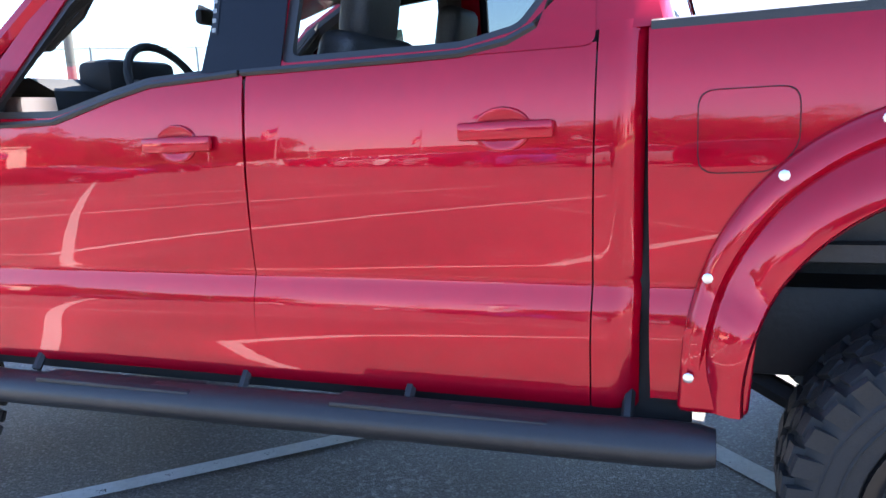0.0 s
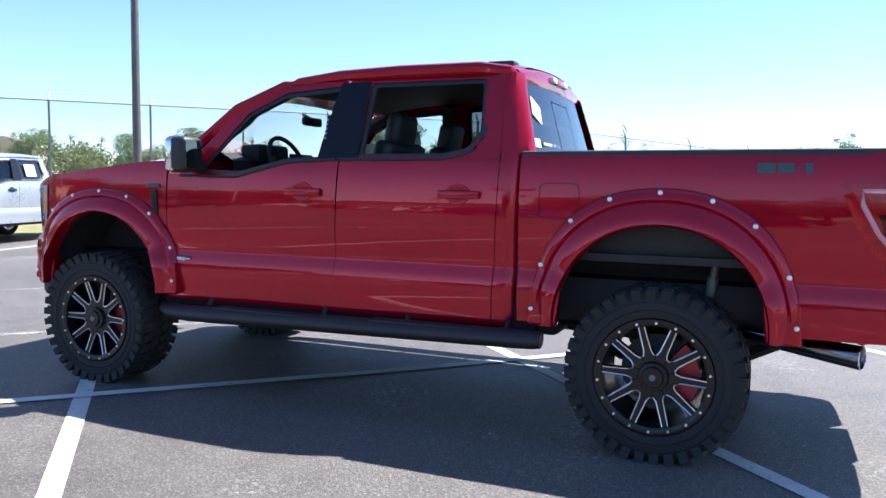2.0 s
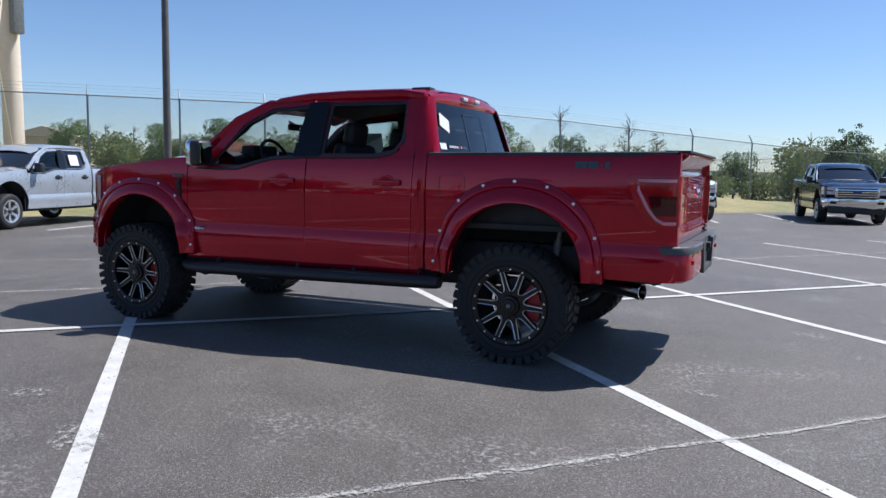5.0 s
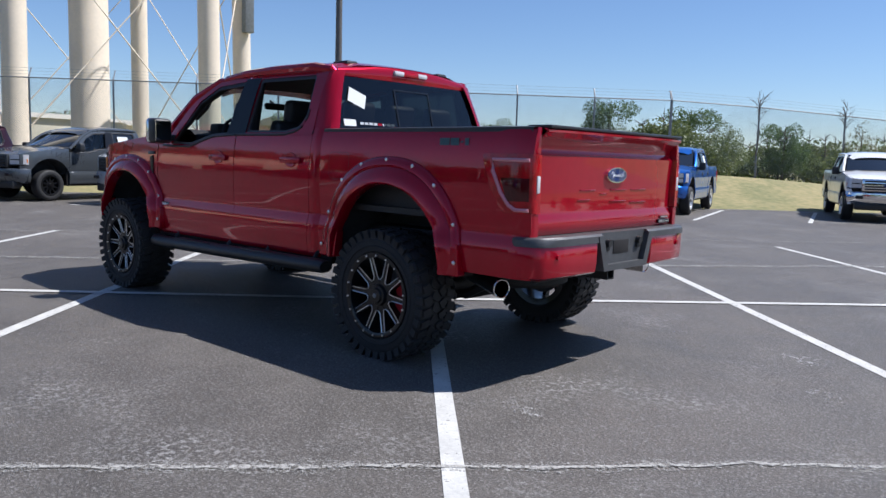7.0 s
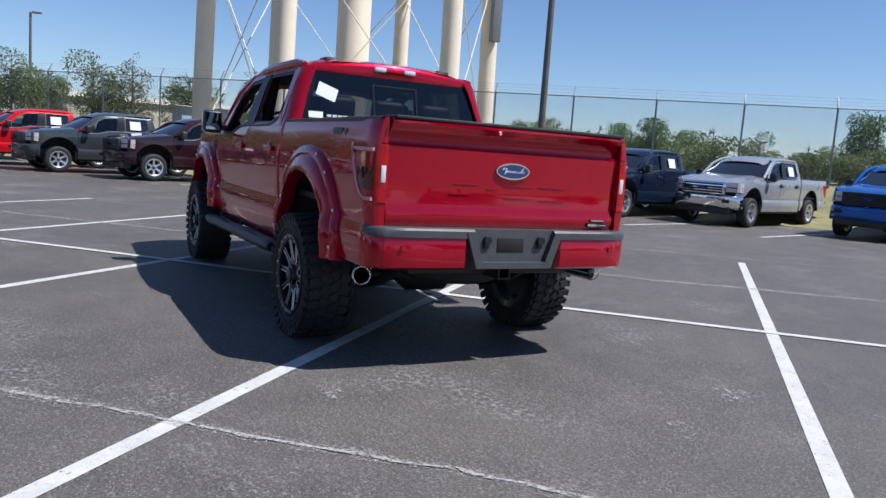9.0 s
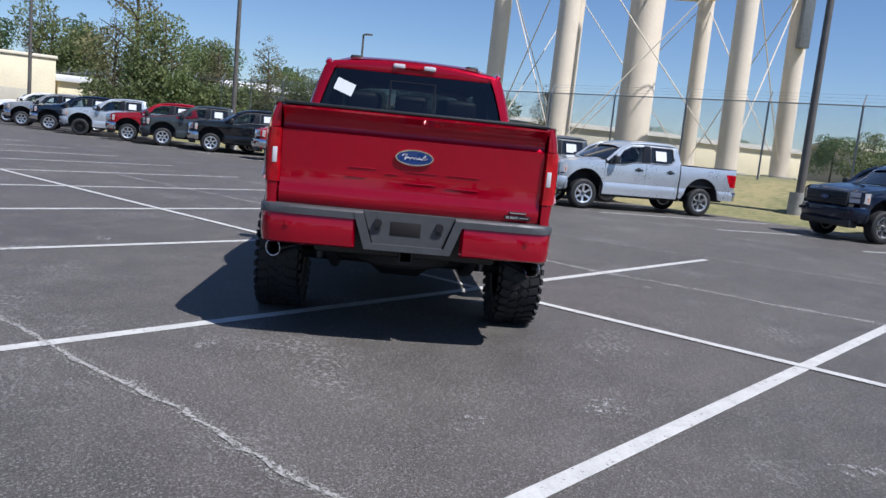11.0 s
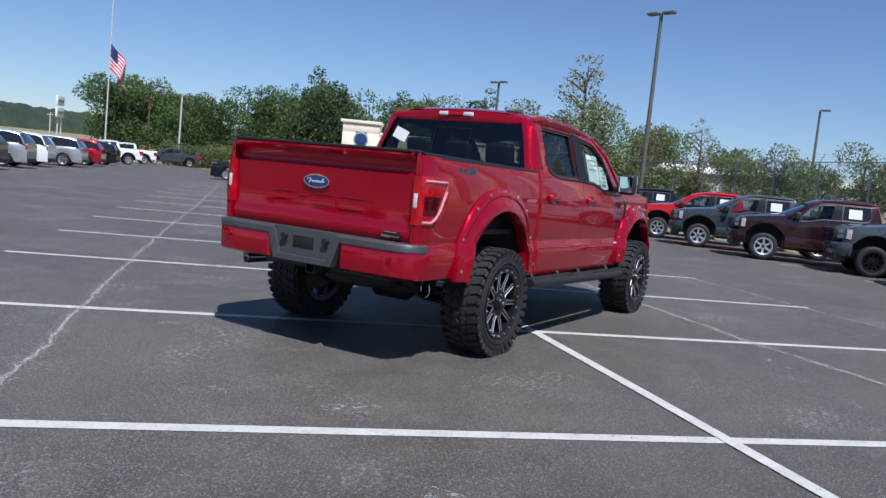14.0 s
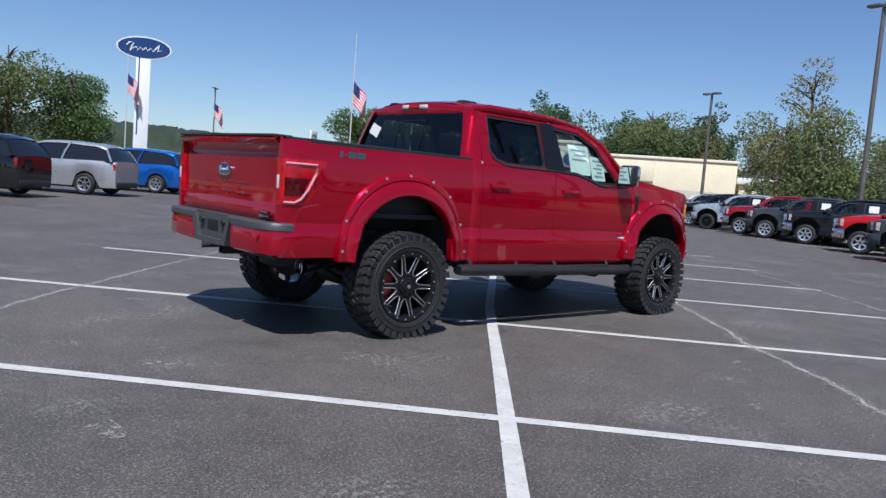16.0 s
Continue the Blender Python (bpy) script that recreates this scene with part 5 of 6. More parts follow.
        # price sheets inside the right front window
        for x0, x1, z0, z1 in ((-0.62, -0.30, 1.50, 1.80), (-0.86, -0.64, 1.455, 1.70)):
            bm = bmesh.new()
            fill(bm, [(x, side_y(z) - 0.032, z) for x, z in ((x0, z0), (x1, z0), (x1, z1), (x0, z1))])
            sh = P("price_sheet", bm, "paper_green", "pale green printed sheets")
            for i in range(5):
                zz = z0 + (z1 - z0) * (0.15 + 0.16 * i)
                bm = bmesh.new()
                fill(bm, [(x, side_y(z) - 0.030, z) for x, z in ((x0 + 0.04, zz), (x1 - 0.04 - 0.05 * (i % 2), zz), (x1 - 0.04 - 0.05 * (i % 2), zz + 0.02), (x0 + 0.04, zz + 0.02))])
                P("print_bar", bm, "ink", parent=sh)
    elif papers:
        bm = bmesh.new()
        fill(bm, [(x, -(side_y(z) + 0.012), z) for x, z in ((0.28, 1.60), (0.62, 1.60), (0.62, 1.86), (0.28, 1.86))])
        P("window_paper", bm, "paper", "white paper in the window")
    if not hero:
        bm = bmesh.new()
        box(bm, (-1.0, -0.7, 0.9), (1.0, 0.7, 1.45), 0.05)
        P("cabin_fill", bm, "interior")
    return T


hero = pickup("lifted crimson crew-cab pickup truck with bolted flares and knobby tyres", "red", pose(0, 0.025, 0), hero=True, chrome_front=False)

# ---- parked trucks along the fence ----
PAINTS = {}
for nm, c, f in (("silver", (0.50, 0.54, 0.58), 0.5), ("grey", (0.09, 0.10, 0.11), 0.5), ("maroon", (0.035, 0.012, 0.016), 0.4), ("slate", (0.055, 0.065, 0.07), 0.4), ("bright_red", (0.50, 0.008, 0.012), 0.1),
                 ("black", (0.010, 0.011, 0.013), 0.2), ("cherry", (0.33, 0.006, 0.016), 0.3), ("navy", (0.010, 0.018, 0.04), 0.3), ("white", (0.78, 0.78, 0.77), 0.0), ("blue", (0.012, 0.10, 0.40), 0.4),
                 ("warm_silver", (0.42, 0.43, 0.44), 0.5), ("stone", (0.32, 0.33, 0.34), 0.4)):
    PAINTS[nm] = paint(nm + "_paint", c, f, 0.3)


def park(x, y, colour, words, fancy=False, papers=True, chrome=True, turn=105.0):
    """A parked truck by the place of its left front wheel."""
    m = Matrix.Rotation(radians(turn), 4, "Z")
    off = m @ Vector((-1.846, -0.95, 0))
    return pickup(f"{words} crew-cab pickup truck parked by the fence", PAINTS[colour], Matrix.Translation((x - off.x, y - off.y, 0)) @ m, group="parked pickup trucks", wheel_fancy=fancy, papers=papers, chrome_front=chrome)


park(-12.0, 5.1, "silver", "pale silver", papers=True, chrome=False)
park(-14.75, 3.25, "grey", "dark grey black-wheeled", fancy=True, chrome=False)
park(-16.4, 0.4, "maroon", "very dark maroon", chrome=False)
park(-18.8, -2.0, "slate", "slate grey", chrome=False)
park(-21.8, -4.2, "bright_red", "bright red")
park(-25.1, -7.5, "black", "glossy black")
park(-26.6, -9.9, "slate", "slate grey", chrome=False)
park(-28.2, -11.9, "cherry", "cherry red")
park(-30.3, -14.8, "silver", "pale silver black-wheeled", fancy=True, chrome=False)
park(-32.6, -17.2, "navy", "navy blue")
park(-35.4, -19.8, "stone", "stone grey")
park(-39.5, -22.5, "white", "white")
park(-43.5, -24.5, "white", "white")
park(-9.0, 11.5, "navy", "dark navy blue", chrome=False)
park(-7.0, 14.1, "warm_silver", "warm silver")
park(-3.7, 16.1, "blue", "bright blue", chrome=False)
park(1.2, 19.6, "white", "white", turn=112)
park(6.15, 21.4, "navy", "dark navy blue", turn=99)
park(9.5, 27.5, "navy", "dark navy blue", turn=112)

# ---- cars and sport utility cars on the far sides of the lot ----
SHAPES = {
    "suv": dict(L=4.75, z0=0.28, belt=((-2.35, 0.80), (-2.25, 0.95), (-1.2, 1.08), (0.0, 1.10), (1.6, 1.14), (2.3, 1.12)), top=((-1.15, 1.12), (-0.45, 1.62), (0.2, 1.72), (1.2, 1.70), (2.0, 1.58), (2.28, 1.14)), wb=1.38, r=0.36),
    "sedan": dict(L=4.5, z0=0.22, belt=((-2.25, 0.62), (-2.1, 0.76), (-1.2, 0.92), (0.0, 0.96), (1.3, 1.02), (2.2, 0.98)), top=((-1.1, 0.94), (-0.35, 1.36), (0.2, 1.44), (0.9, 1.40), (1.75, 1.04)), wb=1.34, r=0.33),
    "coupe": dict(L=4.7, z0=0.20, belt=((-2.35, 0.66), (-2.2, 0.80), (-1.0, 0.94), (0.0, 0.96), (1.3, 1.04), (2.3, 1.02)), top=((-0.7, 0.95), (0.0, 1.30), (0.5, 1.37), (1.1, 1.32), (1.95, 1.05)), wb=1.36, r=0.35),
}


def car(kind, colour, words, m, group):
    """A car facing -x: lower body with wheel arches, glass house, roof, lamps, wheels."""
    S = SHAPES[kind]
    T = thing("sport_utility_car" if kind == "suv" else "car", f"{words} parked in a row", "suv" if kind == "suv" else "car", group, m)
    body = PAINTS[colour]
    h = S["L"] / 2
    hw = 0.93 if kind == "suv" else 0.90
    nose = lambda x: 1 - 0.16 * max(0, (abs(x) - h + 0.55) / 0.55) ** 2
    n = 40
    for s in (-1, 1):
        bm = bmesh.new()
        rows = []
        for i in range(n + 1):
            x = -h + 2 * h * i / n
            zl = max(S["z0"], *(S["r"] + math.sqrt(max(0, (S["r"] + 0.06) ** 2 - (x - c) ** 2)) if abs(x - c) < S["r"] + 0.06 else 0 for c in (-S["wb"], S["wb"])))
            zb = curve_at(S["belt"], x)
            w = hw * nose(x)
            rows.append([(x, s * w * f, zl + (zb - zl) * u) for u, f in ((0, 0.95), (0.25, 0.99), (0.5, 1.0), (0.72, 1.0), (0.9, 0.98), (1.0, 0.94))])
        grid(bm, rows)
        rim_edges(bm, (0, -s * 0.08, 0))
        part("body_side", bm, body, T)
        bm = bmesh.new()
        box(bm, (h - 0.12, s * 0.68 - 0.13, curve_at(S["belt"], h) - 0.26), (h - 0.005, s * 0.68 + 0.10, curve_at(S["belt"], h) - 0.05), 0.02)
        part("tail_lamp", bm, "lamp_red", T)
        bm = bmesh.new()
        box(bm, (-h + 0.03, s * 0.62 - 0.14, curve_at(S["belt"], -h) - 0.16), (-h + 0.2, s * 0.62 + 0.14, curve_at(S["belt"], -h) - 0.02), 0.02)
        part("headlamp", bm, "lamp_white", T)
        bm = bmesh.new()
        x0 = S["top"][0][0] + 0.35
        box(bm, (x0, s * (hw + 0.08) - 0.08, S["belt"][3][1] - 0.02), (x0 + 0.14, s * (hw + 0.08) + 0.08, S["belt"][3][1] + 0.13), 0.03)
        part("door_mirror", bm, body, T)
    # hood, deck, ends
    bm = bmesh.new()
    rows = []
    for i in range(n + 1):
        x = -h + 2 * h * i / n
        zb, w = curve_at(S["belt"], x), hw * nose(x) * 0.94
        rows.append([(x, f * w, zb + 0.045 * (1 - f * f)) for f in [k / 5 - 1 for k in range(11)]])
    rows = [[(-h, f * hw * 0.70, S["z0"] + 0.05) for f in [k / 5 - 1 for k in range(11)]]] + rows + [[(h, f * hw * 0.72, S["z0"] + 0.08) for f in [k / 5 - 1 for k in range(11)]]]
    grid(bm, rows)
    part("upper_body", bm, body, T)
    bm = bmesh.new()
    x0, x1 = S["top"][0][0], S["top"][-1][0]
    rows = []
    for i in range(25):
        x = x0 + (x1 - x0) * i / 24
        zt, zb = smooth_at(S["top"], x), curve_at(S["belt"], x)
        zt = max(zt, zb + 0.01)
        u = min(1, (zt - zb) / 0.5)
        wb, wt = hw * 0.93, hw * (0.93 - 0.22 * u)
        rows.append([(x, -wb, zb - 0.02), (x, -wt, zt - 0.06 * u), (x, -wt * 0.85, zt - 0.02 * u), (x, 0, zt + 0.01), (x, wt * 0.85, zt - 0.02 * u), (x, wt, zt - 0.06 * u), (x, wb, zb - 0.02)])
    grid(bm, rows)
    part("glass_house", bm, "glass_dark", T, "dark tinted glass")
    bm = bmesh.new()
    rx0, rx1 = S["top"][1][0], S["top"][-2][0]
    rows = []
    for i in range(13):
        x = rx0 + (rx1 - rx0) * i / 12
        zt = smooth_at(S["top"], x)
        wt = hw * 0.72
        rows.append([(x, -wt - 0.03, zt - 0.085), (x, -wt, zt - 0.03), (x, -wt * 0.8, zt + 0.0), (x, 0, zt + 0.03), (x, wt * 0.8, zt + 0.0), (x, wt, zt - 0.03), (x, wt + 0.03, zt - 0.085)])
    grid(bm, rows)
    part("roof", bm, body, T)
    for s in (-1, 1):
        for xa, xb in ((x0 + 0.02, rx0), (x1 - 0.02, rx1), ((x0 + x1) / 2, (rx0 + rx1) / 2 - 0.02)):
            bm = bmesh.new()
            za, zb = curve_at(S["belt"], xa), smooth_at(S["top"], xb) - 0.05
            tube(bm, [(xa, s * hw * 0.935, za), ((xa + xb) / 2, s * hw * 0.85, (za + zb) / 2 + 0.03), (xb, s * hw * 0.74, zb)], 0.035 if abs(xa - xb) > 0.1 else 0.03, 6)
            part("pillar", bm, body if abs(xa - xb) > 0.1 else "black_trim", T)
    bm = bmesh.new()
    box(bm, (-h + 0.3, -hw * 0.85, S["z0"] - 0.06), (h - 0.25, hw * 0.85, S["z0"] + 0.35), 0.05)
    part("underbody", bm, "chassis", T)
    bm = bmesh.new()
    box(bm, (-h - 0.01, -0.55, S["z0"] + 0.12), (-h + 0.08, 0.55, S["z0"] + 0.34), 0.03)
    part("grille", bm, "black_trim", T)
    bm = bmesh.new()
    box(bm, (h - 0.14, -0.70, S["z0"] + 0.02), (h + 0.04, 0.70, S["z0"] + 0.20), 0.04)
    part("rear_bumper", bm, "black_trim" if kind == "suv" else body, T)
    for c in (-S["wb"], S["wb"]):
        for s in (-1, 1):
            mm = Matrix.Translation((c, s * (hw - 0.12), S["r"])) @ Matrix.Rotation(0 if s < 0 else math.pi, 4, "Z")
            add_wheel(T, "car%.2f" % S["r"], mm, near=False, r_tyre=S["r"], r_rim=S["r"] * 0.66, width=0.22, fancy=False)
    return T


def at(x, y, heading):
    """Pose on the ground for a car facing the heading, in degrees from +x."""
    return Matrix.Translation((x, y, 0)) @ Matrix.Rotation(radians(heading + 180), 4, "Z")


G1, G2 = "row of parked sport utility cars", "row of cars before the building"
NW = -46
car("suv", "black", "black boxy sport utility car", at(1.9, -19.4, NW), G1)
car("suv", "warm_silver", "silver sport utility car", at(-1.6, -22.3, NW), G1)
for x, y, c in ((-5.4, -26.2, "blue"), (-8.6, -29.6, "navy"), (-11.9, -33.0, "warm_silver"), (-15.0, -36.4, "white"), (-19.0, -39.5, "warm_silver"), (-23.4, -44.0, "cherry"), (-27.8, -48.5, "black")):
    car("suv", c, c.replace("_", " ") + " sport utility car", at(x, y, NW), G1)
for x, y, c in ((-34, -55, "white"), (-41, -62, "white"), (-50, -66, "slate")):
    pickup(c + " crew-cab pickup truck at the lot's far edge", PAINTS[c], at(x, y, -30), group="far pickup trucks")
car("sedan", "black", "glossy black four-door car", at(-17.8, -16.1, -15), G2)
car("coupe", "bright_red", "bright red low coupe", at(-25.6, -24.0, -25), G2)
car("coupe", "cherry", "orange-red low coupe", at(-27.2, -26.6, -25), G2)
car("coupe", "blue", "blue low coupe", at(-28.6, -29.0, -25), G2)
car("coupe", "black", "black low coupe", at(-28.8, -32.6, 130), G2)
car("suv", "white", "white sport utility car", at(-36.0, -34.0, -20), G2)
car("suv", "black", "black sport utility car", at(-38.0, -25.8, -20), G2)

bm = bmesh.new()
rows = [[(x, y, z) for x, y in ((-49, -84), (-57, -67), (-66, -50))] for z in (0.0, 0.45)]
rows.append([(x - 0.35, y - 0.15, 0.45) for x, y in ((-49, -84), (-57, -67), (-66, -50))])
rows.append([(x - 0.35, y - 0.15, 0.0) for x, y in ((-49, -84), (-57, -67), (-66, -50))])
grid(bm, rows)
tagged(part("kerb", bm, "concrete"), "pale concrete kerb at the lot's far edge", "kerb", kind="structure")

# ---- fence ----
F0 = Vector((-12.5, 20.0, 0))


def fence_run(a, b, gap=3.05):
    """Chain-link fence with posts, top rail, three barbed strands and diagonal wires."""
    a, b = Vector(a), Vector(b)
    length = (b - a).length
    d = (b - a).normalized()
    out = d.cross(Vector((0, 0, 1)))
    T = thing("chain_link_fence", "tall grey chain-link fence topped with barbed wire", "fence")
    n = round(length / gap)
    hgt = 2.75
    zs = [bank_height(a.lerp(b, i / n)) for i in range(n + 1)]
    bm = bmesh.new()
    tube(bm, [(0, 0, -0.1), (0, 0, hgt), tuple(out * -0.0 + Vector((0, 0, hgt + 0.02))), tuple(d * 0 - out * 0.22 + Vector((0, 0, hgt + 0.38)))], [0.036, 0.036, 0.03, 0.022], 7)
    post = part("fence_post", bm, "galv", T)
    for i in range(n + 1):
        p = a.lerp(b, i / n)
        p.z = zs[i]
        if i == 0:
            post.location = p
        else:
            share(post, Matrix.Translation(p))
    bm = bmesh.new()
    tube(bm, [tuple(a.lerp(b, i / n) + Vector((0, 0, zs[i] + hgt))) for i in range(n + 1)], 0.024, 6)
    part("top_rail", bm, "galv", T)
    for k in range(3):
        bm = bmesh.new()
        tube(bm, [tuple(a.lerp(b, i / n) - out * (0.07 + 0.07 * k) + Vector((0, 0, zs[i] + hgt + 0.13 + 0.12 * k))) for i in range(n + 1)], 0.004, 3)
        part("barbed_strand", bm, "galv", T)
    vs, fs = [], []
    step, w = 0.085, 0.0042
    m = int(length / step)
    for i in range(-int(hgt / step), m + 1):
        for sg in (-1, 1):
            s0 = i * step
            pts = []
            for zz in (0.05, hgt):
                s = s0 + (zz if sg > 0 else hgt - zz)
                pts.append((s, zz))
            (sa, za), (sb, zb) = pts
            lo, hi = min(sa, sb), max(sa, sb)
            if lo < 0 or hi > length:
                continue
            k = len(vs)
            for s, zz in pts:
                p = a + d * s
                g = bank_height(p)
                vs += [tuple(p - d * w + Vector((0, 0, g + zz))), tuple(p + d * w + Vector((0, 0, g + zz)))]
            fs.append((k, k + 1, k + 3, k + 2))
    me = bpy.data.meshes.new("wire_fabric")
    me.from_pydata(vs, [], fs)
    me.materials.append(M["galv"])
    o = new("wire_fabric", me)
    o.parent = T
    tagged(o, kind="stuff")


fence_run(F0 - U * 76.5, F0 + U * 5.86)
fence_run(F0 + U * 5.9, F0 + U * 34.4, 3.57)
fence_run(F0 + U * 34.6, F0 + U * 34.6 + V * 45)


def climbing_vine(p, seed):
    """A bare vine up a fence post, with twigs splayed at the top."""
    r = random.Random(seed)
    T = thing("climbing_vine", "bare twiggy vine climbing a fence post", "vine", m=Matrix.Translation((p.x, p.y, bank_height(p))))
    bm = bmesh.new()
    tube(bm, [(0.05 * math.cos(k * 1.3), 0.05 * math.sin(k * 1.3), 0.35 * k - 0.1) for k in range(10)], [0.022 - 0.0012 * k for k in range(10)], 6)
    stem = part("stem", bm, "bark", T)
    for k in range(26):
        bm = bmesh.new()
        z = r.uniform(2.2, 3.1) if k > 5 else r.uniform(0.8, 2.2)
        a, l = r.random() * math.tau, r.uniform(0.25, 0.75)
        e = Vector((math.cos(a) * l * 0.7, math.sin(a) * l * 0.7, l * r.uniform(0.2, 0.9)))
        tube(bm, [(0, 0, z), tuple(Vector((0, 0, z)) + e * 0.5 + Vector((0, 0, 0.06))), tuple(Vector((0, 0, z)) + e)], [0.010, 0.007, 0.003], 4)
        tube(bm, [tuple(Vector((0, 0, z)) + e * 0.5 + Vector((0, 0, 0.06))), tuple(Vector((0, 0, z)) + e * 0.8 + Vector((r.uniform(-0.2, 0.2), r.uniform(-0.2, 0.2), 0.15)))], [0.006, 0.003], 4)
        part("twig", bm, "bark", T)


climbing_vine(F0 + U * 9.47, 3)
climbing_vine(F0 + U * 13.04, 8)

# ---- water tower legs ----
TC = Vector((-37.84, 14.35, 0))
tower = thing("water_tower", "cream painted steel water tower legs with braces", "water tower", m=Matrix.Translation((TC.x, TC.y, 1.0)))
bm = bmesh.new()
tube(bm, [(0, 0, -0.3), (0, 0, 0.4), (0, 0, 30)], [1.15, 1.0, 1.0], 28)
part("riser", bm, "tower", tower)
foot = [Vector((8.65 * math.cos(a), 8.65 * math.sin(a), 0)) for a in [-1.816 + math.pi / 3 * k for k in range(6)]]
for k in range(6):
    p = foot[k]
    bm = bmesh.new()
    tube(bm, [tuple(p + Vector((0, 0, -0.3))), tuple(p * 0.98 + Vector((0, 0, 11.4))), tuple(p * 0.95 + Vector((0, 0, 30)))], 0.53, 20)
    part("tower_leg", bm, "tower", tower)
    bm = bmesh.new()
    tube(bm, [tuple(p + Vector((0, 0, -0.2))), tuple(p + Vector((0, 0, 0.25)))], 1.0, 16)
    part("leg_footing", bm, "concrete", tower)
    q = foot[(k + 1) % 6]
    bm = bmesh.new()
    tube(bm, [tuple(p * 0.98 + Vector((0, 0, 11.4))), tuple(q * 0.98 + Vector((0, 0, 11.4)))], 0.17, 8)
    part("tower_girder", bm, "tower", tower)
    for u, v in ((p, q), (q, p)):
        bm = bmesh.new()
        tube(bm, [tuple(u + Vector((0, 0, 0.5))), tuple(v * 0.98 + Vector((0, 0, 11.2)))], 0.035, 6)
        part("brace_rod", bm, "tower", tower)
        bm = bmesh.new()
        tube(bm, [tuple(u * 0.98 + Vector((0, 0, 11.6))), tuple(v * 0.96 + Vector((0, 0, 17)))], 0.035, 6)
        part("brace_rod", bm, "tower", tower)
    bm = bmesh.new()
    tube(bm, [tuple(p * 0.98 + Vector((0, 0, 11.4))), (0, 0, 11.4)], 0.06, 6)
    part("spoke_rod", bm, "tower", tower)
bm = bmesh.new()
L5 = foot[3] * 0.98
box(bm, (L5.x + 0.58, L5.y - 0.3, 7.5), (L5.x + 1.0, L5.y + 0.3, 14.5), 0.03)
part("cable_ladder", bm, "galv", tower)

# ---- lamp posts, flags, sign ----


def lamp_post(x, y, h, heads, mat="pole", turn=0.0):
    T = thing("lamp_post", "tall bronze metal parking lot lamp post" if mat == "pole" else "tall pale metal lamp post", "lamp post", m=Matrix.Translation((x, y, bank_height((x, y)))) @ Matrix.Rotation(radians(turn), 4, "Z"))
    bm = bmesh.new()
    tube(bm, [(0, 0, -0.1), (0, 0, 0.6)], [0.30, 0.28], 16)
    part("concrete_base", bm, "concrete", T)
    bm = bmesh.new()
    tube(bm, [(0, 0, 0.55), (0, 0, h * 0.5), (0, 0, h)], [0.125, 0.105, 0.085], 12)
    part("post", bm, mat, T)
    for k in range(heads):
        bm = bmesh.new()
        s = 1 if k == 0 else -1
        box(bm, (min(s * 0.12, s * 0.75), -0.17, h - 0.06), (max(s * 0.12, s * 0.75), 0.17, h + 0.07), 0.03)
        tube(bm, [(0, 0, h), (s * 0.2, 0, h + 0.01)], 0.04, 6)
        part("lamp_head", bm, mat, T)


lamp_post(-14.6, 12.45, 12.5, 2, turn=40)
lamp_post(-31.0, -7.8, 10.6, 2, turn=75)
lamp_post(-43.5, -23.0, 8.9, 2, turn=75)
lamp_post(-58.5, -2.9, 8.3, 1, turn=75)
lamp_post(7.2, 27.5, 5.2, 1, turn=30)
lamp_post(-56.0, -72.0, 8.5, 1, "pole_pale")
lamp_post(-33.5, -81.0, 10.2, 2, turn=50)


def flag_pole(x, y, h, top, size, words):
    T = thing("flag_pole", words, "flag pole", m=Matrix.Translation((x, y, 0)) @ Matrix.Rotation(radians(320), 4, "Z"))
    bm = bmesh.new()
    tube(bm, [(0, 0, -0.1), (0, 0, h)], [size * 0.035, size * 0.018], 8)
    part("pole_shaft", bm, "pole_pale", T)
    L, Hh = size * 1.5, size

    def pt(u, v):
        return (-L * u * 0.45 + 0.10 * size * math.sin(u * 7 + v * 2) * u - 0.05, 0.16 * size * math.sin(u * 9 + v * 3) * (0.3 + u), top - Hh * v - 0.55 * L * u * (0.8 + 0.2 * u))
    stripes = 13
    for c in range(2):
        bm = bmesh.new()
        for k in range(stripes):
            if k % 2 == c:
                u0 = 0.4 if k < 7 else 0
                rows = [[pt(u0 + (1 - u0) * i / 12, v) for i in range(13)] for v in (k / stripes, (k + 1) / stripes)]
                grid(bm, rows)
        part("flag_stripes", bm, "flag_red" if c == 0 else "flag_white", T)
    bm = bmesh.new()
    grid(bm, [[pt(0.4 * i / 6, v * 7 / 13 / 4) for i in range(7)] for v in range(5)])
    part("flag_canton", bm, "flag_blue", T)
    return T


flag_pole(-60.5, -92.5, 22.5, 15.5, 3.4, "tall pale pole with a striped flag at half height")
flag_pole(-18.4, -66.0, 10.6, 8.9, 1.6, "bronze pole with a small striped flag")
flag_pole(-33.2, -80.5, 9.6, 8.6, 1.7, "pole with a small striped flag beside a lamp")

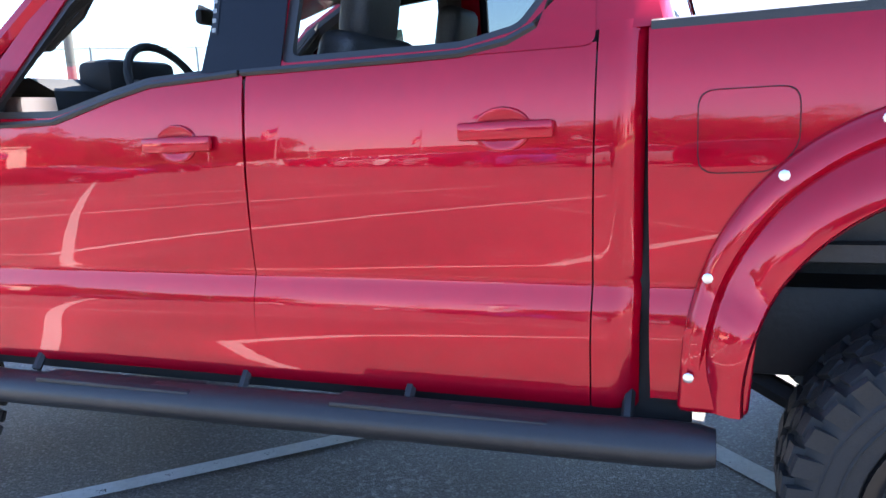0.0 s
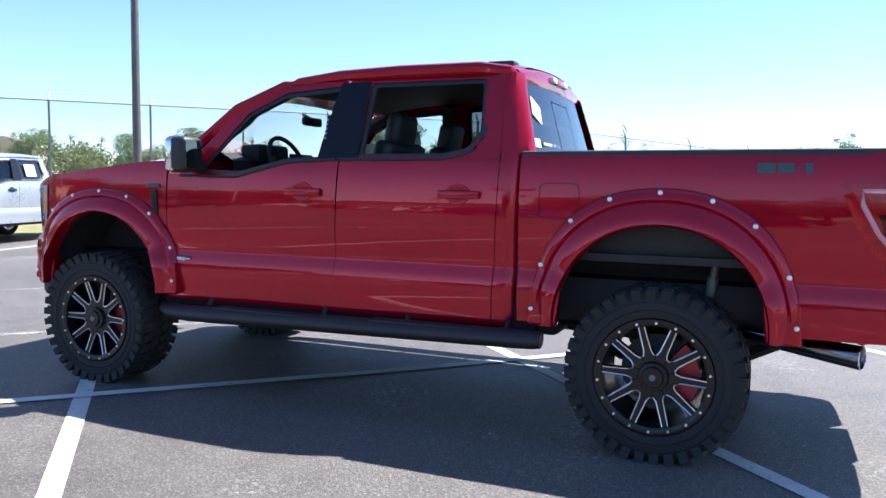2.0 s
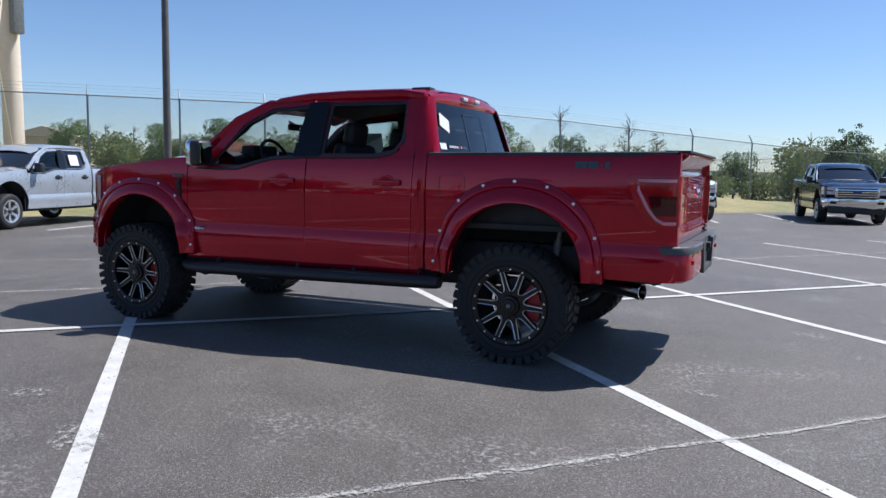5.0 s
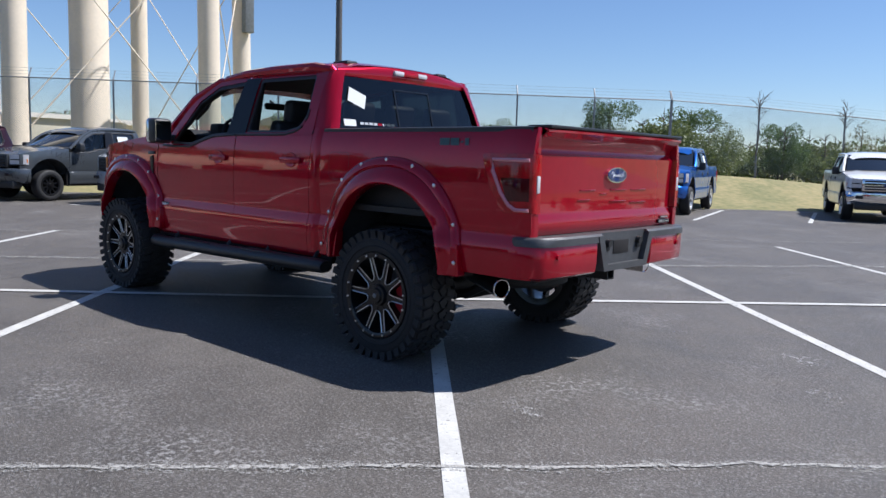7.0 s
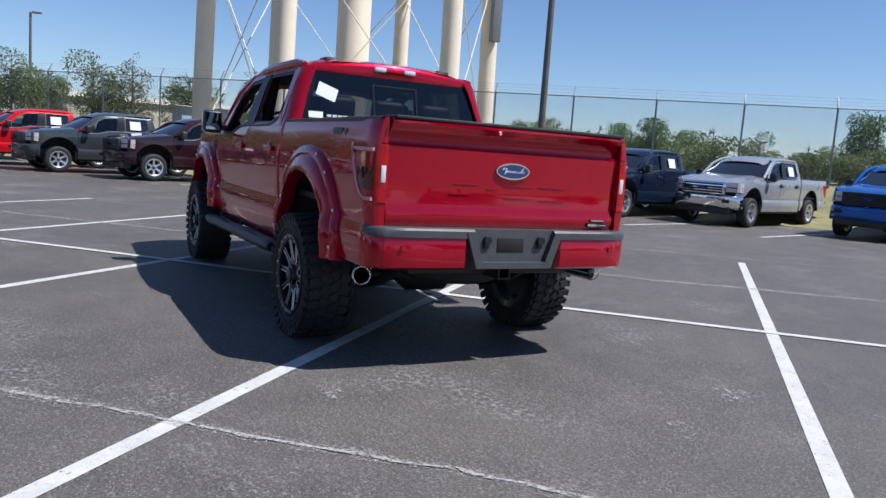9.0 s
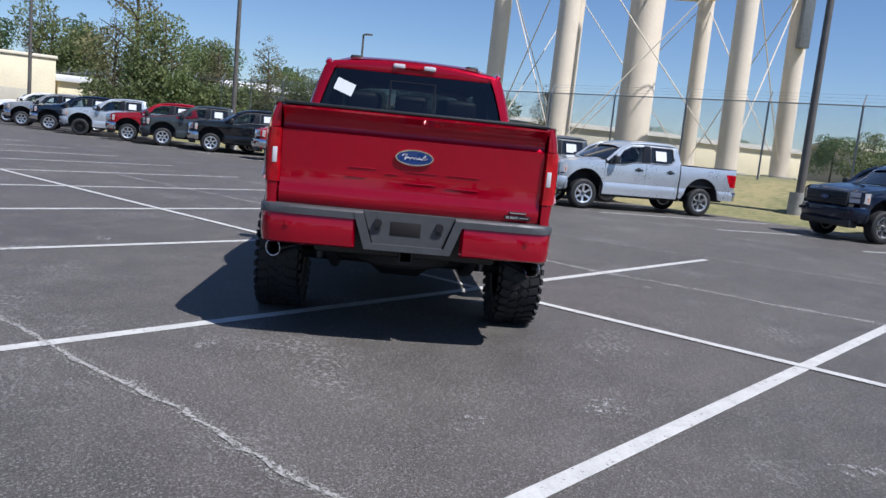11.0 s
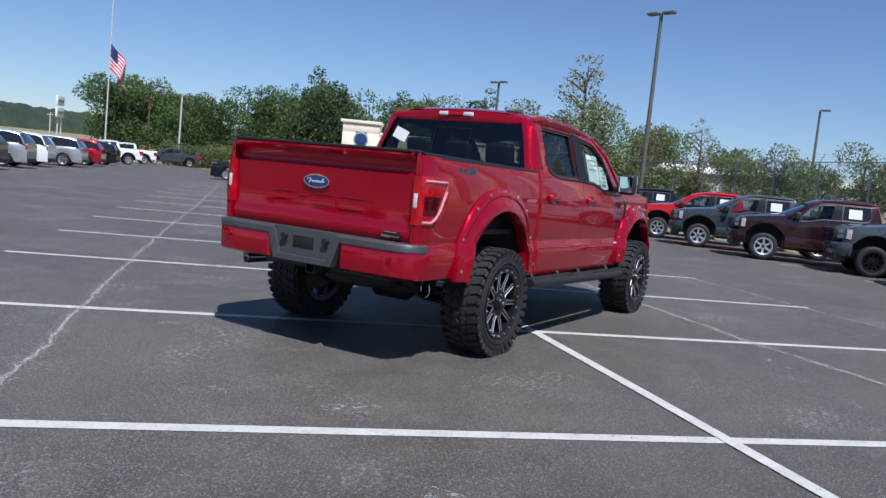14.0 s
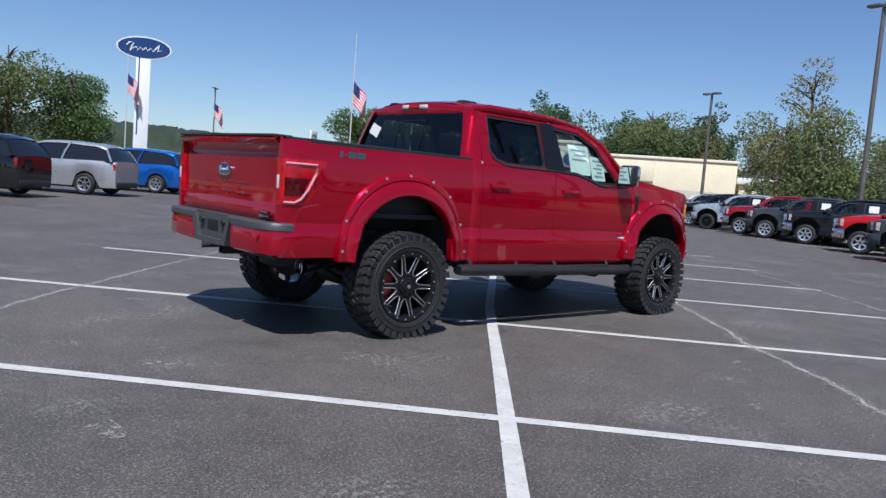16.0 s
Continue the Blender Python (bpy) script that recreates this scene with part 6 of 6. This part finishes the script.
sign = thing("pylon_sign", "blue oval dealer sign with pale rim on a white pylon", "sign", m=Matrix.Translation((-19.9, -66.4, 0)) @ Matrix.Rotation(radians(-20), 4, "Z"))
bm = bmesh.new()
box(bm, (-0.62, -0.25, -0.1), (0.62, 0.25, 10.4), 0.03)
part("pylon", bm, "white_plastic", sign)
bm = bmesh.new()
plate_xz(bm, ellipse(2.35, 1.02, 40, 0, 11.35), 0.22, 0.44, 1)
part("oval_edge", bm, "white_plastic", sign)
for sg in (-1, 1):
    bm = bmesh.new()
    plate_xz(bm, ellipse(2.22, 0.90, 40, 0, 11.35), 0.25 * sg, 0.06, sg)
    part("oval_face", bm, "blue_oval", sign)
    bm = bmesh.new()
    tube(bm, [(-sg * y * 18, sg * 0.275, 11.35 + (z - 1.287) * 20) for y, z in scroll_line], 0.06, 6)
    part("script_stroke", bm, "white_plastic", sign)
bm = bmesh.new()
box(bm, (0.30, 0.252, 3.5), (0.42, 0.262, 11.4))
part("pylon_stripe", bm, "blue_oval", sign)

small = thing("roadside_sign", "small pale roadside sign on two posts", "sign", m=Matrix.Translation((-66, -112, 0)) @ Matrix.Rotation(radians(40), 4, "Z"))
for z in (5.2, 7.0):
    bm = bmesh.new()
    box(bm, (-1.6, -0.15, z), (1.6, 0.15, z + 1.5), 0.05)
    part("sign_board", bm, "white_plastic", small)
    bm = bmesh.new()
    box(bm, (-1.2, 0.152, z + 0.5), (1.2, 0.17, z + 0.9))
    box(bm, (-1.2, -0.17, z + 0.5), (1.2, -0.152, z + 0.9))
    part("sign_bar", bm, "ink", small)
for x in (-0.8, 0.8):
    bm = bmesh.new()
    tube(bm, [(x, 0, -0.1), (x, 0, 6)], 0.12, 8)
    part("sign_post", bm, "pole_pale", small)

# ---- cream building ----
A0, B0 = Vector((-44.2, -35.0, 0)), Vector((-50.5, -24.3, 0))
dv = (B0 - A0).normalized()
ang = math.atan2(dv.y, dv.x)
hall = thing("dealership_building", "cream stucco single-storey building with a garage front", "building", m=Matrix.Translation(A0) @ Matrix.Rotation(ang, 4, "Z"))
LEN = (B0 - A0).length
DEEP = 26.0
HT = 4.5
# front wall in pieces round the glazed opening and two recesses
g0, g1, gz = 2.4, 6.2, 2.7
for lo, hi in (((0, 0, -0.2), (g0, 0.35, HT)), ((g1, 0, -0.2), (LEN, 0.35, HT)), ((g0, 0, gz), (g1, 0.35, HT)), ((0, 0.351, -0.2), (0.35, DEEP, HT)), ((LEN - 0.35, 0.351, -0.2), (LEN, DEEP, HT)), ((0.351, DEEP - 0.35, -0.2), (LEN - 0.351, DEEP, HT))):
    bm = bmesh.new()
    box(bm, lo, hi, 0.02)
    part("wall", bm, "stucco", hall)
bm = bmesh.new()
box(bm, (0.36, 0.36, HT - 0.25), (LEN - 0.36, DEEP - 0.36, HT - 0.05))
part("flat_roof", bm, "roof_white", hall)
bm = bmesh.new()
box(bm, (-0.12, -0.12, HT + 0.002), (LEN + 0.1, 0.40, HT + 0.22), 0.05)
box(bm, (-0.12, 0.402, HT + 0.002), (0.40, DEEP, HT + 0.22), 0.05)
part("cornice", bm, "stucco_pale", hall)
bm = bmesh.new()
box(bm, (g0, 0.12, 2.2), (g1, 0.30, gz - 0.003), 0.01)
part("roller_housing", bm, "stucco_pale", hall)
bm = bmesh.new()
box(bm, (g0, 0.28, -0.1), (g1, 0.31, 2.2))
part("shop_glass", bm, "glass_dark", hall)
for i in range(6):
    bm = bmesh.new()
    x = g0 + (g1 - g0 - 0.08) * i / 5
    box(bm, (x, 0.2, -0.1), (x + 0.08, 0.275, 2.2), 0.01)
    part("mullion", bm, "white_plastic" if i in (2, 3) else "black_trim", hall)
for x in (LEN - 4.6,):
    bm = bmesh.new()
    box(bm, (x, -0.012, 0.2), (x + 3.0, 0.1, 2.2), 0.01)
    part("garage_door", bm, "shed", hall)
# entrance tower at the corner
for lo, hi, nm, mt in (((-3.2, -0.45, -0.2), (-2.1, 1.3, 4.6), "tower_pier", "stucco_pale"), ((-1.2, -0.45, -0.2), (-0.15, 1.3, 4.6), "tower_pier", "stucco_pale"), ((-3.2, -0.45, 4.602), (-0.15, 1.3, 5.3), "tower_head", "stucco_pale"), ((-3.4, -0.6, 5.302), (0.0, 1.45, 5.55), "tower_cornice", "stucco_pale"), ((-2.09, 0.3, -0.1), (-1.21, 0.4, 3.4), "entrance_glass", "glass_dark"), ((-2.09, -0.2, 3.4), (-1.21, 0.5, 4.6), "entrance_panel", "stucco_pale")):
    bm = bmesh.new()
    box(bm, (lo[0] + 1.1, lo[1], lo[2]), (hi[0] + 1.1, hi[1], hi[2]), 0.04)
    part(nm, bm, mt, hall)
bm = bmesh.new()
tube(bm, [(-0.55, -0.46, 4.0), (-0.55, -0.25, 4.0)], 0.62, 28)
part("round_emblem", bm, "chrome", hall)
bm = bmesh.new()
tube(bm, [(-0.55, -0.47, 4.0), (-0.55, -0.44, 4.0)], 0.5, 28)
part("emblem_field", bm, "blue_oval", hall)
# small annex with a white roof edge
annex = thing("annex", "low cream annex with a white roof edge", "building", m=hall.matrix_basis @ Matrix.Translation((LEN + 0.3, 1.0, 0)))
bm = bmesh.new()
box(bm, (0, 0, -0.2), (7, 10, 3.0), 0.02)
part("wall", bm, "stucco", annex)
bm = bmesh.new()
box(bm, (-0.2, -0.3, 3.002), (7.2, 10.2, 3.5), 0.05)
part("roof", bm, "roof_white", annex)


def shed(x, y, turn, w, d, h, mat, words, rise=0.7):
    T = thing("shed", words, "shed", m=Matrix.Translation((x, y, bank_height((x, y)))) @ Matrix.Rotation(radians(turn), 4, "Z"))
    bm = bmesh.new()
    box(bm, (-w / 2, -d / 2, -0.3), (w / 2, d / 2, h), 0.02)
    part("wall", bm, mat, T)
    for i in range(int(w / 1.2)):
        bm = bmesh.new()
        x0 = -w / 2 + 0.6 + i * 1.2
        box(bm, (x0, -d / 2 - 0.03, 0), (x0 + 0.06, -d / 2 - 0.002, h - 0.05))
        part("wall_rib", bm, mat, T)
    bm = bmesh.new()
    a = [(-w / 2 - 0.3, -d / 2 - 0.3, h), (-w / 2 - 0.3, d / 2 + 0.3, h), (-w / 2 - 0.3, 0, h + rise)]
    b = [(w / 2 + 0.3, y, z) for _, y, z in a]
    va, vb = [bm.verts.new(p) for p in a], [bm.verts.new(p) for p in b]
    bm.faces.new(va)
    bm.faces.new(vb[::-1])
    for i in range(3):
        bm.faces.new((va[i], va[(i + 1) % 3], vb[(i + 1) % 3], vb[i]))
    part("roof", bm, "roof_white" if mat == "roof_white" else "shed", T)
    return T


shed(-65, 13, -80, 30, 9, 2.7, "shed", "long low tan metal shed behind the fence", 0.6)
shed(-76, 38, -72, 18, 9, 3.0, "stucco", "low cream shed behind the fence")
shed(-49.6, 8.0, -84, 3.8, 2.4, 2.15, "container", "pale grey box trailer behind the fence", 0.12)
shed(-44, 32, -60, 4, 4, 2.4, "shed", "small tan pump house by the tower")
shed(-56, -9, -90, 9, 6, 2.6, "roof_white", "white shed among the trees")

# ---- trees ----


def crown_mesh(name, seed, lobes, leaf, count, mat, gap=0.0):
    """Many small tilted leaf clumps in uneven lobes, in one mesh."""
    r = random.Random(seed)
    vs, fs = [], []
    tot = sum(l[3] ** 2 for l in lobes)
    for cx, cy, cz, rad, fz in lobes:
        for _ in range(int(count * rad ** 2 / tot)):
            d = Vector((r.gauss(0, 1), r.gauss(0, 1), r.gauss(0, 1))).normalized()
            k = rad * (0.55 + 0.5 * r.random() ** 0.6)
            k *= 1 + 0.35 * noise.noise(d * 2.2 + Vector((seed, cx, cz)))
            if gap and noise.noise(d * 3.1 + Vector((cz, seed, 3))) > gap:
                continue
            c = Vector((cx, cy, cz)) + Vector((d.x, d.y, d.z * fz)) * k
            a = Vector((r.gauss(0, 1), r.gauss(0, 1), r.gauss(0, 1))).normalized()
            b = a.cross(Vector((r.gauss(0, 1), r.gauss(0, 1), r.gauss(0, 1)))).normalized()
            s = leaf * r.uniform(0.6, 1.3)
            n = len(vs)
            vs += [tuple(c + a * s), tuple(c + b * s * 0.7 + a * 0.2 * s), tuple(c - a * s * 0.8), tuple(c - b * s * 0.7)]
            fs.append((n, n + 1, n + 2, n + 3))
    me = bpy.data.meshes.new(name)
    me.from_pydata(vs, [], fs)
    me.materials.append(M[mat])
    return me


def lobes_for(seed, kind):
    r = random.Random(seed)
    out = []
    if kind == "pine":
        for i in range(7):
            z = 0.42 + 0.52 * i / 6
            rad = 0.17 * (1.15 - 0.75 * i / 6)
            for k in range(3 if i < 5 else 1):
                a = r.random() * math.tau
                out.append((math.cos(a) * rad * 0.7, math.sin(a) * rad * 0.7, z + r.uniform(-0.03, 0.03), rad * r.uniform(0.7, 1.1), 0.6))
    elif kind == "sparse":
        for i in range(9):
            z = 0.25 + 0.70 * i / 8
            rad = 0.15 * (1.2 - 0.85 * i / 8)
            for k in range(3):
                a = r.random() * math.tau
                q = rad * r.uniform(0.5, 1.6)
                out.append((math.cos(a) * q, math.sin(a) * q, z + r.uniform(-0.05, 0.05), rad * r.uniform(0.5, 1.0), 0.9))
    else:
        for i in range(13):
            a, q = r.random() * math.tau, 0.26 * math.sqrt(r.random())
            z = r.uniform(0.25, 0.80)
            out.append((math.cos(a) * q, math.sin(a) * q, z, r.uniform(0.13, 0.21) * (1.1 - 0.4 * abs(z - 0.5)), 0.85))
    return out


def limb_mesh(name, seed, kind):
    r = random.Random(seed)
    bm = bmesh.new()
    tube(bm, [(0, 0, -0.02), (0.006, 0.004, 0.25), (-0.008, 0.006, 0.55), (0.004, 0, 0.88)], [0.022, 0.017, 0.011, 0.003], 8)
    for k in range(10 if kind != "sparse" else 18):
        z = r.uniform(0.2, 0.8)
        a = r.random() * math.tau
        l = r.uniform(0.14, 0.26) * (1.1 - 0.6 * z)
        p = Vector((0, 0, z))
        e = p + Vector((math.cos(a) * l, math.sin(a) * l, l * 0.6))
        tube(bm, [p, (p + e) / 2 + Vector((0, 0, 0.01)), e], [0.008, 0.005, 0.002], 5)
    me = bpy.data.meshes.new(name)
    bm.to_mesh(me)
    bm.free()
    me.materials.append(M["bark"])
    return me


TREES = {}
for kind, mat, count, leaf, gap in (("broad", "leaf_a", 8200, 0.0130, 0.28), ("broad_pale", "leaf_b", 8200, 0.0130, 0.26), ("pine", "leaf_d", 7400, 0.0122, 0.24), ("sparse", "leaf_c", 5600, 0.0100, 0.10), ("bush", "leaf_b", 3600, 0.026, 0.3)):
    TREES[kind] = []
    for v in range(3):
        sd = v * 17 + len(kind) * 5
        k = "broad" if kind in ("broad", "broad_pale", "bush") else kind
        lob = lobes_for(sd, k)
        if kind == "bush":
            lob = [(x * 1.6, y * 1.6, z * 0.9 - 0.12, q * 1.35, f) for x, y, z, q, f in lob]
        TREES[kind].append((crown_mesh("crown", sd, lob, leaf, count, mat, gap), limb_mesh("trunk", sd, k)))
WORDS = {"broad": "leafy green broadleaf tree with an uneven crown", "broad_pale": "yellow-green broadleaf tree with an uneven crown", "pine": "dark green tall pine with layered limbs", "sparse": "tall thin tree with sparse brownish leaves", "bush": "dense low green bush"}
TR = random.Random(21)


def tree(x, y, h, kind):
    crown, trunk = TREES[kind][TR.randrange(3)]
    T = thing("tree" if kind != "bush" else "bush", WORDS[kind], "tree" if kind != "bush" else "bush", "trees round the lot", Matrix.Translation((x, y, bank_height((x, y)) - 0.05)) @ Matrix.Rotation(TR.random() * 6.28, 4, "Z") @ Matrix.Diagonal((h * TR.uniform(0.9, 1.15), h * TR.uniform(0.9, 1.15), h, 1)))
    a, b = new("trunk", trunk), new("crown", crown)
    a.parent = b.parent = T
    tagged(b, kind="stuff")
    return T


def grove(x0, y0, x1, y1, n, h0, h1, kinds, spread=3.0):
    """Trees along a line, with heights between two values."""
    for i in range(n):
        u = (i + TR.uniform(0.2, 0.8)) / n
        tree(x0 + (x1 - x0) * u + TR.uniform(-spread, spread), y0 + (y1 - y0) * u + TR.uniform(-spread, spread), TR.uniform(h0 * 0.82, h1 * 1.04), kinds[TR.randrange(len(kinds))])


# woods behind the building and the far side
grove(-26, -104, 0, -108, 9, 13.1, 16.2, ("broad", "broad_pale"), 3)
grove(-10, -112, 40, -104, 12, 13.1, 16.8, ("broad", "broad_pale"), 4)
grove(-62, -100, -72, -88, 6, 10.7, 13.4, ("broad", "broad_pale"), 3)
grove(-66, -92, -84, -76, 11, 10.8, 14.4, ("broad", "pine", "broad"), 3)
grove(-70, -66, -76, -60, 5, 15.3, 17.3, ("pine", "broad"), 2)
grove(-84, -72, -100, -52, 11, 10.6, 13.8, ("pine", "broad", "broad_pale"), 4)
grove(-76, -50, -92, -34, 10, 11.0, 13.7, ("pine", "broad_pale", "sparse"), 4)
grove(-60, -22, -64, -12, 6, 6.8, 8.6, ("broad_pale", "broad", "sparse"), 2)
grove(-52, -70, -66, -66, 7, 2.9, 4.4, ("bush",), 2)
grove(-78, -58, -96, -30, 12, 4.9, 7.3, ("bush",), 3)
tree(-47.0, -17.6, 11.2, "sparse")
tree(-45.2, -15.2, 7.4, "broad_pale")
tree(-48.5, -19.5, 7.4, "sparse")
tree(-46.5, -12.0, 5.6, "sparse")
tree(-46.0, -8.6, 6.0, "sparse")
tree(-49.5, -7.0, 5.2, "broad_pale")
grove(-44, -19.5, -46, -9, 8, 3.0, 4.6, ("bush",), 1.2)
# behind the fence and the tower
grove(-50, -6, -54, -1, 3, 4.2, 5.2, ("broad_pale",), 1)
tree(-51.5, 3.4, 5.6, "sparse")
tree(-52.5, 1.0, 5.8, "broad_pale")
grove(-78, 4, -80, 40, 6, 4.6, 6.0, ("broad", "broad_pale"), 3)
grove(-36, 25, -28, 33, 6, 2.7, 3.4, ("broad_pale", "bush", "broad"), 1)
grove(-44, 38, -20, 58, 12, 2.9, 4.3, ("broad_pale", "broad_pale", "bush"), 2)
grove(-20, 48, -6, 60, 8, 3.2, 4.6, ("broad", "bush"), 2)
for x, y, h, kind in ((-17.2, 34.6, 4.2, "broad"), (-15.2, 36.0, 3.1, "bush"), (-13.4, 36.9, 4.1, "broad"), (-11.6, 38.0, 3.3, "broad_pale"), (-25.9, 27.8, 3.4, "broad"), (-23.7, 30.2, 3.1, "bush"),
                      (-42.6, 32.2, 4.0, "broad_pale"), (-38.5, 36.6, 4.2, "broad"), (-35.0, 40.0, 3.8, "broad"), (5.8, 40.4, 4.3, "pine"), (3.6, 41.0, 3.4, "broad_pale"), (-51.5, 11.8, 5.6, "sparse"), (-52.6, 7.4, 5.2, "broad_pale")):
    tree(x, y, h, kind)
tree(-8.0, 50.5, 4.6, "sparse")
tree(-4.6, 44.0, 4.2, "sparse")
tree(6.8, 46.0, 4.9, "pine")
tree(4.6, 46.5, 4.2, "broad_pale")
grove(3, 52, 16, 58, 6, 3.5, 5, ("broad", "bush", "pine"), 2)
grove(12, 60, 60, 40, 10, 4, 7, ("broad", "bush"), 3)
grove(45, 30, 60, -60, 14, 6, 10, ("broad", "broad_pale", "pine"), 4)
grove(50, -70, 10, -110, 10, 8, 12, ("broad", "broad_pale"), 4)

# scrub close behind the fence
grove(-16.9, 27.0, 5.4, 50.0, 18, 2.3, 3.5, ("bush", "broad", "bush"), 1.4)

# far wooded hill to close the horizon
bm = bmesh.new()
rows = []
for j in range(7):
    row = []
    for i in range(121):
        a = math.tau * i / 120
        r = 330 + 60 * j
        hgt = (2 + 9 * math.sin(min(1, j / 4) * math.pi / 2)) * (0.55 + 0.45 * noise.noise(Vector((math.cos(a) * 2, math.sin(a) * 2, 5)))) + 2.2 * noise.noise(Vector((math.cos(a) * 40, math.sin(a) * 40, j)))
        row.append((r * math.cos(a), r * math.sin(a), max(-1, hgt - 1)))
    rows.append(row)
grid(bm, rows)
tagged(part("backdrop_hill", bm, "hill"), "far low wooded hills", "hill", kind="structure")


# rising field and a lumpy wooded ridge beyond the road
def ridge_weight(a):
    d = abs(((a + 118 + 180) % 360) - 180)
    return max(0.0, min(1.0, (48 - d) / 16))


bm = bmesh.new()
grid(bm, [[(r * math.cos(radians(a)), r * math.sin(radians(a)), -0.4 + (0.4 + h) * ridge_weight(a)) for a in range(-168, -67, 2)] for r, h in ((118, -0.3), (150, 0.35), (200, 1.6), (260, 3.2), (320, 4.9), (350, 5.4))])
tagged(part("ground_rise", bm, "grass"), "dry sloping field beyond the road", "field", kind="structure")
bm = bmesh.new()
rows = []
for j in range(15):
    row = []
    for i in range(0, 681):
        a = -165 + i * 0.14
        r = 322 + 7 * j
        w = ridge_weight(a)
        p = Vector((math.cos(radians(a)) * r, math.sin(radians(a)) * r, 0))
        lump = 1.7 * noise.noise(p * 0.16) + 1.1 * noise.noise(p * 0.42)
        tall = 7.5 * min(1, j / 2.2) + 0.42 * max(0, j - 2) + 2.0 * max(0.0, min(1.0, (a + 122) / 12)) * min(1, j / 3)
        row.append((p.x + 1.6 * noise.noise(p * 0.3 + Vector((9, 0, 0))), p.y, 4.2 * w + (tall + lump * min(1, j)) * w - 1.0 * (1 - w)))
    rows.append(row)
grid(bm, rows)
tagged(part("backdrop_ridge", bm, "hill"), "far dark green wooded ridge", "hill", kind="structure")


def utility_pole(x, y, z):
    T = thing("utility_pole", "weathered wooden utility pole in the far field", "pole", "poles along the far field", Matrix.Translation((x, y, z)))
    bm = bmesh.new()
    tube(bm, [(0, 0, -0.3), (0, 0, 7.0)], [0.22, 0.15], 8)
    part("post", bm, "pole_pale", T)
    bm = bmesh.new()
    box(bm, (-1.1, -0.09, 6.2), (1.1, 0.09, 6.42))
    part("cross_arm", bm, "pole_pale", T)


for a in (-112.8, -117.9, -121.0):
    utility_pole(290 * math.cos(radians(a)), 290 * math.sin(radians(a)), 3.9)
